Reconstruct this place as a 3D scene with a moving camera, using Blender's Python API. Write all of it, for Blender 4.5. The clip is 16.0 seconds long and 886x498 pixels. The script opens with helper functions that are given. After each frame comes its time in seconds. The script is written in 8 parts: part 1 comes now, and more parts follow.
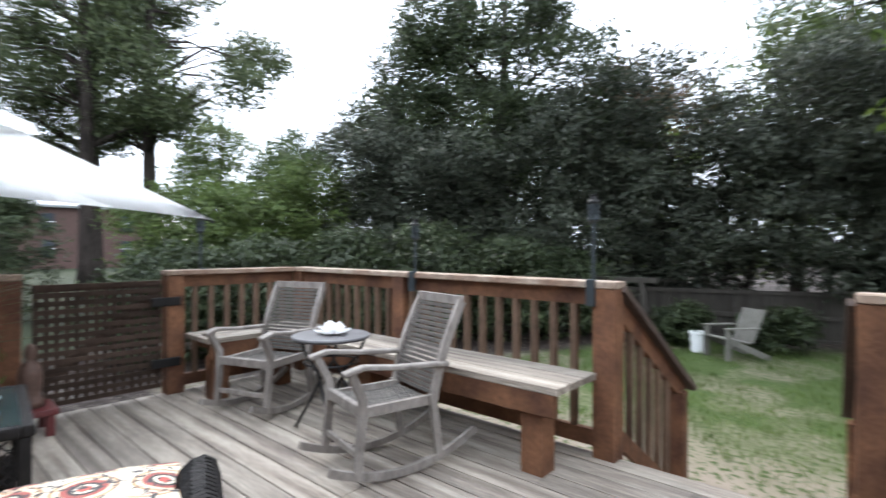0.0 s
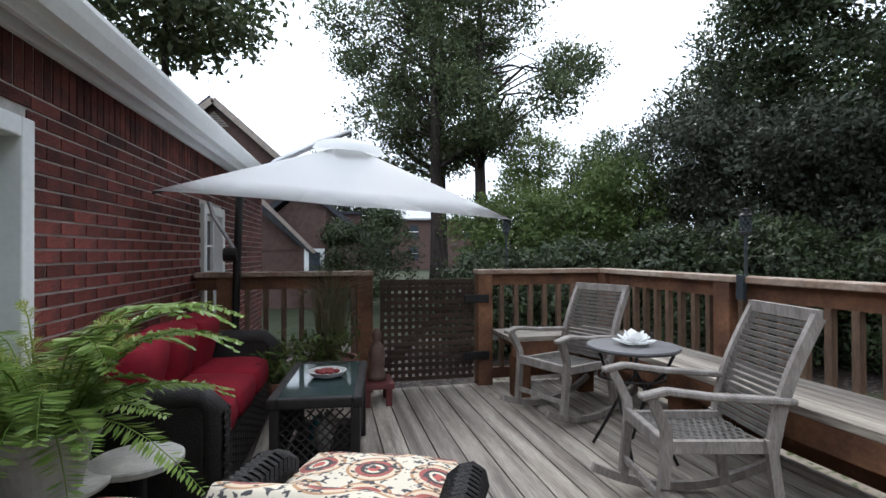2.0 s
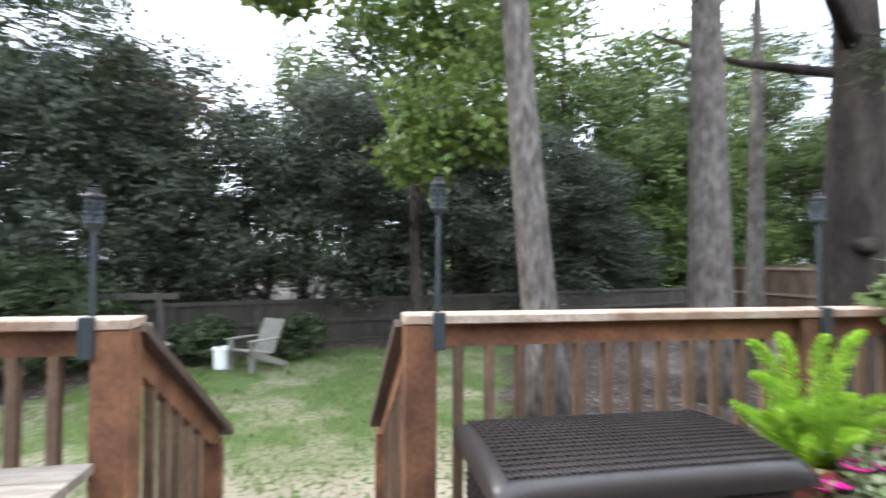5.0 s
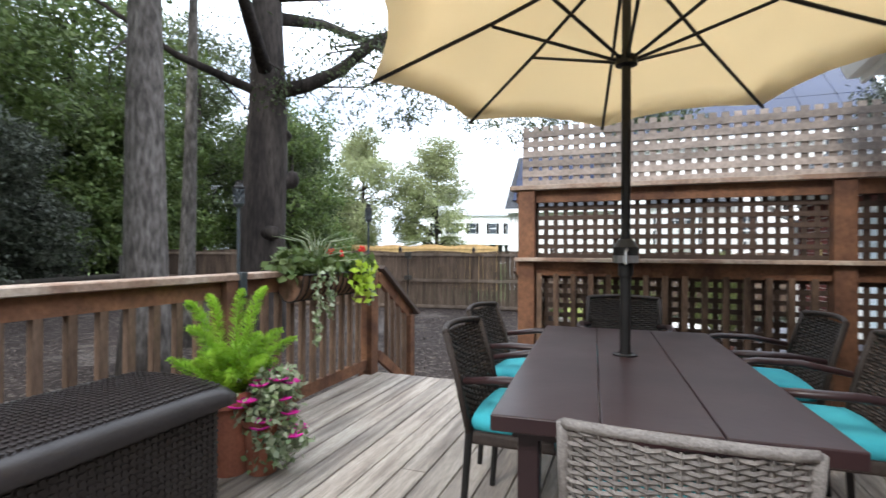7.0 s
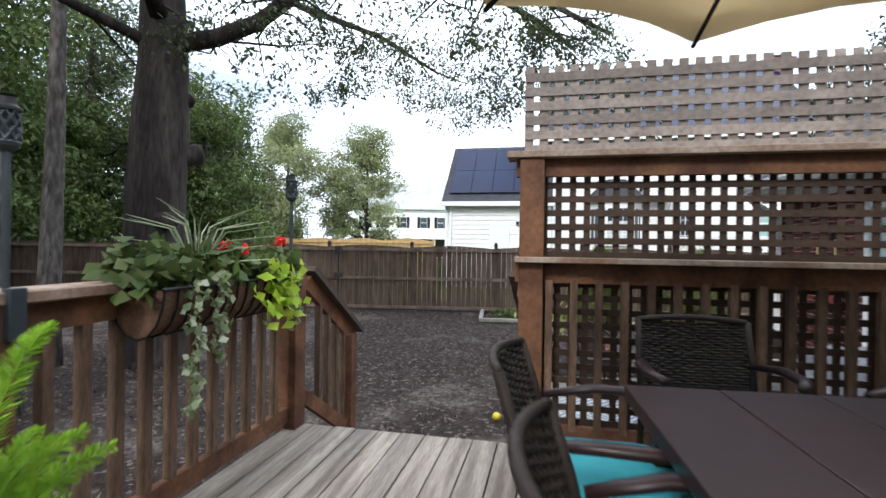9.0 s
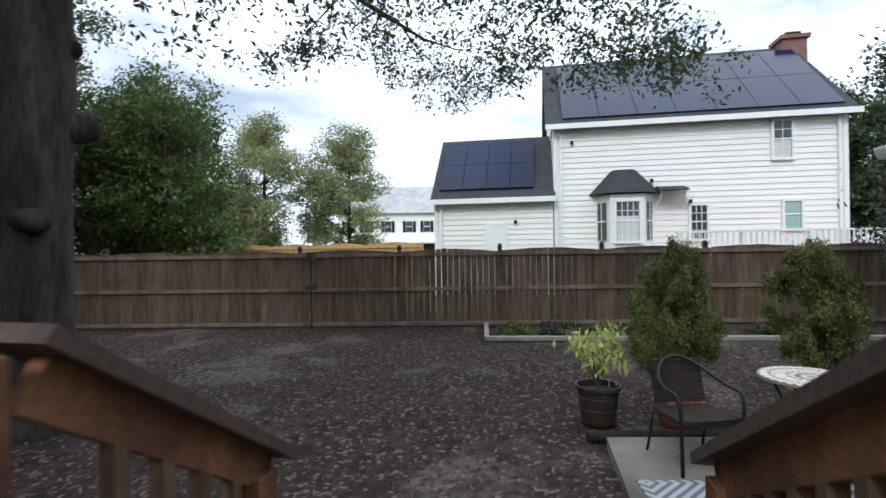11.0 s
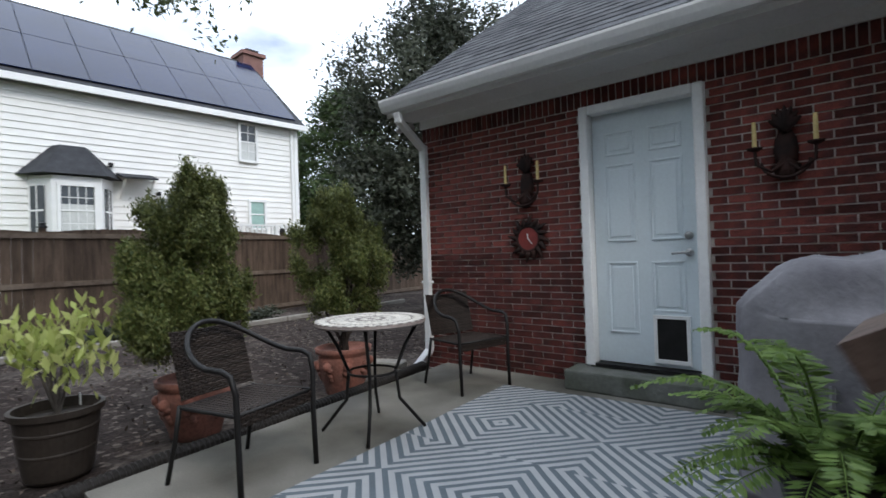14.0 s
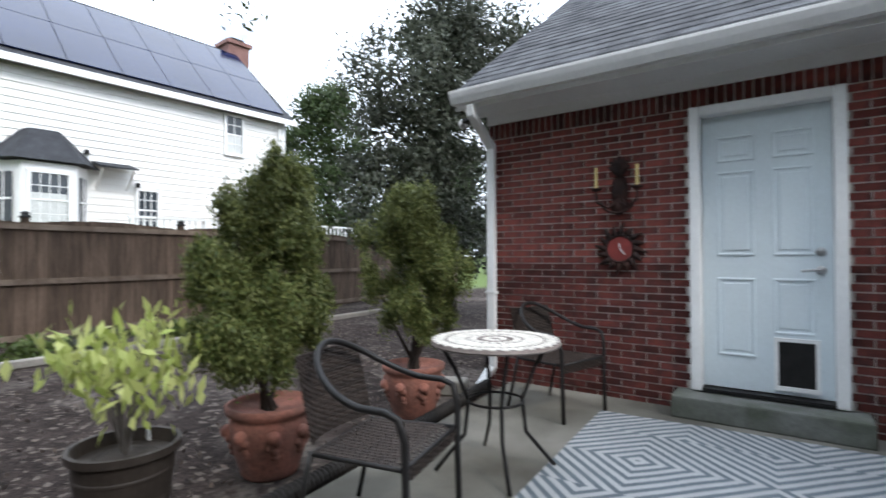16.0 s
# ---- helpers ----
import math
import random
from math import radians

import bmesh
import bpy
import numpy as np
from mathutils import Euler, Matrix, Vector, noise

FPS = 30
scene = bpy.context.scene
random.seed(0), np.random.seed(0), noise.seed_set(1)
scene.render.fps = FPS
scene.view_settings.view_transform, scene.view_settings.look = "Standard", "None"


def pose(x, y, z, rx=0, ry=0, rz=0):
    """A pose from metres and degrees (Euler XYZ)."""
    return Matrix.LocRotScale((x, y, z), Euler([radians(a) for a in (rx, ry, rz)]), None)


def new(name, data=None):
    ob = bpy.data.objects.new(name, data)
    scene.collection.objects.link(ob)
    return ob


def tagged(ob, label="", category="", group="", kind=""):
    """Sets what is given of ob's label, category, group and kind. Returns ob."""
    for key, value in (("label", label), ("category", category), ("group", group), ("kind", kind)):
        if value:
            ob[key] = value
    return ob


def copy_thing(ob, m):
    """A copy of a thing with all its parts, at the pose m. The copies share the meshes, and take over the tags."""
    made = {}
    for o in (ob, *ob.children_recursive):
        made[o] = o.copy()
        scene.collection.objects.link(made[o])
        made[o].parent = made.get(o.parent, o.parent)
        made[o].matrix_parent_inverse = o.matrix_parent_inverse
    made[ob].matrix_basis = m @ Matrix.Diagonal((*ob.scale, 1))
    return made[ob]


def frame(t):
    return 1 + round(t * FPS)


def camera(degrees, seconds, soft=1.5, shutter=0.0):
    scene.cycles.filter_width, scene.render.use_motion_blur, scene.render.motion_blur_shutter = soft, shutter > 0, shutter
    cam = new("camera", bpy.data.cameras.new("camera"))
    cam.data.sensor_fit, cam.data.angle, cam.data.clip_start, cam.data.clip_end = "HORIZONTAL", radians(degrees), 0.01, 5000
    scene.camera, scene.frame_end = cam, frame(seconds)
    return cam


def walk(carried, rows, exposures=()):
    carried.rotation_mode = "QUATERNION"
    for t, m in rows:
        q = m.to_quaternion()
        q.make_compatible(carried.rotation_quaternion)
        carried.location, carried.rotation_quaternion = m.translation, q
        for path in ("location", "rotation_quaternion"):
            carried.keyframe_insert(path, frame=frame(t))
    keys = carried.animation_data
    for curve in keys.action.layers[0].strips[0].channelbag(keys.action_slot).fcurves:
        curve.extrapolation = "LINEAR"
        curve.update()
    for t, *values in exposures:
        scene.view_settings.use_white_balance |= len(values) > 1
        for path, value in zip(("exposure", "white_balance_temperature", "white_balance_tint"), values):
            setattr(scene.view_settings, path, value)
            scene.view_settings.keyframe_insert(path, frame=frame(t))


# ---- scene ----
cam = camera(83.49, 16.0, 1.5, 0.4)
PATH = [
    (0.0, pose(-0.650, 0.758, 1.162, 90.01, -0.19, 41.67)),
    (0.5, pose(-0.745, 0.894, 1.150, 90.01, -0.32, 57.54)),
    (1.0, pose(-0.803, 0.936, 1.136, 90.19, -0.23, 68.35)),
    (1.5, pose(-0.834, 0.983, 1.130, 90.25, -0.05, 74.68)),
    (2.0, pose(-0.831, 1.010, 1.131, 90.42, 0.17, 77.09)),
    (2.5, pose(-0.804, 1.057, 1.151, 90.49, 0.38, 76.66)),
    (3.0, pose(-0.784, 1.172, 1.166, 90.51, 0.45, 70.16)),
    (3.5, pose(-0.707, 1.249, 1.188, 90.40, 0.44, 53.68)),
    (4.0, pose(-0.701, 1.413, 1.238, 89.99, -0.15, 34.27)),
    (4.5, pose(-0.818, 1.477, 1.235, 90.43, -0.50, 12.20)),
    (5.0, pose(-0.940, 1.405, 1.204, 91.34, -0.30, -10.15)),
    (5.2, pose(-0.975, 1.354, 1.201, 91.33, 0.05, -18.33)),
    (7.3, pose(-1.138, 1.223, 1.120, 90.00, -0.60, -73.45)),
    (7.5, pose(-1.068, 1.258, 1.115, 89.82, -0.77, -75.08)),
    (8.0, pose(-0.782, 1.418, 1.106, 89.47, -1.00, -77.04)),
    (8.5, pose(-0.355, 1.678, 1.101, 89.38, -1.16, -77.79)),
    (8.7, pose(-0.168, 1.765, 1.108, 89.49, -1.17, -77.81)),
    (9.7, pose(0.850, 2.230, 1.180, 89.800, 0.20, -78.20)),
    (10.8, pose(2.164, 2.559, 1.127, 89.78, 0.27, -78.43)),
    (11.0, pose(2.341, 2.570, 1.103, 90.10, 0.83, -79.53)),
    (11.5, pose(2.809, 2.565, 1.131, 90.25, 1.14, -85.94)),
    (12.0, pose(3.208, 2.628, 1.072, 90.75, 1.74, -99.89)),
    (12.5, pose(3.494, 2.649, 0.914, 90.94, 2.00, -114.77)),
    (13.0, pose(3.681, 2.647, 0.752, 90.87, 1.96, -124.58)),
    (13.5, pose(3.867, 2.609, 0.619, 90.63, 1.95, -131.16)),
    (14.0, pose(4.063, 2.515, 0.496, 90.47, 1.92, -136.99)),
    (14.5, pose(4.267, 2.527, 0.391, 90.64, 1.70, -142.76)),
    (15.0, pose(4.513, 2.572, 0.424, 90.30, 1.17, -146.41)),
    (15.5, pose(4.850, 2.648, 0.484, 90.18, 0.35, -146.83)),
    (16.0, pose(5.089, 2.806, 0.544, 90.83, 0.20, -140.82)),
]
EXPOSURES = [(0.0, 0.9), (0.5, 0.5), (1.5, 0.25), (2.5, 0.03), (3.5, -0.25), (4.0, 0.15), (4.5, 0.8), (5.0, 1.55), (7.4, 0.68), (8.5, 0.45), (11.0, -0.25), (12.3, -0.7), (13.5, -0.3), (15.0, 0.15), (15.5, 0.38), (16.0, 0.46)]
walk(cam, PATH, EXPOSURES)

# ---- world and sun: a bright, mostly clouded sky ----
world = bpy.data.worlds.new("sky")
scene.world = world
world.use_nodes = True
wt = world.node_tree
wt.nodes.clear()
w_out = wt.nodes.new("ShaderNodeOutputWorld")
w_sky = wt.nodes.new("ShaderNodeTexSky")
w_sky.sky_type, w_sky.sun_disc = "NISHITA", False
w_sky.sun_elevation, w_sky.sun_rotation = radians(40), radians(285)
w_bg1 = wt.nodes.new("ShaderNodeBackground")
w_bg1.inputs["Strength"].default_value = 0.15
w_bg2 = wt.nodes.new("ShaderNodeBackground")
w_bg2.inputs["Color"].default_value = (0.82, 0.91, 1.05, 1)
w_mix = wt.nodes.new("ShaderNodeMixShader")
w_co = wt.nodes.new("ShaderNodeTexCoord")
w_map = wt.nodes.new("ShaderNodeMapping")
w_map.inputs["Scale"].default_value = (1.6, 1.6, 4.0)
w_noise = wt.nodes.new("ShaderNodeTexNoise")
w_noise.inputs["Scale"].default_value, w_noise.inputs["Detail"].default_value = 1.6, 8
w_ramp = wt.nodes.new("ShaderNodeValToRGB")
w_ramp.color_ramp.elements[0].position, w_ramp.color_ramp.elements[1].position = 0.30, 0.48
w_ramp.color_ramp.elements[0].color = (0.30, 0.30, 0.30, 1)
wt.links.new(w_co.outputs["Generated"], w_map.inputs["Vector"])
wt.links.new(w_map.outputs["Vector"], w_noise.inputs["Vector"])
wt.links.new(w_noise.outputs["Fac"], w_ramp.inputs["Fac"])
wt.links.new(w_ramp.outputs["Color"], w_mix.inputs["Fac"])
# a clouded sky is brighter overhead than at the horizon
w_sep = wt.nodes.new("ShaderNodeSeparateXYZ")
wt.links.new(w_co.outputs["Generated"], w_sep.inputs["Vector"])
w_rise = wt.nodes.new("ShaderNodeMapRange")
w_rise.inputs["From Min"].default_value, w_rise.inputs["From Max"].default_value = 0.0, 1.0
w_rise.inputs["To Min"].default_value, w_rise.inputs["To Max"].default_value = 1.6, 2.85
wt.links.new(w_sep.outputs["Z"], w_rise.inputs["Value"])
wt.links.new(w_rise.outputs["Result"], w_bg2.inputs["Strength"])
wt.links.new(w_sky.outputs["Color"], w_bg1.inputs["Color"])
wt.links.new(w_bg1.outputs["Background"], w_mix.inputs[1])
wt.links.new(w_bg2.outputs["Background"], w_mix.inputs[2])
wt.links.new(w_mix.outputs["Shader"], w_out.inputs["Surface"])
sun_data = bpy.data.lights.new("sun", "SUN")
sun_data.energy, sun_data.angle, sun_data.color = 1.6, radians(12), (1.0, 0.975, 0.94)
sun = new("sun", sun_data)
sun.matrix_world = pose(0, 0, 30, 50, 0, -105)


# ---- materials ----
def mat(name, color, rough=0.7, metal=0.0, vary=0.25, scale=6.0, bump=0.2, bump_scale=40.0, color2=None, stretch=(1, 1, 1), per_object=0.0, per_island=0.0, spec=0.5, coat=0.0, fine=0.15, coords="Object"):
    """A surface with variation at two scales, fine relief and, where asked, a shade of its own for each piece."""
    m = bpy.data.materials.new(name)
    m.use_nodes = True
    nt = m.node_tree
    b = nt.nodes["Principled BSDF"]
    b.inputs["Metallic"].default_value = metal
    b.inputs["Specular IOR Level"].default_value = spec
    b.inputs["Coat Weight"].default_value = coat
    co = nt.nodes.new("ShaderNodeTexCoord")
    mp = nt.nodes.new("ShaderNodeMapping")
    mp.inputs["Scale"].default_value = stretch
    nt.links.new(co.outputs[coords], mp.inputs["Vector"])
    big = nt.nodes.new("ShaderNodeTexNoise")
    big.inputs["Scale"].default_value, big.inputs["Detail"].default_value = scale, 6
    small = nt.nodes.new("ShaderNodeTexNoise")
    small.inputs["Scale"].default_value, small.inputs["Detail"].default_value = bump_scale, 4
    for n in (big, small):
        nt.links.new(mp.outputs["Vector"], n.inputs["Vector"])
    mix = nt.nodes.new("ShaderNodeMix")
    mix.data_type = "RGBA"
    c2 = color2 or tuple(c * (1 - vary) for c in color)
    mix.inputs["A"].default_value, mix.inputs["B"].default_value = (*color, 1), (*c2, 1)
    ramp = nt.nodes.new("ShaderNodeMapRange")
    ramp.inputs["From Min"].default_value, ramp.inputs["From Max"].default_value = 0.35, 0.65
    nt.links.new(big.outputs["Fac"], ramp.inputs["Value"])
    nt.links.new(ramp.outputs["Result"], mix.inputs["Factor"])
    hsv = nt.nodes.new("ShaderNodeHueSaturation")
    nt.links.new(mix.outputs["Result"], hsv.inputs["Color"])
    val = nt.nodes.new("ShaderNodeMapRange")
    val.inputs["To Min"].default_value, val.inputs["To Max"].default_value = 1 - fine, 1 + fine
    val.inputs["From Min"].default_value, val.inputs["From Max"].default_value = 0.3, 0.7
    nt.links.new(small.outputs["Fac"], val.inputs["Value"])
    last = val.outputs["Result"]
    for amount, node, sock in ((per_object, "ShaderNodeObjectInfo", "Random"), (per_island, "ShaderNodeNewGeometry", "Random Per Island")):
        if amount:
            info = nt.nodes.new(node)
            mr = nt.nodes.new("ShaderNodeMapRange")
            mr.inputs["To Min"].default_value, mr.inputs["To Max"].default_value = 1 - amount, 1 + amount
            nt.links.new(info.outputs[sock], mr.inputs["Value"])
            mul = nt.nodes.new("ShaderNodeMath")
            mul.operation = "MULTIPLY"
            nt.links.new(last, mul.inputs[0])
            nt.links.new(mr.outputs["Result"], mul.inputs[1])
            last = mul.outputs["Value"]
    nt.links.new(last, hsv.inputs["Value"])
    nt.links.new(hsv.outputs["Color"], b.inputs["Base Color"])
    rr = nt.nodes.new("ShaderNodeMapRange")
    rr.inputs["To Min"].default_value, rr.inputs["To Max"].default_value = max(0.02, rough - 0.08), min(1, rough + 0.08)
    nt.links.new(big.outputs["Fac"], rr.inputs["Value"])
    nt.links.new(rr.outputs["Result"], b.inputs["Roughness"])
    if bump:
        bp = nt.nodes.new("ShaderNodeBump")
        bp.inputs["Strength"].default_value, bp.inputs["Distance"].default_value = bump, 0.01
        nt.links.new(small.outputs["Fac"], bp.inputs["Height"])
        nt.links.new(bp.outputs["Normal"], b.inputs["Normal"])
    return m


def leaf_mat(name, color, color2, per_island=0.35, through_light=0.35):
    """Thin leaves: each of its own shade, and some light comes through."""
    m = bpy.data.materials.new(name)
    m.use_nodes = True
    nt = m.node_tree
    b = nt.nodes["Principled BSDF"]
    b.inputs["Roughness"].default_value = 0.45
    b.inputs["Specular IOR Level"].default_value = 0.25
    geo = nt.nodes.new("ShaderNodeNewGeometry")
    mix = nt.nodes.new("ShaderNodeMix")
    mix.data_type = "RGBA"
    mix.inputs["A"].default_value, mix.inputs["B"].default_value = (*color, 1), (*color2, 1)
    nt.links.new(geo.outputs["Random Per Island"], mix.inputs["Factor"])
    co = nt.nodes.new("ShaderNodeTexCoord")
    noi = nt.nodes.new("ShaderNodeTexNoise")
    noi.inputs["Scale"].default_value = 0.9
    nt.links.new(co.outputs["Object"], noi.inputs["Vector"])
    mr = nt.nodes.new("ShaderNodeMapRange")
    mr.inputs["From Min"].default_value, mr.inputs["From Max"].default_value = 0.3, 0.7
    mr.inputs["To Min"].default_value, mr.inputs["To Max"].default_value = 1 - per_island, 1 + per_island
    nt.links.new(noi.outputs["Fac"], mr.inputs["Value"])
    hsv = nt.nodes.new("ShaderNodeHueSaturation")
    nt.links.new(mix.outputs["Result"], hsv.inputs["Color"])
    nt.links.new(mr.outputs["Result"], hsv.inputs["Value"])
    nt.links.new(hsv.outputs["Color"], b.inputs["Base Color"])
    tr = nt.nodes.new("ShaderNodeBsdfTranslucent")
    nt.links.new(hsv.outputs["Color"], tr.inputs["Color"])
    ms = nt.nodes.new("ShaderNodeMixShader")
    ms.inputs["Fac"].default_value = through_light
    nt.links.new(b.outputs["BSDF"], ms.inputs[1])
    nt.links.new(tr.outputs["BSDF"], ms.inputs[2])
    nt.links.new(ms.outputs["Shader"], nt.nodes["Material Output"].inputs["Surface"])
    return m


def glass_mat(name, tint=(0.05, 0.06, 0.07)):
    return mat(name, tint, rough=0.09, vary=0.2, bump=0.0, spec=0.5, fine=0.02)


M_BRICK = mat("red brick", (0.182, 0.048, 0.038), 0.85, scale=9, bump=0.6, bump_scale=90, per_object=0.42, per_island=0.42, color2=(0.080, 0.029, 0.027), fine=0.28, spec=0.2)
M_MORTAR = mat("lime mortar", (0.56, 0.53, 0.50), 0.95, scale=14, bump=0.6, bump_scale=150)
M_DECK = mat("weathered grey deck board", (0.335, 0.29, 0.24), 0.64, color2=(0.135, 0.108, 0.088), scale=3, stretch=(0.35, 5, 5), bump=0.45, bump_scale=30, per_object=0.22, fine=0.3)
M_STAIN = mat("brown stained timber", (0.185, 0.088, 0.047), 0.7, color2=(0.085, 0.040, 0.025), scale=5, bump=0.35, bump_scale=40, per_object=0.15, per_island=0.12, fine=0.25, spec=0.2)
M_BAL = mat("weathered brown baluster", (0.165, 0.105, 0.070), 0.75, color2=(0.085, 0.054, 0.038), scale=6, stretch=(3, 3, 0.6), bump=0.35, bump_scale=40, per_object=0.18, fine=0.25, spec=0.2)
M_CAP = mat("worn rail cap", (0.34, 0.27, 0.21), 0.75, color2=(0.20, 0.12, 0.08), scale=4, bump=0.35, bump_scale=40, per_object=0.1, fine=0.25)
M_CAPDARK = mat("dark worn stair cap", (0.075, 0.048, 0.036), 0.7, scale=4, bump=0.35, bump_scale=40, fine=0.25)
M_DARK = mat("dark stained lattice", (0.060, 0.039, 0.029), 0.75, scale=5, bump=0.3, per_island=0.25, fine=0.2, spec=0.2)
M_GREYLAT = mat("silvered lattice", (0.26, 0.215, 0.185), 0.85, scale=5, bump=0.3, per_island=0.3, fine=0.25)
M_FENCE = mat("brown fence board", (0.112, 0.078, 0.057), 0.85, color2=(0.060, 0.042, 0.031), scale=3, stretch=(4, 4, 0.5), bump=0.3, per_object=0.22, per_island=0.22, fine=0.2, spec=0.2)
# paler than the boards: weathering plus light on the rail tops, in one colour
M_FRAIL = mat("weathered, light-catching fence rail", (0.20, 0.155, 0.12), 0.85, color2=(0.11, 0.08, 0.06), scale=3, bump=0.3, fine=0.2, spec=0.2)
M_NEWFENCE = mat("new pine fence board", (0.50, 0.33, 0.15), 0.8, scale=3, stretch=(4, 4, 0.5), bump=0.2, per_island=0.15)
# board colour taken far down to carry the shade under the shrubs
M_GREYFENCE = mat("shaded old grey fence board", (0.052, 0.046, 0.039), 0.9, scale=3, stretch=(4, 4, 0.5), bump=0.3, per_island=0.2, spec=0.2)
M_WHITE = mat("white paint", (0.78, 0.79, 0.79), 0.55, vary=0.06, scale=3, bump=0.05, fine=0.04)
M_SIDING = mat("white lap siding", (0.80, 0.80, 0.78), 0.6, vary=0.05, scale=1.2, bump=0.05, fine=0.03)
M_SHINGLE = mat("grey asphalt shingle", (0.115, 0.12, 0.13), 0.9, color2=(0.065, 0.068, 0.076), scale=5, bump=0.6, bump_scale=220, per_island=0.22, fine=0.3, spec=0.2)
M_SHINGLE2 = mat("dark shingle roof", (0.055, 0.058, 0.065), 0.9, scale=4, bump=0.5, bump_scale=60, per_island=0.2, fine=0.3, spec=0.2)
M_SOLAR = mat("solar glass", (0.007, 0.015, 0.052), 0.16, vary=0.3, scale=0.6, bump=0.0, spec=0.24, per_island=0.2, fine=0.02)
M_GLASS = glass_mat("window glass")
M_BLACK = mat("black iron", (0.018, 0.017, 0.017), 0.5, scale=10, bump=0.15, metal=0.3, spec=0.35)
M_CONC = mat("patio concrete", (0.215, 0.205, 0.18), 0.9, color2=(0.095, 0.09, 0.076), scale=1.3, bump=0.3, bump_scale=120, fine=0.12, spec=0.2)


# ---- mesh helpers ----
def part(name, bm, material, parent=None, label="", smooth=False):
    """Links a bmesh as one mesh object, under parent where there is one."""
    me = bpy.data.meshes.new(name)
    bm.to_mesh(me)
    bm.free()
    me.materials.append(material)
    if smooth:
        me.polygons.foreach_set("use_smooth", [True] * len(me.polygons))
    ob = new(name, me)
    if parent:
        ob.parent = parent
    if label:
        tagged(ob, label)
    return ob


def thing(name, label, category, m=None, group="", kind=""):
    e = new(name)
    e.empty_display_size = 0.1
    if m is not None:
        e.matrix_basis = m
    return tagged(e, label, category, group, kind)


def box(bm, c, size, m=None, bevel=0.0):
    """Adds a box of that size about c, turned by m."""
    r = bmesh.ops.create_cube(bm, size=1.0, matrix=(m or Matrix()) @ Matrix.Translation(c) @ Matrix.Diagonal((*size, 1)))
    if bevel:
        edges = list({e for v in r["verts"] for e in v.link_edges})
        bmesh.ops.bevel(bm, geom=edges, offset=bevel, segments=2, affect="EDGES", profile=0.5)
    return r["verts"]


def boxed(c, size, m=None, bevel=0.0):
    bm = bmesh.new()
    box(bm, c, size, m, bevel)
    return bm


def rod(bm, a, b, r0, r1=None, seg=10, caps=True):
    """Adds a round bar from a to b."""
    a, b = Vector(a), Vector(b)
    d = b - a
    q = d.to_track_quat("Z", "Y").to_matrix().to_4x4()
    bmesh.ops.create_cone(bm, cap_ends=caps, segments=seg, radius1=r0, radius2=r0 if r1 is None else r1, depth=d.length, matrix=Matrix.Translation((a + b) / 2) @ q)


def beam(bm, a, b, w, h, up=(0, 0, 1)):
    """Adds a bar of section w by h from a to b, h along up."""
    a, b = Vector(a), Vector(b)
    d = (b - a).normalized()
    side = d.cross(Vector(up)).normalized()
    u = side.cross(d)
    m = Matrix((side, d, u)).transposed().to_4x4()
    m.translation = (a + b) / 2
    bmesh.ops.create_cube(bm, size=1.0, matrix=m @ Matrix.Diagonal((w, (b - a).length, h, 1)))


def tube(bm, pts, radii, seg=8, closed=False):
    """Adds a bent tube along the points."""
    pts = [Vector(p) for p in pts]
    n = len(pts)
    if not hasattr(radii, "__len__"):
        radii = [radii] * n
    rings = []
    ref = None
    for i, p in enumerate(pts):
        if closed:
            d = pts[(i + 1) % n] - pts[i - 1]
        else:
            d = pts[min(i + 1, n - 1)] - pts[max(i - 1, 0)]
        d.normalize()
        if ref is None:
            ref = Vector((0, 0, 1)) if abs(d.z) < 0.9 else Vector((1, 0, 0))
        s = d.cross(ref).normalized()
        ref = s.cross(d).normalized()
        rings.append([bm.verts.new(p + radii[i] * (math.cos(2 * math.pi * k / seg) * s + math.sin(2 * math.pi * k / seg) * ref)) for k in range(seg)])
    for i in range(n if closed else n - 1):
        a, b = rings[i], rings[(i + 1) % n]
        for k in range(seg):
            bm.faces.new((a[k], a[(k + 1) % seg], b[(k + 1) % seg], b[k]))
    if not closed:
        bm.faces.new(rings[0][::-1])
        bm.faces.new(rings[-1])


def lathe(bm, profile, seg=24, m=None):
    """Adds a turned shape from (radius, height) pairs."""
    m = m or Matrix()
    rings = []
    for r, z in profile:
        rings.append([bm.verts.new(m @ Vector((max(r, 1e-4) * math.cos(2 * math.pi * k / seg), max(r, 1e-4) * math.sin(2 * math.pi * k / seg), z))) for k in range(seg)])
    for a, b in zip(rings, rings[1:]):
        for k in range(seg):
            bm.faces.new((a[k], a[(k + 1) % seg], b[(k + 1) % seg], b[k]))
    bm.faces.new(rings[0][::-1])
    bm.faces.new(rings[-1])


def poly(bm, pts, thick, m=None):
    """Adds a slab: the polygon pts, given thickness along its normal."""
    m = m or Matrix()
    f = bm.faces.new([bm.verts.new(m @ Vector(p)) for p in pts])
    r = bmesh.ops.extrude_face_region(bm, geom=[f])
    f.normal_update()
    n = f.normal * -thick
    bmesh.ops.translate(bm, verts=[v for v in r["geom"] if isinstance(v, bmesh.types.BMVert)], vec=n)
    bmesh.ops.recalc_face_normals(bm, faces=bm.faces)


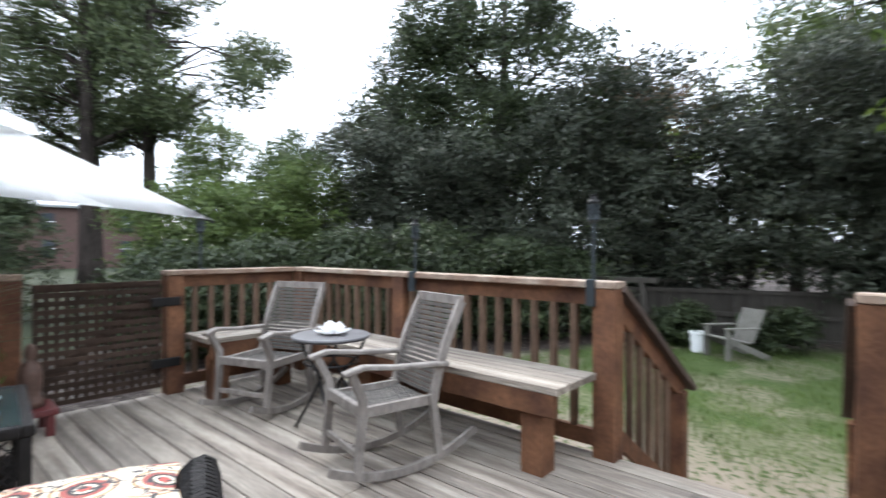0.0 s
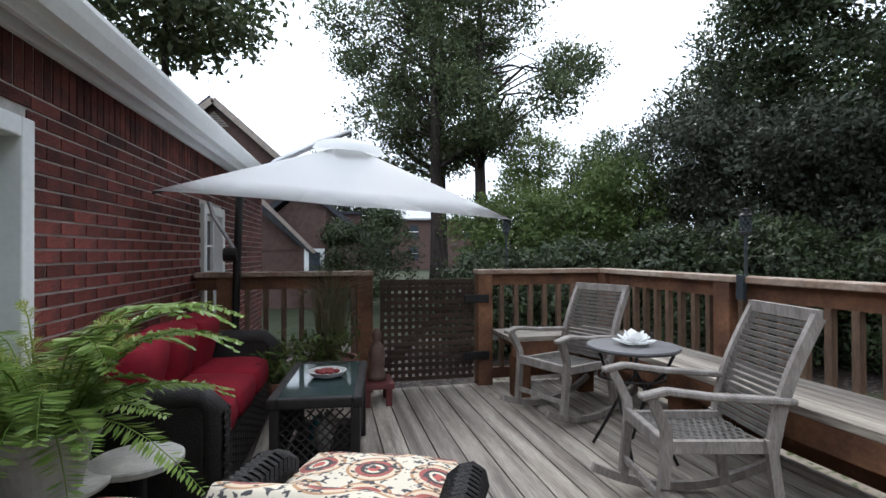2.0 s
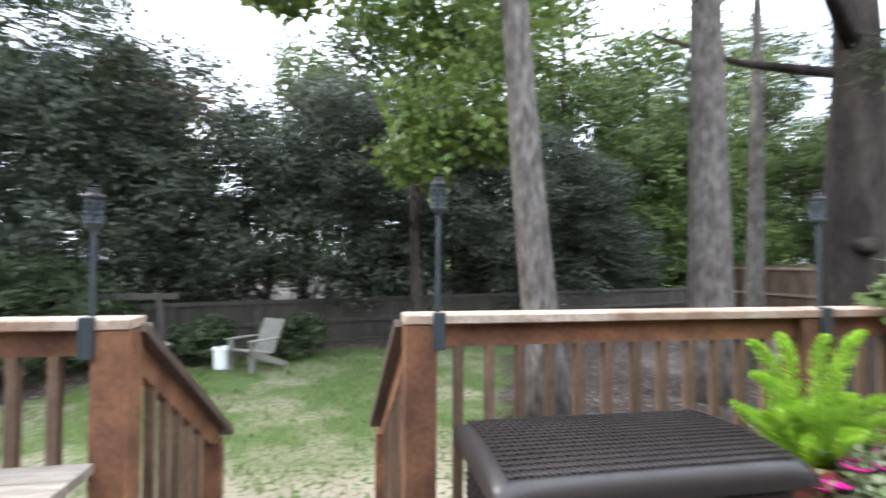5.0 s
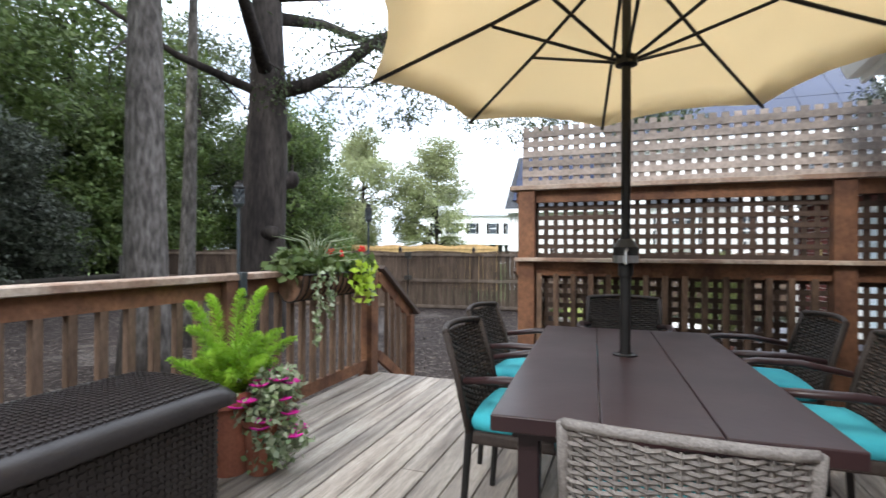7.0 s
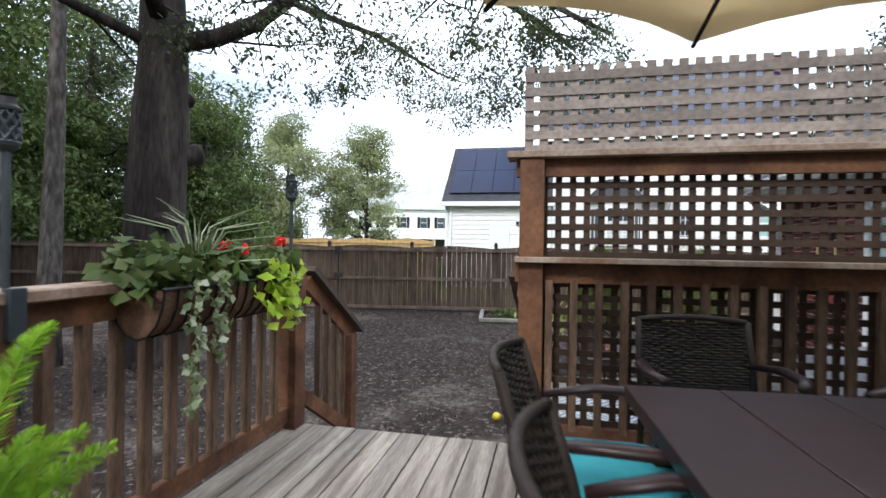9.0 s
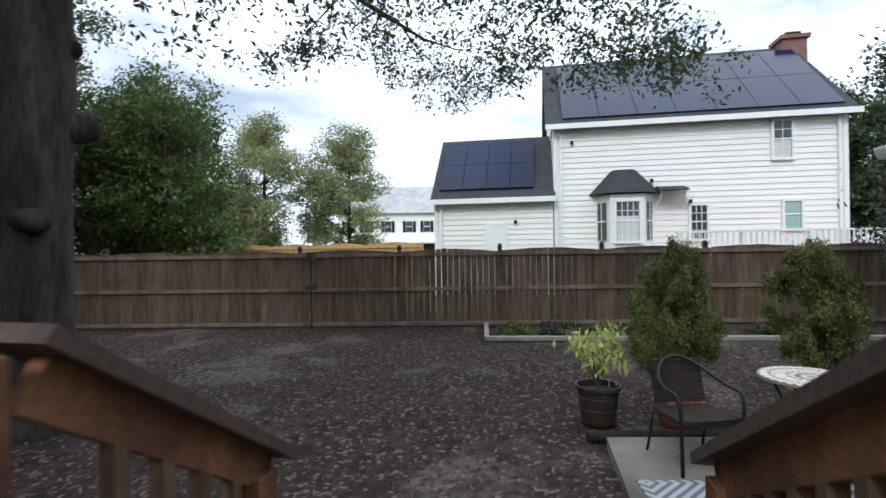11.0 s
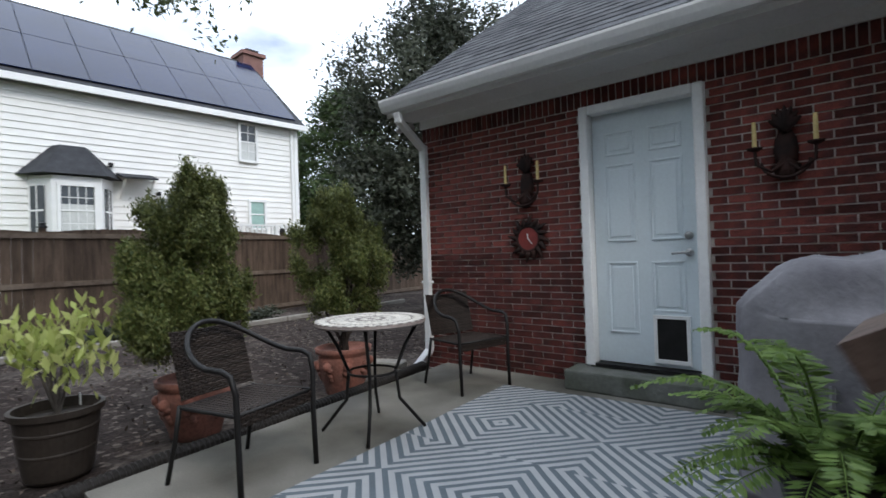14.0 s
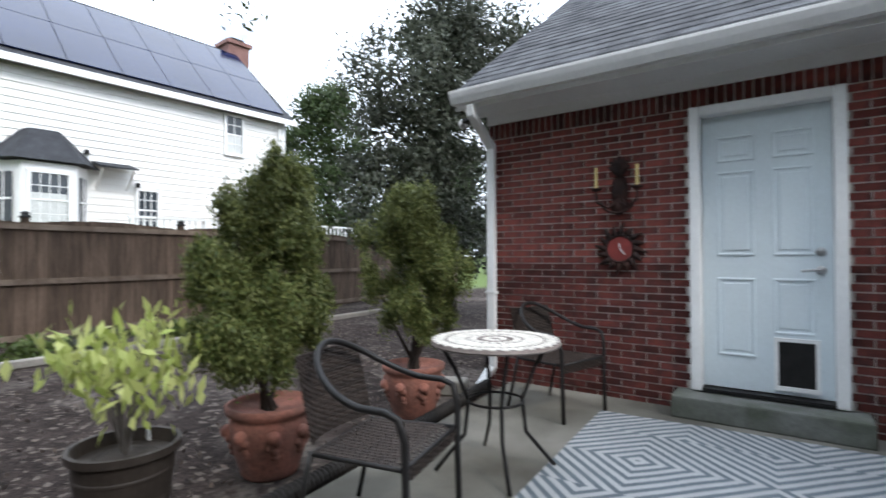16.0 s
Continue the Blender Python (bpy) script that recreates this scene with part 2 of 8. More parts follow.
def leaves_mesh(name, centers, normals, length, width, material, rng, droop=0.0, tri=False):
    """One mesh of many small pointed leaves, two faces each."""
    n = len(centers)
    ax = rng.normal(size=(n, 3))
    ax[:, 2] -= droop
    ax /= np.linalg.norm(ax, axis=1)[:, None]
    nr = normals + rng.normal(scale=0.6, size=(n, 3))
    sd = np.cross(ax, nr)
    sd /= np.linalg.norm(sd, axis=1)[:, None] + 1e-9
    up = np.cross(sd, ax)
    ln = length * rng.uniform(0.6, 1.3, (n, 1))
    wd = width * rng.uniform(0.7, 1.3, (n, 1))
    v = np.empty((n, 4, 3))
    v[:, 0] = centers - ax * ln / 2
    v[:, 1] = centers + sd * wd / 2 + up * wd * 0.15
    v[:, 2] = centers + ax * ln / 2
    v[:, 3] = centers - sd * wd / 2 + up * wd * 0.15
    me = bpy.data.meshes.new(name)
    me.vertices.add(n * 4)
    me.vertices.foreach_set("co", v.ravel())
    me.loops.add(n * 4)
    me.loops.foreach_set("vertex_index", np.arange(n * 4))
    me.polygons.add(n)
    me.polygons.foreach_set("loop_start", np.arange(n) * 4)
    me.polygons.foreach_set("loop_total", np.full(n, 4))
    me.update(calc_edges=True)
    me.materials.append(material)
    return me


GROUND = -0.72
PATIO = -0.625
RAIL = 0.985
NORTH = 3.46   # the deck's yard-side rail
WEST = -4.95  # the deck's gate side
EAST = 2.96    # the deck's step side


# ---- ground ----
def ground_mat():
    """Bark mulch on the step side, thin lawn and bare sand on the yard side."""
    m = mat("mulch and thin lawn", (0.042, 0.031, 0.027), 0.95, spec=0.12, color2=(0.019, 0.014, 0.012), scale=9, bump=1.0, bump_scale=55, fine=0.55)
    nt = m.node_tree
    b = nt.nodes["Principled BSDF"]
    mulch = b.inputs["Base Color"].links[0].from_socket
    co = nt.nodes.new("ShaderNodeTexCoord")
    sep = nt.nodes.new("ShaderNodeSeparateXYZ")
    nt.links.new(co.outputs["Object"], sep.inputs["Vector"])
    wob = nt.nodes.new("ShaderNodeTexNoise")
    wob.inputs["Scale"].default_value, wob.inputs["Detail"].default_value = 0.8, 5
    nt.links.new(co.outputs["Object"], wob.inputs["Vector"])
    fine = nt.nodes.new("ShaderNodeTexNoise")
    fine.inputs["Scale"].default_value, fine.inputs["Detail"].default_value = 14, 6
    nt.links.new(co.outputs["Object"], fine.inputs["Vector"])

    def calc(op, a, b_, c=None):
        n = nt.nodes.new("ShaderNodeMath")
        n.operation = op
        for i, v in enumerate((a, b_, c)):
            if v is None:
                continue
            if isinstance(v, (int, float)):
                n.inputs[i].default_value = v
            else:
                nt.links.new(v, n.inputs[i])
        return n.outputs["Value"]

    def blend(fac, a, b_):
        n = nt.nodes.new("ShaderNodeMix")
        n.data_type = "RGBA"
        nt.links.new(fac, n.inputs["Factor"])
        for key, v in (("A", a), ("B", b_)):
            if isinstance(v, tuple):
                n.inputs[key].default_value = (*v, 1)
            else:
                nt.links.new(v, n.inputs[key])
        return n.outputs["Result"]

    def step(v, lo, hi):
        n = nt.nodes.new("ShaderNodeMapRange")
        n.inputs["From Min"].default_value, n.inputs["From Max"].default_value = lo, hi
        nt.links.new(v, n.inputs["Value"])
        return n.outputs["Result"]

    # bleached chips among the bark
    chips = nt.nodes.new("ShaderNodeTexVoronoi")
    chips.inputs["Scale"].default_value = 26
    nt.links.new(co.outputs["Object"], chips.inputs["Vector"])
    sepc = nt.nodes.new("ShaderNodeSeparateColor")
    nt.links.new(chips.outputs["Color"], sepc.inputs["Color"])
    mulch2 = blend(step(sepc.outputs["Red"], 0.86, 0.95), mulch, (0.13, 0.108, 0.092))
    bare = calc("MULTIPLY", step(wob.outputs["Fac"], 0.56, 0.66), step(fine.outputs["Fac"], 0.35, 0.6))
    mulch3 = blend(calc("MULTIPLY", bare, 0.6), mulch2, (0.15, 0.13, 0.115))
    # lawn: north of the deck and west of the grey trunks
    edge = calc("ADD", sep.outputs["X"], calc("MULTIPLY", wob.outputs["Fac"], 1.6))
    edge = calc("ADD", edge, calc("MULTIPLY", sep.outputs["Y"], -0.33))
    lawn = calc("MULTIPLY", step(edge, -0.6, -0.95), step(sep.outputs["Y"], 3.0, 3.3))
    west = calc("ADD", sep.outputs["X"], calc("MULTIPLY", sep.outputs["Y"], -0.43))
    lawn = calc("MULTIPLY", lawn, step(calc("ADD", west, calc("MULTIPLY", wob.outputs["Fac"], 1.5)), -8.6, -8.1))
    lawn = calc("MULTIPLY", lawn, step(calc("ADD", sep.outputs["Y"], calc("MULTIPLY", wob.outputs["Fac"], 2.0)), 13.5, 12.6))
    grass = blend(step(fine.outputs["Fac"], 0.35, 0.65), (0.046, 0.074, 0.021), (0.076, 0.098, 0.036))
    sand = calc("MULTIPLY", step(wob.outputs["Fac"], 0.50, 0.62), step(fine.outputs["Fac"], 0.30, 0.55))
    near = step(calc("ADD", sep.outputs["Y"], calc("MULTIPLY", wob.outputs["Fac"], 3.0)), 8.4, 6.6)
    worn = calc("MAXIMUM", calc("MULTIPLY", sand, 0.55), calc("MULTIPLY", near, step(fine.outputs["Fac"], 0.36, 0.50)))
    lawn_col = blend(worn, grass, (0.25, 0.205, 0.16))
    far = step(sep.outputs["X"], 16.0, 17.0)
    base = blend(lawn, mulch3, lawn_col)
    base = blend(far, base, (0.10, 0.14, 0.045))
    base = blend(step(sep.outputs["X"], -11.0, -12.0), base, (0.030, 0.036, 0.020))
    nt.links.new(base, b.inputs["Base Color"])
    return m


M_GROUND = ground_mat()
bm = bmesh.new()
bmesh.ops.create_grid(bm, x_segments=90, y_segments=90, size=16, matrix=Matrix.Translation((2, 3, GROUND)))
for v in bm.verts:
    inside = max(abs(v.co.x - 2), abs(v.co.y - 3)) < 15.9
    v.co.z += 0.05 * (noise.noise(v.co * 0.6) + 0.4 * noise.noise(v.co * 2.3)) if inside else 0
outer = [e for e in bm.edges if e.is_boundary]
r = bmesh.ops.extrude_edge_only(bm, edges=outer)
for v in r["geom"]:
    if isinstance(v, bmesh.types.BMVert):
        d = Vector((v.co.x - 2, v.co.y - 3))
        d *= 900 / max(abs(d.x), abs(d.y))
        v.co.x, v.co.y = d.x, d.y
ground = part("ground", bm, M_GROUND, smooth=True)
tagged(ground, "dark bark mulch, patchy lawn and bare sandy soil", "ground", kind="structure")


# ---- brickwork ----
def boxes_mesh(name, cs, sizes, material):
    """One mesh of many upright boxes."""
    cs, sizes = np.array(cs, float), np.array(sizes, float)
    n = len(cs)
    corner = np.array([(-1, -1, -1), (1, -1, -1), (1, 1, -1), (-1, 1, -1), (-1, -1, 1), (1, -1, 1), (1, 1, 1), (-1, 1, 1)]) / 2
    quads = np.array([(0, 3, 2, 1), (4, 5, 6, 7), (0, 1, 5, 4), (1, 2, 6, 5), (2, 3, 7, 6), (3, 0, 4, 7)])
    v = (cs[:, None, :] + corner[None] * sizes[:, None, :]).reshape(-1, 3)
    f = (quads[None] + 8 * np.arange(n)[:, None, None]).reshape(-1, 4)
    me = bpy.data.meshes.new(name)
    me.from_pydata(v.tolist(), [], f.tolist())
    me.materials.append(material)
    return me


BRICK_L, BRICK_H, JOINT = 0.187, 0.0485, 0.0105


def brick_wall(name, m, length, z0, z1, openings, near, label, soldier=True, depth=0.22):
    """A brick wall along its own x from 0 to length, its face at y = 0 and its body behind, with openings (x0, x1, z0, z1). Bricks in the stretch near are pieces of their own."""
    rng = random.Random(len(name))
    bm = bmesh.new()
    # backing of mortar, cut round the openings
    xs = sorted({0.0, length, *[o[0] for o in openings], *[o[1] for o in openings]})
    for a, b in zip(xs, xs[1:]):
        spans = sorted([(o[2], o[3]) for o in openings if o[0] < (a + b) / 2 < o[1]])
        z = z0
        for s0, s1 in spans + [(z1, z1)]:
            if s0 - z > 0.01:
                box(bm, ((a + b) / 2, -0.006 - depth / 2, (z + s0) / 2), (b - a, depth, s0 - z))
            z = s1
    wall = part(name, bm, M_MORTAR)
    wall.matrix_basis = m
    tagged(wall, label, "wall", kind="structure")
    unit = boxes_mesh("brick", [(0, 0, 0)], [(BRICK_L, 0.09, BRICK_H)], M_BRICK)
    upright = boxes_mesh("brick", [(0, 0, 0)], [(BRICK_H, 0.09, BRICK_L)], M_BRICK)
    rest, rest_s, count = [], [], 0
    course = BRICK_H + JOINT
    top = z1 - (BRICK_L + JOINT) if soldier else z1

    def put(x, z, w, h, mesh):
        nonlocal count
        if w < 0.03:
            return
        y = -0.045 + rng.uniform(-0.0015, 0.0015)
        if near[0] < x < near[1] and near[2] < z < near[3] and count < 290 and mesh:
            o = new("brick", mesh)
            o.parent, o.location, o.scale = wall, (x, y, z), (w / (BRICK_L if mesh is unit else BRICK_H), 1, 1)
            count += 1
        else:
            rest.append((x, y, z))
            rest_s.append((w, 0.09, h))

    row = 0
    z = top - math.floor((top - z0) / course) * course + BRICK_H / 2 + JOINT
    while z + BRICK_H / 2 < top + 0.004:
        cuts = sorted([(o[0], o[1]) for o in openings if o[2] - 0.02 < z < o[3] + 0.02])
        free, x = [], 0.0
        for c in cuts + [(length, length)]:
            free.append((x, c[0]))
            x = c[1]
        off = (row % 2) * (BRICK_L + JOINT) / 2
        for a, b in free:
            k = math.floor((a - off) / (BRICK_L + JOINT))
            while True:
                s = off + k * (BRICK_L + JOINT)
                e = s + BRICK_L
                k += 1
                if s >= b:
                    break
                s2, e2 = max(s, a + 0.004), min(e, b - 0.004)
                if e2 - s2 > 0.03:
                    put((s2 + e2) / 2, z, e2 - s2, BRICK_H, unit)
        row += 1
        z += course
    if soldier:
        x = BRICK_H / 2
        while x < length:
            if all(not (o[0] - 0.03 < x < o[1] + 0.03 and o[3] > z1 - 0.1) for o in openings):
                put(x, z1 - BRICK_L / 2, BRICK_H, BRICK_L, upright)
            x += course
    rest_ob = new("brickwork", boxes_mesh("brickwork", rest, rest_s, M_BRICK))
    rest_ob.parent = wall
    tagged(rest_ob, kind="stuff")
    return wall


def opening_frame(name, m, x0, x1, z0, z1, label, trim=0.075, proud=0.03, depth=0.12, sill=False):
    """White trim round an opening in a wall's own frame."""
    fr = thing(name, label, "window", m, kind="structure")
    for nm, c, s in (("side_trim", (x0 + trim / 2, 0, (z0 + z1) / 2), (trim, 0, z1 - z0)), ("side_trim", (x1 - trim / 2, 0, (z0 + z1) / 2), (trim, 0, z1 - z0)), ("head_trim", ((x0 + x1) / 2, 0, z1 - trim / 2), (x1 - x0 - 2 * trim, 0, trim))):
        part(nm, boxed((c[0], proud / 2 - depth / 2 + 0.0, c[2]), (s[0], depth + proud, s[2]), None, 0.006), M_WHITE, fr)
    if sill:
        part("window_sill", boxed(((x0 + x1) / 2, 0.02, z0 - 0.02), (x1 - x0 + 0.06, 0.16, 0.05), None, 0.006), M_WHITE, fr)
    return fr


def sash_window(name, m, x0, x1, z0, z1, label, rows=2, cols=1, sill=True):
    fr = opening_frame(name, m, x0, x1, z0, z1, label, sill=sill)
    a, b = x0 + 0.075, x1 - 0.075
    mid = (z0 + z1 - 0.075) / 2
    for lo, hi, y in ((z0, mid, -0.085), (mid, z1 - 0.075, -0.06)):
        bm = bmesh.new()
        w = 0.04
        box(bm, ((a + b) / 2, y, lo + w / 2), (b - a, 0.03, w))
        box(bm, ((a + b) / 2, y, hi - w / 2), (b - a, 0.03, w))
        box(bm, (a + w / 2, y, (lo + hi) / 2), (w, 0.03, hi - lo - 2 * w))
        box(bm, (b - w / 2, y, (lo + hi) / 2), (w, 0.03, hi - lo - 2 * w))
        for k in range(1, cols):
            box(bm, (a + (b - a) * k / cols, y, (lo + hi) / 2), (0.018, 0.02, hi - lo - 2 * w))
        for k in range(1, rows):
            box(bm, ((a + b) / 2, y + 0.001, lo + (hi - lo) * k / rows), (b - a - 2 * w, 0.018, 0.018))
        part("window_frame", bm, M_WHITE, fr)
        part("pane", boxed(((a + b) / 2, y - 0.012, (lo + hi) / 2), (b - a - 0.06, 0.006, hi - lo - 0.06)), M_GLASS, fr)
    return fr


# ---- the house beside the deck ----
HOUSE = pose(-4.9, 0, 0, 0, 0, -2.9)
H0, H1 = -2.85, 7.58      # along the wall from the far end to the corner by the screen
WALL_TOP = 1.93
wall_m = HOUSE @ pose(H0, 0, 0)
door_w = (4.76, 5.76, 0.06, 1.63)   # glazed door beside the sofa
win_w = (2.00, 2.63, 0.42, 1.53)    # window beyond the rail
win_e = (8.15, 10.14, 0.70, 1.90)    # wide window beside the dining table
brick_wall("wall_house", wall_m, H1 - H0, GROUND - 0.1, WALL_TOP, [door_w, win_w, win_e], (2.1, 6.9, 0.3, 1.95), "red brick house wall with a soldier course under the eave")
sash_window("window_1", wall_m, *win_w, "white double-hung window in the brick wall")
opening_frame("door_1", wall_m, *door_w, "white trim of a glazed house door")
part("door_glass", boxed(((door_w[0] + door_w[1]) / 2, -0.09, 0.83), (0.86, 0.03, 1.5)), M_GLASS, bpy.data.objects["door_1"], "glass pane of the door")
sash_window("window_2", wall_m, *win_e, "wide white-trimmed window over low brick", rows=1, cols=1)
# white casing to either side of the wide window, up to the eave
casing = thing("trim", "white painted boards round the wide window", "trim", wall_m, kind="structure")
part("casing_board", boxed((10.275, 0.03, 1.41), (0.26, 0.05, 1.48), None, 0.005), M_WHITE, casing)
part("casing_board", boxed((8.75, 0.035, 2.04), (3.30, 0.055, 0.24), None, 0.005), M_WHITE, casing)
# side wall at the corner, and the back shell
side_m = HOUSE @ pose(H1 + 0.014, -0.095, 0, 0, 0, -90)
brick_wall("wall_house_side", side_m, 1.1, GROUND - 0.1, WALL_TOP, [], (9, 9, 9, 9), "red brick house corner beside the patio")


def eave(name, m, length, z, out, rise, label, depth=0.0, frieze=0.30, gutter=True, roof_run=4.6, slope=0.62, rows=True, ends=0.0, material=None):
    """Frieze board, soffit, gutter and a shingled slope above a wall's own frame."""
    ev = thing(name, label, "roof", m, kind="structure")
    part("frieze_board", boxed((length / 2, 0.012, z - 0.0), (length, 0.03, 0.10), None, 0.004), M_WHITE, ev)
    # sloping white soffit from the wall out to the gutter
    bm = bmesh.new()
    poly(bm, [(-ends, 0.02, z + 0.04), (length + ends, 0.02, z + 0.04), (length + ends, out, z + 0.04 + rise), (-ends, out, z + 0.04 + rise)], 0.02)
    part("soffit", bm, M_WHITE, ev)
    bm = bmesh.new()
    box(bm, (length / 2, out + 0.012, z + 0.07 + rise), (length + 2 * ends, 0.024, 0.14))
    part("fascia", bm, M_WHITE, ev)
    if gutter:
        bm = bmesh.new()
        prof = [(0.03, -0.02), (0.09, -0.02), (0.115, 0.03), (0.13, 0.075), (0.13, 0.095), (0.115, 0.095), (0.11, 0.075), (0.03, 0.0)]
        rings = [[bm.verts.new((x, out + p[0], z + 0.06 + rise + p[1])) for p in prof] for x in (-ends - 0.01, length + ends + 0.01)]
        for k in range(len(prof)):
            bm.faces.new((rings[0][k], rings[0][(k + 1) % len(prof)], rings[1][(k + 1) % len(prof)], rings[1][k]))
        bm.faces.new(rings[0])
        bm.faces.new(rings[1][::-1])
        bmesh.ops.recalc_face_normals(bm, faces=bm.faces)
        part("gutter", bm, M_WHITE, ev, "white metal gutter")
    # shingle courses, each lapping the one below
    cs, n = [], int(roof_run / 0.135)
    rng = random.Random(7)
    bm = bmesh.new()
    y0, zr = out + 0.05, z + 0.15 + rise
    poly(bm, [(-ends - 0.03, y0, zr - 0.012), (length + ends + 0.03, y0, zr - 0.012), (length + ends + 0.03, y0 - roof_run, zr - 0.012 + roof_run * slope), (-ends - 0.03, y0 - roof_run, zr - 0.012 + roof_run * slope)], 0.05)
    part("roof_deck", bm, material or M_SHINGLE, ev)
    verts, faces = [], []
    for k in range(n):
        x = -ends - 0.04 - rng.uniform(0, 0.3)
        while x < length + ends:
            w = rng.choice((0.28, 0.31, 0.33))
            a, b = max(x, -ends - 0.04), min(x + w - 0.006, length + ends + 0.04)
            x += w
            if b - a < 0.05:
                continue
            ya, yb = y0 - k * 0.135 + 0.012, y0 - (k + 1) * 0.135 - 0.03
            za = zr + (y0 - ya) * slope + 0.014 + rng.uniform(0, 0.003)
            zb = zr + (y0 - yb) * slope + 0.002
            i = len(verts)
            verts += [(a, ya, za - 0.012), (b, ya, za - 0.012), (a, ya, za), (b, ya, za), (b, yb, zb), (a, yb, zb)]
            faces += [(i, i + 1, i + 3, i + 2), (i + 2, i + 3, i + 4, i + 5)]
    me = bpy.data.meshes.new("shingles")
    me.from_pydata(verts, [], faces)
    me.materials.append(material or M_SHINGLE)
    sh = new("shingles", me)
    sh.parent = ev
    tagged(sh, kind="stuff")
    return ev


eave("roof_house", wall_m, 7.05, WALL_TOP + 0.045, 0.09, -0.045, "grey shingled house roof with white soffit and gutter", ends=0.0)
eave("roof_house_end", wall_m @ pose(7.1, 0, 0), H1 - H0 - 7.1, 2.19, 0.22, 0.0, "grey shingled roof over the wide window", ends=0.0)
# plain back of the house, which closes it
shell = part("wall_house_back", boxed((5.25, -4.8, 1.0), (10.5, 0.2, 3.4)), M_MORTAR)
shell.matrix_basis = wall_m
tagged(shell, "plain back wall closing the house", "wall", kind="structure")

# ---- the garage wall with the white door ----
G_M = pose(2.6, -1.524, 0, 0, 0, 3.6)
G_LEN = 5.19
G_TOP = 1.85
door_g = (2.485, 3.42, -0.46, 1.655)
brick_wall("wall_garage", G_M, G_LEN, GROUND - 0.1, G_TOP, [door_g], (1.7, G_LEN, 0.45, 1.95), "red brick garage wall beside the patio")
brick_wall("wall_garage_end", G_M @ pose(G_LEN + 0.014, -0.095, 0, 0, 0, -90), 5.0, GROUND - 0.1, G_TOP, [], (9, 9, 9, 9), "brick end wall of the garage")
eave("roof_garage", G_M, G_LEN, G_TOP, 0.36, 0.03, "grey shingled garage roof with white gutter", ends=0.12, roof_run=5.2, slope=0.72)


# ---- the deck ----
deck = thing("floor", "weathered grey wooden deck boards", "floor", kind="structure")
frame_bm = bmesh.new()
for x in np.arange(WEST + 0.1, EAST, 0.6):
    box(frame_bm, (x, NORTH / 2 + 0.0, -0.13), (0.04, NORTH - 0.1, 0.18))
for y, x0, x1 in ((0.08, WEST, EAST), (NORTH - 0.03, WEST, EAST)):
    box(frame_bm, ((x0 + x1) / 2, y, -0.13), (x1 - x0, 0.04, 0.19))
for x in (WEST + 0.02, EAST - 0.02):
    box(frame_bm, (x, NORTH / 2, -0.13), (0.04, NORTH - 0.2, 0.19))
for x in np.arange(WEST + 0.2, EAST, 1.9):
    for y in (0.3, NORTH - 0.12):
        box(frame_bm, (x, y, -0.43), (0.09, 0.09, 0.45))
part("deck_frame", frame_bm, M_STAIN, deck)
rng = random.Random(3)
BW = 0.1445
y = -0.42
k = 0
while y < NORTH + 0.02:
    w = BW - 0.009
    x = WEST - 0.02
    cuts = [WEST - 0.02, -2.55 + 0.61 * ((k * 2) % 3), 0.6 + 0.61 * ((k + 1) % 2), EAST + 0.03]
    if y < 0.0:
        cuts = [-4.9 + (0.03 - y) / 0.0507, EAST + 0.03] if -4.9 + (0.03 - y) / 0.0507 < 2.6 else []
    for a, b in zip(cuts, cuts[1:]):
        o = part("deck_board", boxed(((a + b) / 2, y + w / 2, -0.016 + rng.uniform(-0.0015, 0.0015)), (b - a - 0.004, w, 0.032), None, 0.0), M_DECK, deck)
    y += BW
    k += 1


# ---- rails ----
def post(parent, x, y, z0=0.0, top=RAIL - 0.04, w=0.13):
    return part("post", boxed((x, y, (z0 + top) / 2), (w, w, top - z0), None, 0.006), M_STAIN, parent)


def rail_run(name, a, b, label, posts=(), cap_wide=0.145, spacing=0.135, first=0.1):
    """A level rail from a to b: cap, rail under it, lower rail, balusters and posts."""
    rl = thing(name, label, "railing")
    a, b = Vector((*a, 0)), Vector((*b, 0))
    d = (b - a).normalized()
    n = Vector((-d.y, d.x, 0))
    L = (b - a).length
    bm = bmesh.new()
    beam(bm, a + Vector((0, 0, RAIL - 0.02)), b + Vector((0, 0, RAIL - 0.02)), cap_wide, 0.04)
    bmesh.ops.bevel(bm, geom=bm.edges[:], offset=0.005, segments=1, affect="EDGES")
    part("rail_cap", bm, M_CAP, rl, "sun-bleached flat rail cap")
    bm = bmesh.new()
    beam(bm, a + Vector((0, 0, RAIL - 0.09)), b + Vector((0, 0, RAIL - 0.09)), 0.04, 0.095)
    part("top_rail", bm, M_STAIN, rl)
    bm = bmesh.new()
    beam(bm, a + Vector((0, 0, 0.09)), b + Vector((0, 0, 0.09)), 0.04, 0.09)
    part("bottom_rail", bm, M_STAIN, rl)
    unit = None
    s = first
    while s < L - 0.06:
        p = a + d * s
        if all(abs(s - q) > 0.09 for q in posts):
            if unit is None:
                bmb = boxed((0, 0, 0.49), (0.038, 0.038, 0.8))
                o = part("baluster", bmb, M_BAL, rl)
                unit = o.data
            else:
                o = new("baluster", unit)
                o.parent = rl
            o.location = p + n * 0.0
            o.rotation_euler = (0, 0, math.atan2(d.y, d.x))
        s += spacing
    for q in posts:
        p = a + d * q
        post(rl, p.x, p.y, GROUND if abs(q) > 0.0 else 0.0)
    return rl


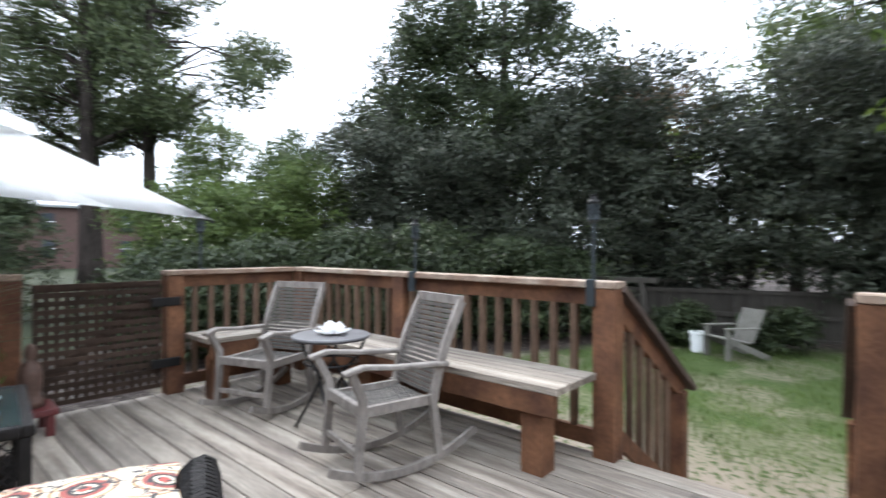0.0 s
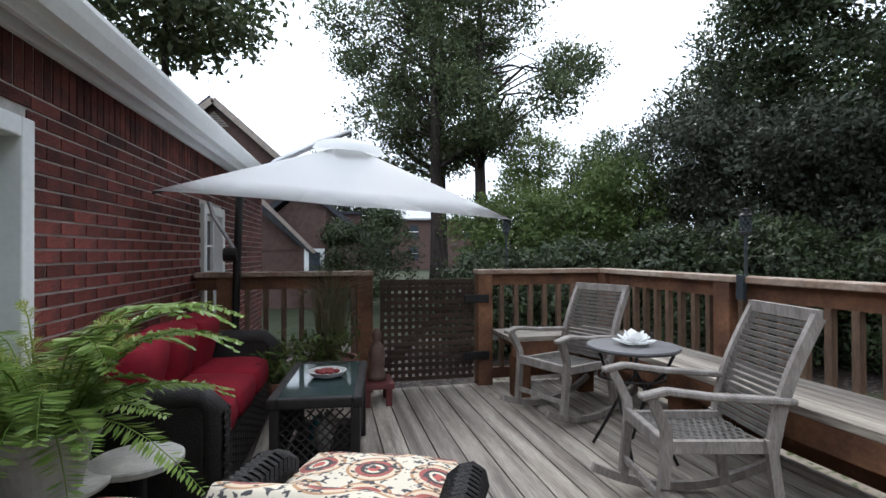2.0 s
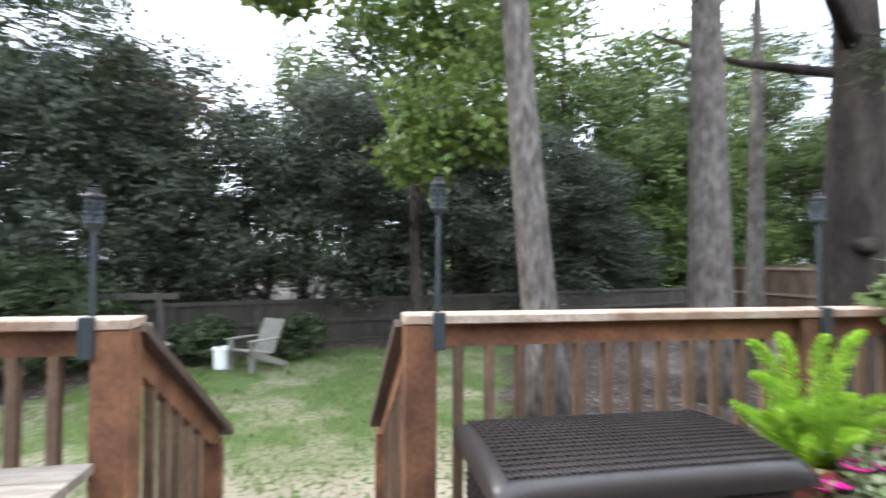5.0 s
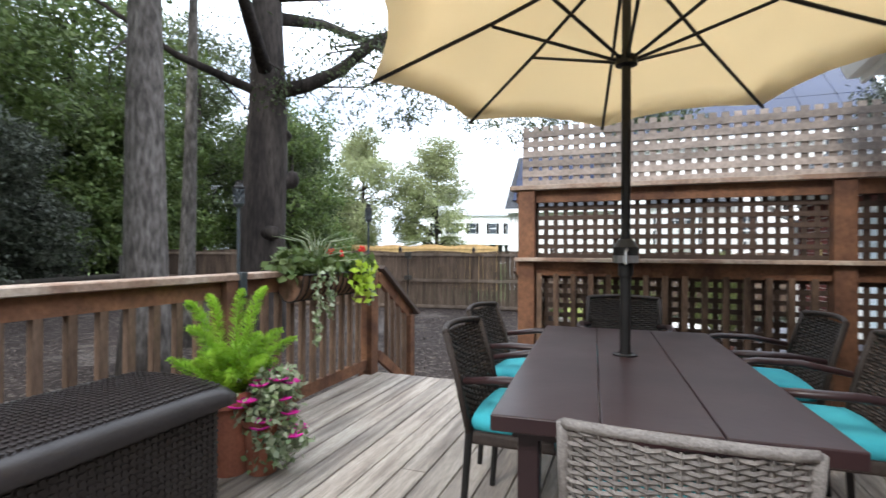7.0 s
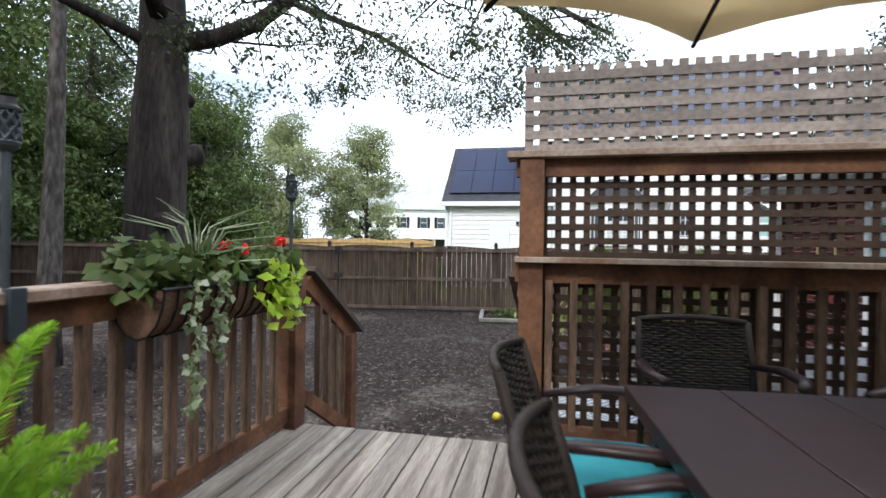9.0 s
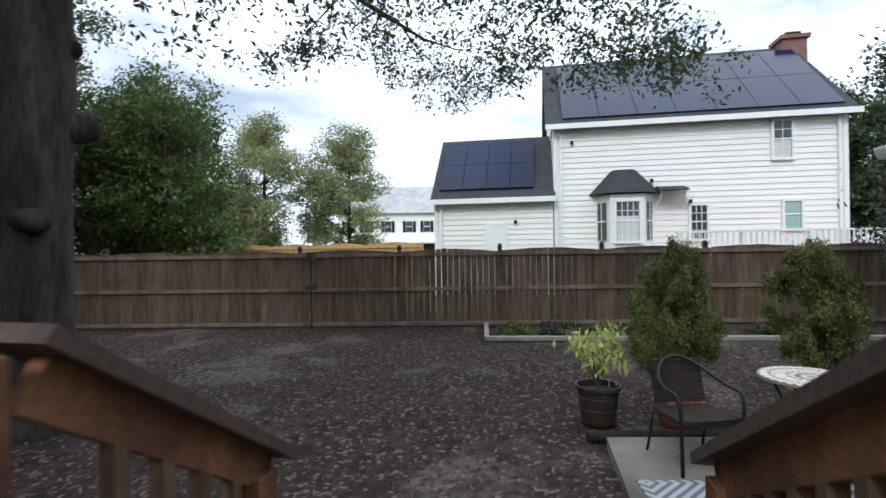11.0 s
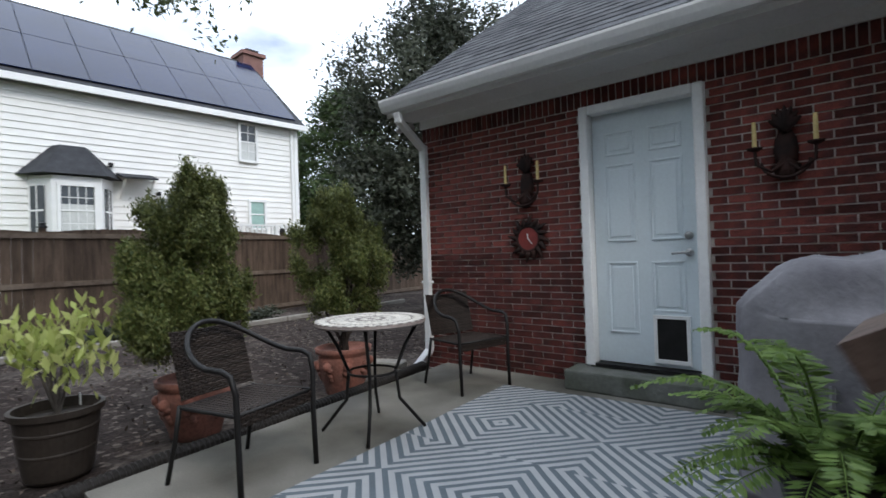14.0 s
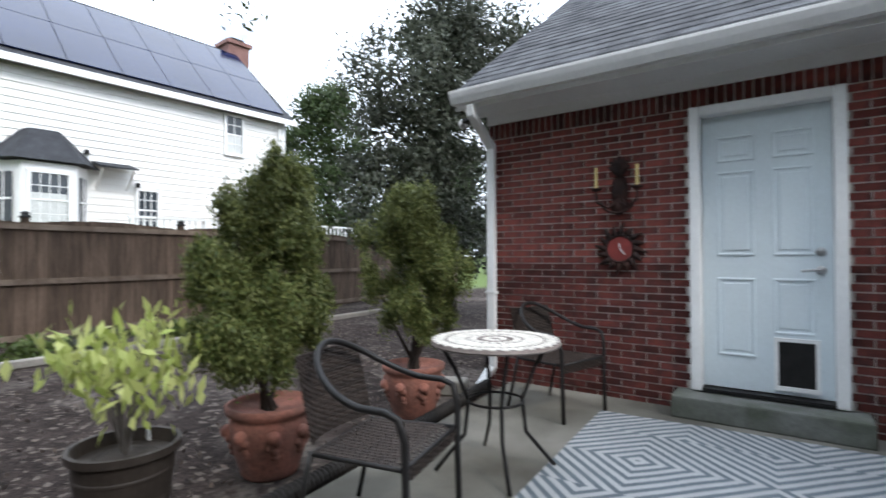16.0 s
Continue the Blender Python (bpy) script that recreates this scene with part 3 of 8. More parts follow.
rail_run("deck_railing", (WEST, NORTH), (-1.74, NORTH), "brown stained deck railing with a bleached flat cap", posts=(0.07, 1.48, 3.14))
rail_run("deck_railing", (-0.74, NORTH), (EAST, NORTH), "brown stained deck railing carrying the flower basket", posts=(0.07, 1.93, 3.67))
rail_run("deck_railing", (WEST, 2.24), (WEST, NORTH - 0.08), "brown stained deck railing beside the gate", posts=(0.07,))
rail_run("deck_railing", (WEST, 0.02), (WEST, 1.36), "brown stained deck railing against the brick house", posts=(0.22, 1.27))


def stair_rail(name, top, bottom, label, post_low=True, cap_over=0.10, lower=True, side=1):
    """A sloping stair rail from the deck post down to a short post."""
    rl = thing(name, label, "railing")
    a, b = Vector(top), Vector(bottom)
    d = (b - a).normalized()
    bm = bmesh.new()
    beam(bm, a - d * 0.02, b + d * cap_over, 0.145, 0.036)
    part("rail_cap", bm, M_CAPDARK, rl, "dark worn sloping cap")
    bm = bmesh.new()
    off = Vector((0, 0, -0.075))
    beam(bm, a + off, b + off, 0.04, 0.11)
    part("top_rail", bm, M_STAIN, rl)
    flat = Vector((d.x, d.y, 0)).normalized()
    L = (Vector((b.x, b.y, 0)) - Vector((a.x, a.y, 0))).length
    drop = (b.z - a.z) / L
    bm = bmesh.new()
    beam(bm, Vector((a.x, a.y, a.z - 0.82)), Vector((b.x, b.y, b.z - 0.82)), 0.04, 0.09)
    part("bottom_rail", bm, M_STAIN, rl)
    s = 0.17
    while s < L - 0.14:
        z1 = a.z + drop * s - 0.10
        p = Vector((a.x, a.y, 0)) + flat * s
        part("baluster", boxed((p.x, p.y, z1 - 0.37), (0.038, 0.038, 0.74)), M_BAL, rl)
        s += 0.125
    p = Vector((a.x, a.y, 0)) + flat * (L - 0.05)
    part("post", boxed((p.x, p.y, (GROUND - 0.05 + b.z - 0.06) / 2), (0.1, 0.1, b.z - 0.06 - GROUND + 0.05), None, 0.005), M_STAIN, rl)
    return rl


stair_rail("stair_railing", (-1.79, NORTH + 0.05, 0.93), (-1.70, 4.42, 0.26), "brown stair railing going down to the lawn")
stair_rail("stair_railing", (-0.70, NORTH + 0.05, 0.93), (-0.76, 4.42, 0.26), "brown stair railing beside the storage box")
stair_rail("stair_railing", (EAST + 0.08, 3.42, 0.965), (3.74, 3.40, 0.51), "brown stair railing going down to the mulch")
stair_rail("stair_railing", (EAST + 0.10, 2.06, 0.965), (4.0, 2.01, 0.455), "brown stair railing beside the screen")


def steps(name, m, width, label, n=3):
    st = thing(name, label, "steps", m)
    for k in range(n):
        z = -0.18 * (k + 1)
        for q in range(2):
            part("tread", boxed((0.075 + 0.28 * k + 0.14 * q, 0, z - 0.018), (0.135, width, 0.036), None, 0.004), M_DECK, st)
        part("riser", boxed((0.005 + 0.28 * k, 0, z + 0.062), (0.02, width, 0.14)), M_STAIN, st)
    for s in (-1, 1):
        bm = bmesh.new()
        poly(bm, [(0, s * width / 2, -0.05), (0.84, s * width / 2, -0.56), (0.84, s * width / 2, GROUND + 0.0), (0.5, s * width / 2, GROUND), (0, s * width / 2, -0.36)], 0.04 * s)
        part("stringer", bm, M_STAIN, st)
    return st


steps("deck_steps", pose(EAST + 0.03, 2.74, 0), 1.2, "grey wooden steps from the deck to the mulch")
steps("deck_steps", pose(-1.24, NORTH + 0.03, 0, 0, 0, 90), 0.92, "grey wooden steps from the deck to the lawn")


# ---- lattice ----
def lattice(parent, m, width, height, material, name, pitch=0.078, strip=0.036, label=""):
    """Square lattice in its own x-z plane: upright strips behind, level strips before them."""
    cs, ss = [], []
    x = strip / 2
    while x < width:
        cs.append((x, 0.006, height / 2))
        ss.append((strip, 0.008, height))
        x += pitch
    z = strip / 2
    while z < height:
        cs.append((width / 2, -0.004, z))
        ss.append((width, 0.008, strip))
        z += pitch
    o = new(name, boxes_mesh(name, cs, ss, material))
    o.parent = parent
    o.matrix_basis = m
    if label:
        tagged(o, label)
    return o


screen = thing("privacy_screen", "brown timber privacy screen with lattice, grey lattice on top", "screen")
SX = 2.98
for y in (2.0, -0.15):
    part("post", boxed((SX, y, (1.63 + GROUND) / 2), (0.135, 0.135, 1.63 - GROUND), None, 0.006), M_STAIN, screen)
SM = pose(SX, 1.985, 0, 0, 0, -90)
part("cap_board", boxed((SX, 0.6, 1.648), (0.17, 3.08, 0.036), None, 0.004), M_CAP, screen)
part("mid_shelf", boxed((SX - 0.02, 0.6, 1.063), (0.19, 2.98, 0.03), None, 0.004), M_CAP, screen, "weathered grey shelf board")
part("mid_rail", boxed((SX, 0.6, 0.99), (0.045, 2.98, 0.11)), M_STAIN, screen)
part("upper_rail", boxed((SX, 0.6, 1.58), (0.045, 2.98, 0.10)), M_STAIN, screen)
part("bottom_rail", boxed((SX, 0.6, 0.09), (0.045, 2.98, 0.09)), M_STAIN, screen)
lattice(screen, pose(SX + 0.03, 1.95, 1.075, 0, 0, -90), 2.06, 0.5, M_DARK, "lattice_panel")
lattice(screen, pose(SX + 0.03, -0.2, 0.12, 0, 0, -90), 0.68, 1.46, M_DARK, "lattice_panel")
lattice(screen, pose(SX + 0.05, 1.95, 0.05, 0, 0, -90), 2.06, 0.9, M_DARK, "lattice_panel")
lattice(screen, pose(SX + 0.03, 2.05, 1.667, 0, 0, -90), 2.46, 0.50, M_GREYLAT, "top_lattice", pitch=0.082, strip=0.05, label="silvered grey lattice strip")
for yb in np.arange(1.9, 0.0, -0.135):
    part("baluster", boxed((SX - 0.005, yb, 0.53), (0.04, 0.04, 0.84)), M_BAL, screen)

gate = thing("garden_gate", "dark brown lattice gate, closed, at the deck's end", "gate")
lattice(gate, pose(WEST, 1.42, 0.06, 0, 0, 90), 0.80, 0.84, M_DARK, "lattice_panel", pitch=0.058, strip=0.034)
part("top_rail", boxed((WEST - 0.02, 1.82, 0.88), (0.03, 0.8, 0.05)), M_DARK, gate)
part("brace", (lambda q: (beam(q, (WEST - 0.025, 1.45, 0.2), (WEST - 0.025, 2.2, 0.82), 0.02, 0.07), q)[1])(bmesh.new()), M_DARK, gate)
for z in (0.26, 0.74):
    part("hinge", boxed((WEST + 0.075, 2.23, z), (0.02, 0.22, 0.07), None, 0.008), M_BLACK, gate, "black iron strap hinge")


# ---- the patio ----
bm = bmesh.new()
poly(bm, [(2.9, -1.60, PATIO), (7.54, -1.24, PATIO), (7.06, 1.95, PATIO), (2.9, 1.95, PATIO)], -0.18)
slab = part("patio", bm, M_CONC)
tagged(slab, "pale stained concrete patio slab", "patio", kind="structure")


# ---- the board fence ----
def fence_line(name, a, b, z0, z1, material, label, posts=2.4, board=0.14, arch=0.07, rails=(0.06, 0.52, 0.98), caps=True, phase=0.0, near=0):
    """Upright boards on level rails between capped posts; the boards' tops rise in a shallow arch from post to post. Rails face the viewer's side, which is the left of a to b."""
    fn = thing(name, label, "fence")
    a, b = Vector((*a, 0)), Vector((*b, 0))
    d = (b - a).normalized()
    n = Vector((-d.y, d.x, 0))
    L = (b - a).length
    ang = math.atan2(d.y, d.x)
    fn.matrix_basis = Matrix.Translation(a) @ Matrix.Rotation(ang, 4, "Z")
    rng = random.Random(11)
    s = phase
    while s < L:
        part("post", boxed((s, -0.065, (z0 + z1 - 0.02) / 2), (0.09, 0.09, z1 - 0.02 - z0)), material, fn)
        if caps:
            bm = bmesh.new()
            lathe(bm, [(0.085, 0), (0.085, 0.02), (0.06, 0.035), (0.05, 0.06), (0.075, 0.075), (0.02, 0.10)], 4, Matrix.Translation((s, -0.065, z1 - 0.02)) @ Matrix.Rotation(math.pi / 4, 4, "Z"))
            part("post_cap", bm, M_BLACK, fn, "dark square post cap")
        s += posts
    for h in rails:
        part("rail", boxed((L / 2, 0.025, z0 + h * (z1 - 0.12 - z0)), (L, 0.04, 0.085)), M_FRAIL if material is M_FENCE else material, fn)
    cs, ss = [], []
    x, i = 0.0, 0
    while x < L:
        u = ((x - phase) % posts) / posts
        top = z1 - 0.10 + arch * math.sin(math.pi * u) + rng.uniform(-0.006, 0.006)
        gap = 0.006 + (rng.random() < 0.07) * 0.012
        w = board - gap
        if i < near:
            part("board", boxed((x + board / 2, -0.006, (z0 + top) / 2), (w, 0.018, top - z0)), material, fn)
        else:
            cs.append((x + board / 2, -0.006, (z0 + top) / 2))
            ss.append((w, 0.018, top - z0))
        i += 1
        x += board
    if cs:
        o = new("boarding", boxes_mesh("boarding", cs, ss, material))
        o.parent = fn
        tagged(o, kind="stuff")
    return fn


fence_line("board_fence", (14.65 + 0.15 * 12, -12), (14.65 - 0.15 * 18, 18), GROUND - 0.02, 1.16, M_FENCE, "tall brown board fence with arched tops and post caps", phase=1.15, near=190)
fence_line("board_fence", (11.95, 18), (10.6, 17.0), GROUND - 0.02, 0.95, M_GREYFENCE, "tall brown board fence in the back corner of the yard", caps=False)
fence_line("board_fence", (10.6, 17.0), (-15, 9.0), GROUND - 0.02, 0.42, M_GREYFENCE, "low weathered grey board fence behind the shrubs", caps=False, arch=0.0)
fence_line("board_fence", (21.2, 6.9), (24.0, 20.0), GROUND - 0.02, 1.42, M_NEWFENCE, "new yellow pine board fence with arched tops", caps=False, arch=0.12)


# ---- trees, hedges and woods ----
M_BARK = mat("grey furrowed bark", (0.135, 0.12, 0.108), 0.95, color2=(0.062, 0.053, 0.047), scale=14, stretch=(1, 1, 0.3), bump=1.0, bump_scale=20, fine=0.5, spec=0.2)
M_BARK_DARK = mat("dark oak bark", (0.052, 0.042, 0.036), 0.95, color2=(0.024, 0.019, 0.017), scale=5, stretch=(1, 1, 0.2), bump=1.0, bump_scale=22, fine=0.4, spec=0.2)
L_DARK = leaf_mat("dark evergreen leaves", (0.020, 0.032, 0.013), (0.070, 0.090, 0.042))
L_GREY = leaf_mat("grey-green shrub leaves", (0.018, 0.026, 0.014), (0.100, 0.110, 0.080))
L_MID = leaf_mat("green leaves", (0.055, 0.092, 0.022), (0.115, 0.15, 0.045))
L_LIGHT = leaf_mat("yellow-green leaves", (0.075, 0.125, 0.026), (0.17, 0.22, 0.055))
L_OAK = leaf_mat("oak leaves", (0.038, 0.056, 0.022), (0.100, 0.120, 0.055))
L_RUST = leaf_mat("reddish autumn leaves", (0.13, 0.07, 0.045), (0.09, 0.085, 0.045))
L_PINE = leaf_mat("pine needles", (0.032, 0.058, 0.022), (0.070, 0.095, 0.036))


def crown_points(rng, blobs, clumps_each, leaves_each, clump_r, shell=0.6, tall=0.6):
    """Leaf places: clumps gathered towards the outside of each blob (centre, radii), leaves scattered round each clump."""
    cs, ns = [], []
    for c, r in blobs:
        d = rng.normal(size=(clumps_each, 3))
        d /= np.linalg.norm(d, axis=1)[:, None]
        k = shell + (1.08 - shell) * rng.random((clumps_each, 1)) ** 0.7
        cc = np.array(c) + d * k * np.array(r)
        pts = cc[:, None, :] + rng.normal(size=(clumps_each, leaves_each, 3)) * clump_r * np.array([1, 1, tall])
        cs.append(pts.reshape(-1, 3))
        n = np.repeat(d, leaves_each, axis=0)
        n[:, 2] += 0.8
        ns.append(n)
    return np.concatenate(cs), np.concatenate(ns)


def tree(name, label, category, base, top, r0, blobs, leaf, bark, clumps=60, per=40, clump_r=0.35, size=(0.2, 0.09), seed=1, lean=(0, 0), limbs=True, trunks=1, group="", droop=0.0, split=0.0):
    """A tapered trunk, limbs that reach into the crown's masses, and a crown of many small leaves. base in the world; blobs and lean from the base."""
    rng = np.random.default_rng(seed)
    tr = thing(name, label, category, pose(*base), group)
    bm = bmesh.new()
    ends = []
    for q in range(trunks):
        off = Vector((0.25 * (q - (trunks - 1) / 2), 0.1 * q, 0)) if trunks > 1 else Vector()
        pts, rad = [], []
        n = 10
        for i in range(n + 1):
            f = i / n
            w = 0.05 * top * 0.1 * math.sin(f * 5 + seed + q)
            pts.append(Vector((lean[0] * f + w + off.x * (1 + 2 * f), lean[1] * f + w * 0.6 + off.y, -0.15 + (top + 0.15) * f)))
            rad.append(r0 * (1.0 - 0.72 * f) * (1.35 if i == 0 else 1.0))
        tube(bm, pts, rad, 12)
        ends.append((pts, rad))
    part("trunk", bm, bark, tr, smooth=True)
    if limbs:
        bm = bmesh.new()
        for c, r in blobs:
            pts, rad = ends[int(rng.integers(len(ends)))]
            c = Vector(c)
            i = min(len(pts) - 1, max(2, int(len(pts) * max(0.15, (c.z - 0.35 * (Vector((c.x, c.y, 0)).length)) / top))))
            s = pts[i]
            for q in range(3):
                e = c + Vector(rng.normal(size=3)) * 0.45 * Vector(r).length / 1.7
                mid = s.lerp(e, 0.5) + Vector((0, 0, 0.12 * (e - s).length)) + Vector(rng.normal(size=3)) * 0.08 * (e - s).length
                b = rad[i] * (0.5 if q == 0 else 0.3)
                tube(bm, [s, s.lerp(mid, 0.5) + Vector(rng.normal(size=3)) * 0.05, mid, mid.lerp(e, 0.5) + Vector(rng.normal(size=3)) * 0.1, e], [b, b * 0.8, b * 0.6, b * 0.35, b * 0.12], 6)
        part("bough", bm, bark, tr, smooth=True)
    cs, ns = crown_points(rng, blobs, clumps, per, clump_r)
    cr = new("crown", leaves_mesh("crown", cs, ns, size[0], size[1], leaf, rng, droop))
    cr.parent = tr
    return tr


def blob_cloud(rng, n, spread, z0, z1, r0, r1):
    """Masses of a broad crown, wider in the middle."""
    out = []
    for i in range(n):
        f = (i + rng.random()) / n
        w = math.sin(math.pi * min(0.95, 0.15 + 0.8 * f))
        a = rng.random() * 2 * math.pi
        d = spread * w * math.sqrt(rng.random())
        r = r0 + (r1 - r0) * rng.random()
        out.append(((d * math.cos(a), d * math.sin(a), z0 + (z1 - z0) * f), (r, r, r * 0.7)))
    return out


R = np.random.default_rng(5)
# grey trunks beside the deck
# its crown masses over the lawn are out of view, added to shade the yard
tree("oak_tree", "tall tree with a grey furrowed trunk, leaning slightly", "tree", (1.37, 7.0, GROUND), 10.5, 0.24, [((-1.6, 0.4, 8.6), (2.2, 1.6, 1.2)), ((-4.2, 1.2, 9.4), (2.4, 2.2, 1.2)), ((-3.2, -1.0, 9.8), (2.2, 1.8, 1.1)), ((-5.6, 2.6, 10.2), (2.3, 2.2, 1.2)), ((-0.6, 1.6, 10.5), (2.4, 2.4, 1.5)), ((1.2, 1.4, 11.5), (2, 2, 1.4))], L_MID, M_BARK, 60, 40, 0.4, seed=3, lean=(-0.85, 0.1))
tree("oak_tree", "tall tree with a thick straight grey trunk", "tree", (4.1, 7.66, GROUND), 12, 0.32, [((0.5, 1.5, 10.5), (2.6, 2.4, 1.5)), ((-1, 2, 12), (2.4, 2.2, 1.5))], L_MID, M_BARK, 60, 40, 0.4, seed=4, lean=(-0.25, 0))
tree("young_tree", "slender grey-barked tree behind the thick trunk", "tree", (6.0, 9.1, GROUND), 9.5, 0.17, [((0, 0.5, 8.6), (1.5, 1.5, 1.2)), ((0.5, 1.2, 10), (1.6, 1.6, 1.2))], L_MID, M_BARK, 50, 40, 0.4, seed=6, lean=(0.5, 0.3))
# low branch of broad leaves over the lawn
tree("maple_tree", "maple with broad yellow-green leaves over the lawn", "tree", (0.3, 11.6, GROUND), 6.5, 0.12, [((0.2, -2.3, 4.9), (1.1, 0.9, 0.9)), ((-0.35, -2.6, 5.9), (1.1, 0.9, 0.8)), ((0.9, -2.2, 6.0), (1.2, 0.9, 0.9)), ((1.3, -1.6, 7.0), (1.5, 1.0, 0.9)), ((-2.4, -1.9, 6.3), (0.6, 0.5, 0.4)), ((-0.2, -2.4, 3.7), (0.55, 0.5, 0.6)), ((0.9, -2.3, 4.0), (0.6, 0.5, 0.4)), ((-1.0, -2.2, 7.2), (1.2, 1.0, 0.8))], L_LIGHT, M_BARK_DARK, 34, 26, 0.17, (0.15, 0.12), seed=8)

# the great dark oak with its knobs and long limb
OAK = (6.67, 7.84, GROUND)
rngo = np.random.default_rng(21)
oak = thing("oak_tree", "massive dark oak with knobbed trunk and overhanging branches", "tree", pose(*OAK))
bm = bmesh.new()
tube(bm, [(0, 0, -0.2), (0.0, 0, 0.15), (-0.02, 0, 1.2), (0.0, 0, 2.6), (0.08, 0, 3.6), (0.12, 0, 4.6), (0.2, 0.1, 6.2), (0.4, 0.3, 8.5), (0.5, 0.5, 11)], [0.66, 0.50, 0.43, 0.42, 0.41, 0.35, 0.3, 0.24, 0.12], 20)
for v in bm.verts:
    a = math.atan2(v.co.y, v.co.x)
    v.co += Vector((math.cos(a), math.sin(a), 0)) * 0.03 * noise.noise(Vector((a * 3, v.co.z * 1.5, 0)))
part("trunk", bm, M_BARK_DARK, oak, smooth=True)


def knob(p, d, r, length, lump):
    bm = bmesh.new()
    p, d = Vector(p), Vector(d).normalized()
    tube(bm, [p, p + d * length * 0.4, p + d * length * 0.8, p + d * length], [r * 1.4, r, r * lump, r * 0.7], 12)
    for v in bm.verts:
        v.co += 0.04 * noise.noise_vector(v.co * 6)
    part("branch_stub", bm, M_BARK_DARK, oak, "knobbed stub of a cut limb", smooth=True)


knob((0.18, -0.18, 3.15), (0.75, -0.5, 0.35), 0.15, 0.42, 1.15)
knob((0.15, -0.15, 4.05), (0.7, -0.5, 0.25), 0.12, 0.30, 1.1)
knob((-0.2, -0.3, 2.15), (-0.35, -0.9, 0.1), 0.12, 0.28, 1.0)
bm = bmesh.new()
OAK_BRANCHES = [([(0.1, -0.1, 4.9), (0.3, -0.8, 5.05), (0.45, -1.4, 5.3), (0.7, -2.0, 5.85), (1.4, -3.0, 6.6), (2.6, -4.4, 6.8), (3.6, -5.6, 6.4), (4.2, -6.4, 6.0)], 0.16),
         ([(0.2, 0, 6.9), (1.4, -1.8, 7.2), (2.4, -3.6, 6.9), (3.0, -5.6, 6.6), (3.3, -7.0, 5.9)], 0.15),
         ([(0.1, 0, 5.2), (-1.2, -0.6, 6.0), (-2.6, -1.4, 6.5), (-3.6, -2.4, 6.6)], 0.15),
         ([(0.3, 0.1, 6.5), (2.6, 0.4, 7.4), (4.6, 0.0, 7.6), (5.6, -1.6, 7.2), (6.3, -3.0, 6.4)], 0.14),
         ([(0.4, 0.3, 8.4), (0.6, -2.2, 8.8), (0.9, -4.4, 8.6)], 0.12),
         ([(0.0, 0.1, 4.9), (-1.2, 0.9, 5.3), (-2.5, 1.4, 5.9)], 0.1)]
twigs = []
for pts, r in OAK_BRANCHES:
    n = len(pts)
    tube(bm, pts, [r * (1 - 0.75 * i / (n - 1)) for i in range(n)], 8)
    for i in range(1, n):
        for q in range(5 if i > 2 else 1):
            s = Vector(pts[i - 1]).lerp(Vector(pts[i]), rngo.random())
            e = s + Vector(rngo.normal(size=3) * np.array([0.9, 0.9, 0.5])) + Vector((0, 0, -0.45))
            tube(bm, [s, s.lerp(e, 0.5) + Vector(rngo.normal(size=3)) * 0.12, e], [0.028, 0.016, 0.006], 5)
            twigs.append(e)
            twigs.append(s.lerp(e, 0.6))
part("bough", bm, M_BARK_DARK, oak, smooth=True)
cs, ns = [], []
for e in twigs:
    for k in range(3):
        c = np.array(e) + rngo.normal(size=3) * 0.22 + np.array([0, 0, -0.12 * k])
        cs.append(c + rngo.normal(size=(30, 3)) * np.array([0.17, 0.17, 0.13]))
        ns.append(np.tile([[0, 0, 1.0]], (30, 1)))
# hanging sprays over the step side
for (cx, cy, cz, h) in [(3.7, -4.6, 5.9, 1.0), (4.2, -5.6, 5.4, 0.9), (3.0, -3.2, 5.9, 0.7), (4.6, -6.4, 5.6, 0.8), (3.4, -6.8, 5.3, 0.9), (3.6, -7.5, 5.0, 0.8), (2.6, -5.4, 6.0, 0.7), (3.2, -1.5, 5.3, 0.6), (5.0, -4.8, 5.9, 0.9), (4.4, -7.4, 5.5, 0.8), (6.4, -3.3, 5.9, 1.0), (5.7, -2.6, 6.1, 0.8), (6.2, -4.0, 5.7, 0.7)]:
    for k in range(16):
        c = np.array([cx, cy, cz]) + rngo.normal(size=3) * np.array([0.45, 0.45, 0.12])
        c[2] -= h * rngo.random()
        cs.append(c + rngo.normal(size=(34, 3)) * np.array([0.12, 0.12, 0.11]))
        ns.append(np.tile([[0, 0, 1.0]], (34, 1)))
cr = new("crown", leaves_mesh("crown", np.concatenate(cs), np.concatenate(ns), 0.105, 0.046, L_OAK, rngo, 0.5))
cr.parent = oak


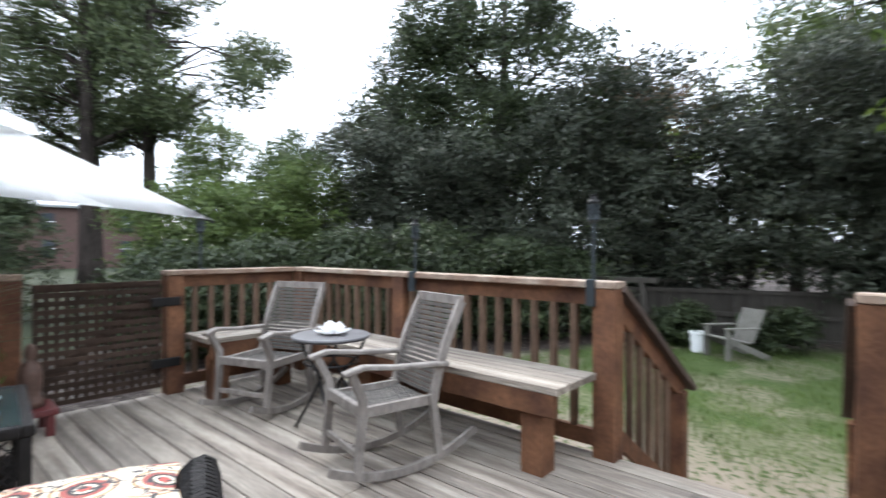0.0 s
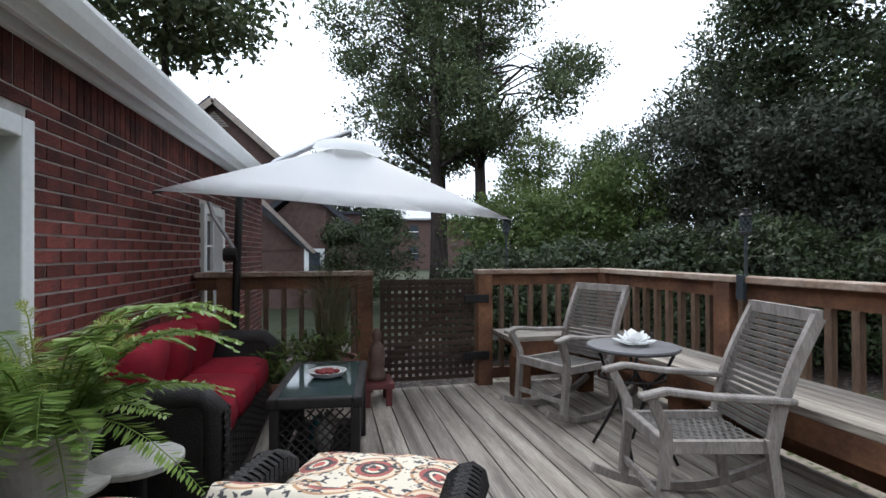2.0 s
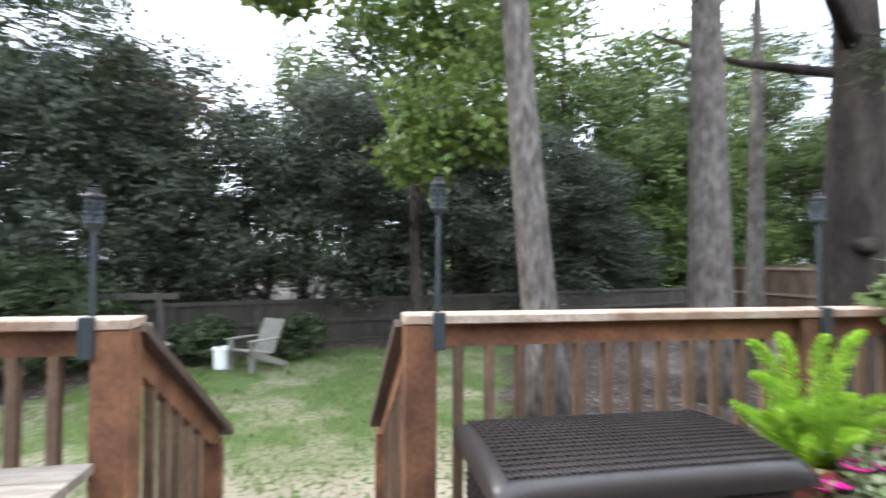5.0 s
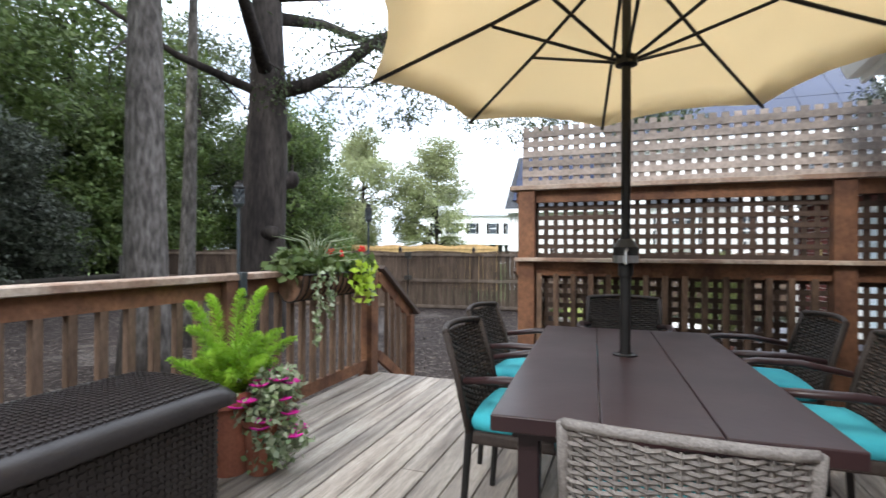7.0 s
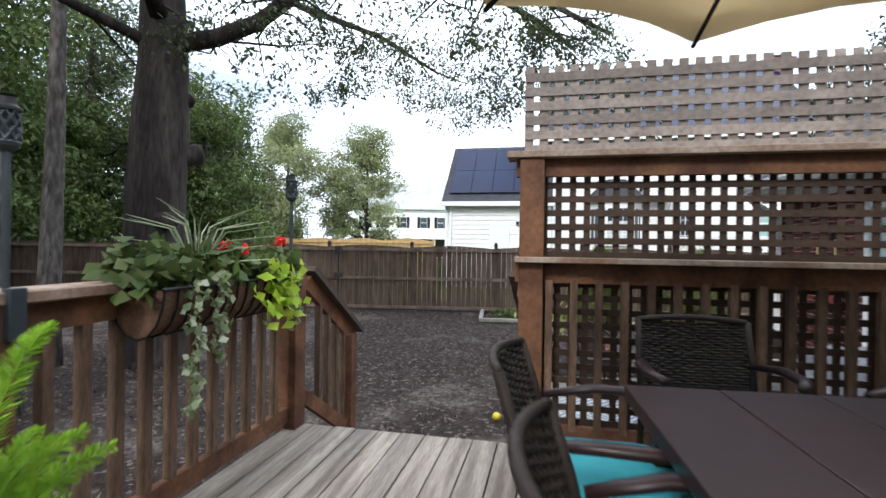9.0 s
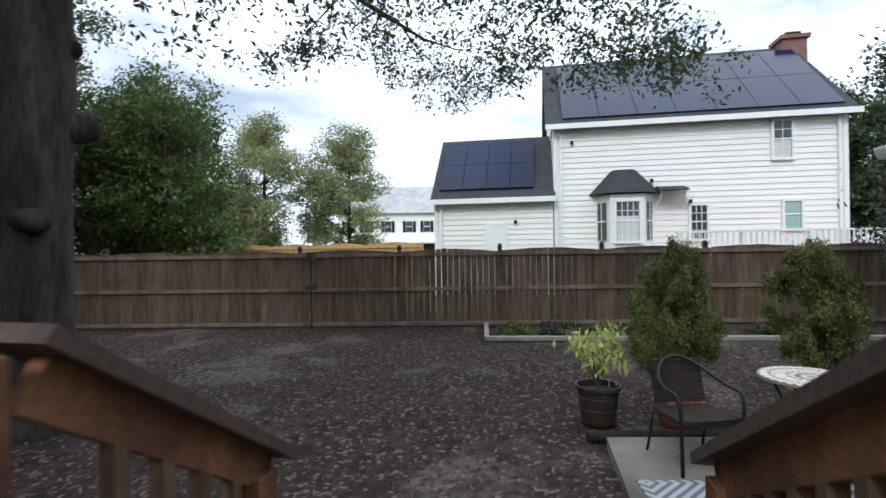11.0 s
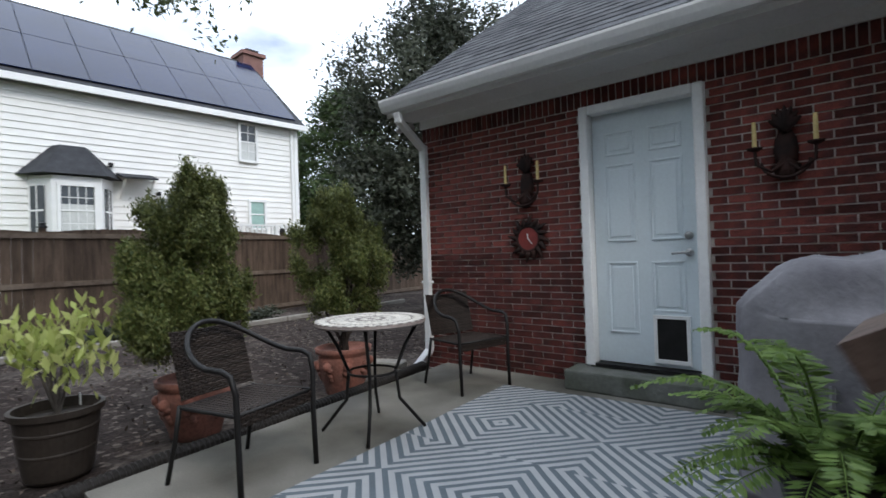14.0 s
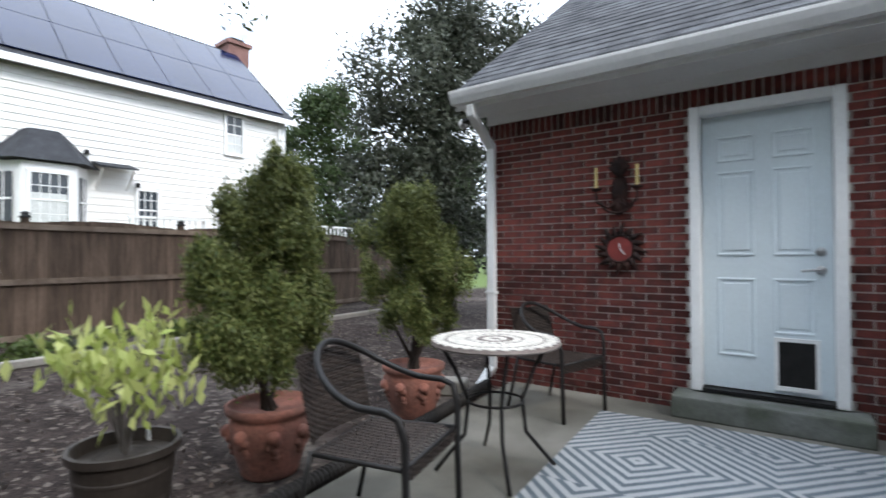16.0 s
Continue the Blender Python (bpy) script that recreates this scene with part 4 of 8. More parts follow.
# hedge of tall shrubs along the grey fence, one bush after another
def hedge_row(a, b, n, h0, h1, leaf, seed, label, thick=1.3, size=(0.14, 0.066), low=0.9, clumps=44, per=52, name="tall_shrub"):
    rng = np.random.default_rng(seed)
    for i in range(n):
        f = (i + 0.5) / n
        x, y = a[0] + (b[0] - a[0]) * f, a[1] + (b[1] - a[1]) * f
        h = h0 + (h1 - h0) * f + rng.uniform(-0.5, 0.5)
        gap = math.hypot(b[0] - a[0], b[1] - a[1]) / n
        blobs = []
        z = low + 0.9
        while z < h:
            for q in range(2):
                r = thick * rng.uniform(0.75, 1.15)
                blobs.append(((rng.uniform(-0.5, 0.5) * gap, rng.uniform(-0.8, 0.6), z + rng.uniform(-0.3, 0.3)), (max(r, gap * 0.55), r, 0.85)))
            z += 1.05
        tree(name, label, "shrub", (x, y, GROUND), h * 0.7, 0.09, blobs, leaf, M_BARK_DARK, clumps, per, 0.22, size, seed=seed * 50 + i, trunks=3)


hedge_row((-13.5, 10.6), (-2.5, 14.0), 6, 5.2, 5.8, L_GREY, 31, "tall dark evergreen shrub with dusty leaves", low=0.45)
hedge_row((-2.0, 14.2), (8.5, 17.6), 6, 6.0, 5.4, L_GREY, 32, "tall dark evergreen shrub with dusty leaves", low=0.45)
hedge_row((-15.5, 5.6), (-13.5, 10.0), 3, 3.6, 4.4, L_MID, 33, "broad green shrub beside the fence")
hedge_row((9.0, 18.5), (18.0, 23.0), 5, 6.5, 7.5, L_MID, 34, "tall green tree at the wood's edge", thick=1.7, size=(0.22, 0.1), name="woodland_tree")

# the tall dark tree behind the benches
tree("magnolia_tree", "tall dense dark green tree rising behind the hedge", "tree", (-9.6, 13.6, GROUND), 9.5, 0.3, [((0, 0, 4), (3.2, 2.6, 1.8)), ((-0.5, 0, 6), (3.0, 2.6, 1.7)), ((0.6, -0.4, 7.6), (2.6, 2.3, 1.5)), ((2.2, -0.3, 6.3), (2.0, 2.0, 1.6)), ((0.2, 0, 9.2), (1.9, 1.8, 1.2)), ((-2.4, 0, 4.9), (1.9, 1.7, 1.3)), ((2.8, 0, 4.4), (2, 1.8, 1.4)), ((-2.2, -1.2, 7.6), (1.8, 1.6, 1.3)), ((-1.7, -1.0, 8.9), (1.4, 1.4, 1.1)), ((-2.9, -1.4, 6.2), (1.9, 1.7, 1.3))], L_DARK, M_BARK_DARK, 85, 70, 0.26, (0.165, 0.072), seed=41)
tree("plum_tree", "dark purple-leaved tree behind the hedge", "tree", (-6.0, 16.5, GROUND), 5.5, 0.2, [((0, 0, 5.6), (1.9, 1.6, 1.4)), ((-0.8, 0, 6.6), (1.4, 1.4, 1.0))], L_RUST, M_BARK_DARK, 60, 50, 0.3, (0.2, 0.09), seed=42)
# airy tall trees beyond the gate
for bx, by, s in ((-22.3, 5.6, 51), (-22.0, 7.6, 52), (-24.5, 6.4, 53)):
    tree("oak_tree", "tall airy oak with a bare lower trunk beyond the gate", "tree", (bx, by, GROUND), 14, 0.33, blob_cloud(np.random.default_rng(s), 17, 4.6, 6.0, 16.5, 1.0, 1.7), L_OAK, M_BARK_DARK, 30, 52, 0.36, (0.20, 0.09), seed=s)
# wood behind, in greens, to close the view
spots = [(-30, 14, 9, L_MID), (-27, 17, 8, L_PINE), (-22, 20, 10, L_MID), (-16, 21, 9, L_MID), (-3, 23, 10, L_MID), (3, 24, 11, L_LIGHT), (9, 25, 12, L_MID), (14, 27, 12, L_MID), (-33, 2, 8, L_DARK), (-29, -1, 6, L_DARK), (-10, 26, 8, L_LIGHT), (18, 30, 12, L_MID), (14.5, 21, 12, L_MID), (18.5, 22, 13, L_OAK), (21.5, 18.5, 9, L_MID), (11.5, 21, 12, L_MID), (23, 27, 12, L_MID), (3.5, 19.5, 13, L_MID), (7.5, 20.5, 14, L_MID), (-0.5, 20.5, 11, L_OAK)]
for i, (x, y, h, lf) in enumerate(spots):
    rg = np.random.default_rng(70 + i)
    tree("woodland_tree", "leafy tree in the wood beyond the fence", "tree", (x, y, GROUND), h * 0.85, 0.26, blob_cloud(rg, 12, 3.0, 1.6, h, 1.3, 2.0), lf, M_BARK_DARK, 30, 36, 0.36, (0.25, 0.11), seed=70 + i)
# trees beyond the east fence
# paler leaf colour, with the haze of distance mixed into it
L_HAZE = leaf_mat("leaves paled by distance haze", (0.19, 0.22, 0.095), (0.30, 0.32, 0.17))
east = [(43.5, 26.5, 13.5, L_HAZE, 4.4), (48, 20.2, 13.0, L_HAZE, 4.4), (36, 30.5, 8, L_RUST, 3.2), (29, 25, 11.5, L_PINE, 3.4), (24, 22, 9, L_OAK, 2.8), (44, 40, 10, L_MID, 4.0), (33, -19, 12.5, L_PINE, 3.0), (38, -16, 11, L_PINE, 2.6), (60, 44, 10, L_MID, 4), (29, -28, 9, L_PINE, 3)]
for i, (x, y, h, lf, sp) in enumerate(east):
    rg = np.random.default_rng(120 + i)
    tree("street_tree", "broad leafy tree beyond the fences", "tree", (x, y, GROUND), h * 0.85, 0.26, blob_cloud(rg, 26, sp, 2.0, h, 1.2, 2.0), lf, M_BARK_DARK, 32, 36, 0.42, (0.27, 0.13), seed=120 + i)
tree("holly_tree", "tall grey-green evergreen behind the garage corner", "tree", (12.2, -6.1, GROUND), 5.5, 0.16, [((0, 0, 3.0), (1.7, 1.6, 1.3)), ((0.2, 0.2, 4.4), (1.8, 1.6, 1.2)), ((-0.3, -0.4, 5.6), (1.5, 1.4, 1.1)), ((0.5, -1.5, 5.0), (1.6, 1.6, 1.2)), ((0.4, -2.6, 5.6), (1.4, 1.3, 1.0)), ((0.0, 0.1, 6.5), (0.9, 0.9, 0.7)), ((0, 0.5, 1.8), (1.4, 1.2, 1.0)), ((0.3, 1.3, 3.6), (1.3, 1.2, 1.2)), ((0.2, 1.2, 5.0), (1.3, 1.2, 1.1)), ((0.2, 1.5, 2.4), (1.2, 1.1, 1.0)), ((-0.4, -1.0, 6.4), (1.2, 1.2, 0.9))], L_GREY, M_BARK_DARK, 80, 50, 0.2, (0.14, 0.06), seed=131)
tree("holly_tree", "evergreen rising behind the house roof", "tree", (-12.5, -2.4, GROUND), 7, 0.2, [((0, 0, 7.3), (1.9, 1.8, 1.2)), ((1, -0.5, 8.6), (1.9, 1.7, 1.3)), ((0.5, 0.9, 6.9), (1.3, 1.2, 0.9)), ((1.8, -0.9, 7.3), (1.5, 1.4, 1.1))], L_OAK, M_BARK_DARK, 60, 44, 0.3, (0.2, 0.09), seed=132)


for i, (x, y, h) in enumerate(((-16.8, 2.7, 3.2), (-18.2, 1.4, 2.9))):
    tree("evergreen_shrub", "rounded dark evergreen shrub beyond the gate", "shrub", (x, y, GROUND), h * 0.6, 0.08, [((0, 0, h * 0.35), (1.0, 1.0, 0.8)), ((0.1, 0.2, h * 0.65), (0.9, 0.9, 0.7)), ((0, 0, h * 0.88), (0.55, 0.55, 0.4))], L_DARK, M_BARK_DARK, 50, 40, 0.16, (0.13, 0.06), seed=140 + i)


for i, (x, y, h) in enumerate(((-6.6, 9.6, 2.1), (-7.6, 8.2, 2.4), (-8.4, 6.7, 2.2), (-8.9, 5.2, 2.0), (-9.6, 3.9, 1.8), (-6.0, 10.9, 1.8))):
    tree("evergreen_shrub", "broad dark evergreen shrub at the lawn's edge", "shrub", (x, y, GROUND), h * 0.6, 0.06, [((0, 0, h * 0.3), (1.05, 1.05, 0.7)), ((0.2, -0.2, h * 0.6), (0.9, 0.9, 0.6)), ((-0.1, 0.1, h * 0.85), (0.55, 0.55, 0.35))], L_DARK, M_BARK_DARK, 55, 60, 0.15, (0.11, 0.05), seed=150 + i)


# ---- the white house beyond the fence ----
M_PINK = mat("chimney brick", (0.20, 0.105, 0.09), 0.9, scale=3, bump=0.4, per_island=0.25)
M_BLIND = mat("pale window blind", (0.55, 0.57, 0.56), 0.5, vary=0.1, bump=0.05)
M_TEAL = mat("pale green blind", (0.30, 0.46, 0.42), 0.5, vary=0.1, bump=0.05)
WH = pose(22.26, 1.80, GROUND, 0, 0, 90)   # own y points west, at the deck; the walls are laid out southwards and turned over at the end
wh = thing("white_house", "two-storey white lap-sided house with solar panels on its roof", "house", WH)


def siding(name, x0, x1, z0, z1, y, openings=(), pitch=0.21):
    cs, ss = [], []
    z = z0
    while z < z1:
        h = min(pitch, z1 - z)
        spans = [(x0, x1)]
        for o in openings:
            if o[2] < z + h / 2 < o[3]:
                spans = [q for s in spans for q in ((s[0], min(s[1], o[0])), (max(s[0], o[1]), s[1])) if q[1] - q[0] > 0.02]
        for a, b in spans:
            i = len(cs)
            cs += [(a, y, z), (b, y, z), (b, y - 0.028, z + h), (a, y - 0.028, z + h), (a, y - 0.03, z), (b, y - 0.03, z)]
            ss += [(i, i + 1, i + 2, i + 3), (i + 4, i + 5, i + 1, i)]
        z += pitch
    me = bpy.data.meshes.new(name)
    me.from_pydata(cs, [], ss)
    me.materials.append(M_SIDING)
    o = new(name, me)
    o.parent = wh
    return o


def far_window(x0, x1, z0, z1, y=0.0, blind=None, cols=2, rows=2, glass=None):
    w = part("window", boxed(((x0 + x1) / 2, y + 0.0, (z0 + z1) / 2), (x1 - x0 - 0.02, 0.05, z1 - z0 - 0.02)), glass or M_GLASS, wh)
    bm = bmesh.new()
    t = 0.09
    for c, s in ((((x0 + x1) / 2, y + 0.03, z1), (x1 - x0 + 2 * t, 0.09, t)), (((x0 + x1) / 2, y + 0.04, z0 - t / 2), (x1 - x0 + 2 * t, 0.11, t)), ((x0 - t / 2, y + 0.03, (z0 + z1) / 2), (t, 0.088, z1 - z0)), ((x1 + t / 2, y + 0.03, (z0 + z1) / 2), (t, 0.088, z1 - z0))):
        box(bm, c, s)
    part("frame", bm, M_WHITE, w)
    bm = bmesh.new()
    mid = (z0 + z1) / 2
    box(bm, ((x0 + x1) / 2, y + 0.035, mid), (x1 - x0, 0.03, 0.045))
    for k in range(1, cols):
        box(bm, (x0 + (x1 - x0) * k / cols, y + 0.032, (z0 + z1) / 2), (0.022, 0.02, z1 - z0))
    for k in range(1, rows):
        for lo in (z0, mid):
            box(bm, ((x0 + x1) / 2, y + 0.031, lo + (z1 - z0) / 2 * k / rows), (x1 - x0, 0.018, 0.022))
    part("glazing_bar", bm, M_WHITE, w)
    if blind:
        part("blind", boxed(((x0 + x1) / 2, y + 0.027, z0 + (z1 - z0) * blind[0] / 2), (x1 - x0 - 0.04, 0.006, (z1 - z0) * blind[0])), blind[1], w)


WL, WE = 10.2, 6.60    # length of the main body, eave height over the ground
part("wall", boxed((WL / 2, -4.3, WE / 2), (WL, 8.5, WE)), M_SIDING, wh)
siding("siding", 0, WL, 0.3, WE - 0.1, 0.02)
part("wall", boxed((-2.39, -2.75, 1.92), (4.72, 5.5, 3.84)), M_SIDING, wh)
siding("siding", -4.77, -0.05, 0.3, 3.78, 0.045)
for x in (0.08, WL - 0.08):
    part("corner_board", boxed((x, 0.02, WE / 2), (0.16, 0.06, WE)), M_WHITE, wh)
part("corner_board", boxed((-4.70, 0.05, 1.92), (0.14, 0.06, 3.84)), M_WHITE, wh)
for x, h in ((0.28, WE), (WL - 0.3, WE), (-4.5, 3.84)):
    part("downspout", boxed((x, 0.09, h / 2), (0.09, 0.07, h)), M_WHITE, wh)


def gable(x0, x1, y0, z, run, rise, material, over=0.3, name="roof"):
    bm = bmesh.new()
    poly(bm, [(x0 - over, y0 + 0.35, z - 0.08), (x1 + over, y0 + 0.35, z - 0.08), (x1 + over, y0 - run, z + rise), (x0 - over, y0 - run, z + rise)], 0.12)
    poly(bm, [(x0 - over, y0 - 2 * run - 0.35, z - 0.08), (x1 + over, y0 - 2 * run - 0.35, z - 0.08), (x1 + over, y0 - run, z + rise), (x0 - over, y0 - run, z + rise)], 0.12)
    r = part(name, bm, material, wh)
    part("fascia", boxed(((x0 + x1) / 2, y0 + 0.38, z - 0.11), (x1 - x0 + 2 * over, 0.06, 0.2)), M_WHITE, wh)
    for x in (x0, x1):
        bm = bmesh.new()
        poly(bm, [(x, y0, z), (x, y0 - 2 * run, z), (x, y0 - run, z + rise - 0.1)], 0.05)
        part("gable_wall", bm, M_SIDING, wh)
    return r


def solar(x0, x1, y0, z, run, rise, cols, rows, s0, s1):
    ang = math.atan2(rise, run)
    for i in range(cols):
        for j in range(rows):
            a, b = x0 + (x1 - x0) * i / cols, x0 + (x1 - x0) * (i + 1) / cols
            f0, f1 = s0 + (s1 - s0) * j / rows, s0 + (s1 - s0) * (j + 1) / rows
            bm = bmesh.new()
            n = Vector((0, math.sin(ang), math.cos(ang)))
            pts = [Vector((a + 0.012, y0 - run * f0, z + rise * f0)), Vector((b - 0.012, y0 - run * f0, z + rise * f0)), Vector((b - 0.012, y0 - run * (f1 - 0.006), z + rise * (f1 - 0.006))), Vector((a + 0.012, y0 - run * (f1 - 0.006), z + rise * (f1 - 0.006)))]
            poly(bm, [p + n * 0.14 for p in pts], 0.04)
            part("solar_panel", bm, M_SOLAR, wh, "dark blue glossy solar panel")


gable(0, WL, 0, WE, 4.3, 3.85, M_SHINGLE2)
solar(0.35, WL - 0.05, 0.2, WE - 0.05, 4.3, 3.85, 7, 2, 0.06, 0.92)
gable(-4.75, -0.1, 0, 3.85, 2.75, 2.9, M_SHINGLE2, over=0.15)
solar(-4.6, -0.75, 0.2, 3.83, 2.75, 2.9, 4, 2, 0.12, 0.93)
chim = part("chimney", boxed((WL + 0.15, -4.3, WE + 2.6), (0.95, 1.0, 3.0)), M_PINK, wh)
part("chimney_top", boxed((WL + 0.15, -4.3, WE + 4.18), (1.15, 1.2, 0.16)), M_PINK, chim)
part("chimney_cap", boxed((WL + 0.15, -4.3, WE + 4.4), (0.6, 0.8, 0.06)), M_BLACK, chim)
far_window(7.80, 8.38, 4.98, 6.35, 0.03, (0.5, M_BLIND), 2, 2)
far_window(8.12, 8.66, 2.42, 3.45, 0.03, (1.0, M_TEAL), 1, 1)
far_window(4.98, 5.52, 2.1, 3.38, 0.03, None, 3, 2)
dr = part("door", boxed((-2.3, 0.06, 1.85), (0.9, 0.05, 2.05), None, 0.01), M_WHITE, wh)
for x, z in ((-1.5, 2.9), (3.6, 4.32), (0.7, 5.9), (4.95, 3.5)):
    part("wall_lamp", boxed((x, 0.1, z), (0.12, 0.14, 0.14), None, 0.03), M_BLACK, wh)
aw = part("awning", bmesh.new(), M_SHINGLE2, wh)
bm = bmesh.new()
poly(bm, [(3.75, 0.02, 4.05), (4.75, 0.02, 4.05), (4.75, 0.75, 3.85), (3.75, 0.75, 3.85)], 0.05)
part("awning_roof", bm, M_SHINGLE2, aw)
for x in (3.85, 4.65):
    bm = bmesh.new()
    beam(bm, (x, 0.03, 3.3), (x, 0.65, 3.85), 0.05, 0.05)
    part("bracket", bm, M_WHITE, aw)
# bay window under its own hipped roof
bay = part("bay_window", bmesh.new(), M_WHITE, wh)
bm = bmesh.new()
poly(bm, [(1.58, 0.0, 1.2), (2.02, 0.65, 1.2), (3.22, 0.65, 1.2), (3.66, 0.0, 1.2)], -2.6)
part("bay_wall", bm, M_WHITE, bay)
bm = bmesh.new()
lo = [bm.verts.new(p) for p in ((1.30, 0, 3.84), (1.82, 0.85, 3.84), (3.38, 0.85, 3.84), (3.96, 0, 3.84))]
hi = [bm.verts.new(p) for p in ((2.15, 0.0, 4.75), (2.3, 0.28, 4.75), (2.9, 0.28, 4.75), (3.05, 0.0, 4.75))]
for k in range(3):
    bm.faces.new((lo[k], lo[k + 1], hi[k + 1], hi[k]))
bm.faces.new(hi)
bm.faces.new(lo[::-1])
part("bay_roof", bm, M_SHINGLE2, bay)
far_window(2.22, 3.02, 2.05, 3.55, 0.66, (0.62, M_BLIND), 4, 2)
for x, y, ang in ((1.75, 0.325, 58.4), (3.45, 0.325, -58.4)):
    m = pose(x, y, 2.8, 0, 0, ang)
    part("side_pane", boxed((0, 0.005, 0), (0.46, 0.03, 1.4), m), M_GLASS, bay)
    part("side_sash", boxed((0, 0.02, 0), (0.46, 0.03, 0.05), m), M_WHITE, bay)
    part("side_sash", boxed((0, 0.022, 0), (0.03, 0.03, 1.4), m), M_WHITE, bay)
# raised deck with a white rail
wdeck = thing("neighbour_deck", "white-railed raised deck behind the white house", "deck", WH)
part("deck_floor", boxed((7.2, 1.9, 1.20), (7.4, 3.6, 0.12)), M_CAP, wdeck)
for x in np.arange(3.7, 10.9, 0.16):
    part("baluster", boxed((x, 3.6, 1.78), (0.045, 0.045, 0.92)), M_WHITE, wdeck)
part("rail", boxed((7.2, 3.6, 2.26), (7.4, 0.09, 0.06)), M_WHITE, wdeck)
for x in np.arange(3.6, 11, 1.8):
    part("post", boxed((x, 3.6, 1.14), (0.1, 0.1, 2.3)), M_WHITE, wdeck)


for ob in (*wh.children_recursive, *wdeck.children_recursive):
    ob.data.transform(Matrix.Diagonal((-1, 1, 1, 1)))
    ob.data.flip_normals()


# ---- far houses ----
def far_house(name, m, w, h, d, rise, wallm, roofm, label, wins, porch=False):
    fh = thing(name, label, "house", m)
    part("wall", boxed((0, 0, h / 2), (w, d, h)), wallm, fh)
    bm = bmesh.new()
    poly(bm, [(-w / 2 - 0.3, -d / 2 - 0.4, h), (w / 2 + 0.3, -d / 2 - 0.4, h), (w / 2 + 0.3, 0, h + rise), (-w / 2 - 0.3, 0, h + rise)], 0.2)
    poly(bm, [(-w / 2 - 0.3, d / 2 + 0.4, h), (w / 2 + 0.3, d / 2 + 0.4, h), (w / 2 + 0.3, 0, h + rise), (-w / 2 - 0.3, 0, h + rise)], 0.2)
    part("roof", bm, roofm, fh)
    bm = bmesh.new()
    for x in (-w / 2 + 0.02, w / 2 - 0.02):
        bm = bmesh.new()
        poly(bm, [(x, -d / 2, h), (x, d / 2, h), (x, 0, h + rise - 0.15)], 0.05)
        part("gable_wall", bm, wallm, fh)
    for x, z, shut in wins:
        wn = part("window", boxed((x, -d / 2 - 0.03, z), (0.9, 0.1, 1.5)), M_GLASS, fh)
        part("frame", boxed((x, -d / 2 - 0.06, z), (1.0, 0.1, 0.08)), M_WHITE, wn)
        if shut:
            for s in (-1, 1):
                part("shutter", boxed((x + s * 0.72, -d / 2 - 0.05, z), (0.4, 0.1, 1.6)), M_BLACK, wn)
    if porch:
        part("porch_roof", boxed((0, -d / 2 - 1.3, 2.9), (w, 2.6, 0.25)), M_WHITE, fh)
        for x in np.linspace(-w / 2 + 0.2, w / 2 - 0.2, 7):
            part("porch_post", boxed((x, -d / 2 - 2.4, 1.4), (0.25, 0.25, 2.8)), M_WHITE, fh)
        part("porch_back", boxed((0, -d / 2 - 0.08, 1.5), (w - 0.5, 0.1, 2.5)), M_SHINGLE2, fh)
    return fh


M_ROOFLIGHT = mat("pale grey roof", (0.42, 0.43, 0.44), 0.9, scale=1, bump=0.3)
far_house("far_house", pose(74, 24, GROUND, 0, 0, -75), 14, 7.0, 8, 4.2, M_SIDING, M_ROOFLIGHT, "distant white house with black shutters and a porch", [(x, 5.2, True) for x in (-5.5, -3, 0, 3, 5.5)], True)
far_house("far_house", pose(84, 59, GROUND, 0, 0, -60), 16, 7.0, 8, 3.5, M_SIDING, M_SHINGLE2, "distant white house half hidden by trees", [(x, 4.4, True) for x in (-6, -3, 0, 3, 6)] + [(x, 1.6, True) for x in (-6, -3, 3, 6)])
# brick colour is darkened to hold the shade on the neighbours' walls
M_BRICKFAR = mat("weathered house brick in shade", (0.095, 0.055, 0.046), 0.9, scale=6, bump=0.4, bump_scale=60)
nb = far_house("brick_house", pose(-28, -3.84, GROUND, 0, 0, 0), 8, 4.9, 7.4, 3.57, M_BRICKFAR, M_SHINGLE2, "neighbouring brick house with a steep gable and louvred vent", [])
for sg in (-1, 1):
    bm = bmesh.new()
    beam(bm, (4.36, sg * 4.1, 4.78), (4.36, 0, 8.42), 0.10, 0.26)
    part("rake_board", bm, M_GREYLAT, nb, "grey painted rake board")
bm = bmesh.new()
poly(bm, [(4.06, -0.62, 7.35), (4.06, 0.62, 7.35), (4.06, 0, 8.0)], 0.06)
vent = part("gable_vent", bm, M_GREYLAT, nb, "louvred triangular gable vent")
for k in range(5):
    w = 1.0 - 0.2 * k
    part("louvre", boxed((4.12, 0, 7.42 + 0.1 * k), (0.05, w, 0.03)), M_SHINGLE2, vent)
ch = part("chimney", boxed((-0.5, 2.75, 6.2), (0.8, 0.6, 1.2)), M_BRICKFAR, nb)
part("chimney_cap", boxed((-0.5, 2.75, 6.86), (0.95, 0.75, 0.12)), M_SHINGLE2, ch)
lw = far_house("brick_house", pose(-21.2, -2.4, GROUND, 0, 0, 0), 6, 1.95, 5.1, 2.62, M_BRICKFAR, M_SHINGLE2, "low brick wing with a steep dark roof and white rake", [])
bm = bmesh.new()
beam(bm, (3.36, 2.95, 1.86), (3.36, 0, 4.86), 0.08, 0.12)
part("rake_board", bm, M_GREYLAT, lw, "pale painted rake board")
part("bay_wall", boxed((2.7, 2.85, 1.62), (1.0, 0.86, 3.3)), M_BRICKFAR, lw, "brown brick bay")
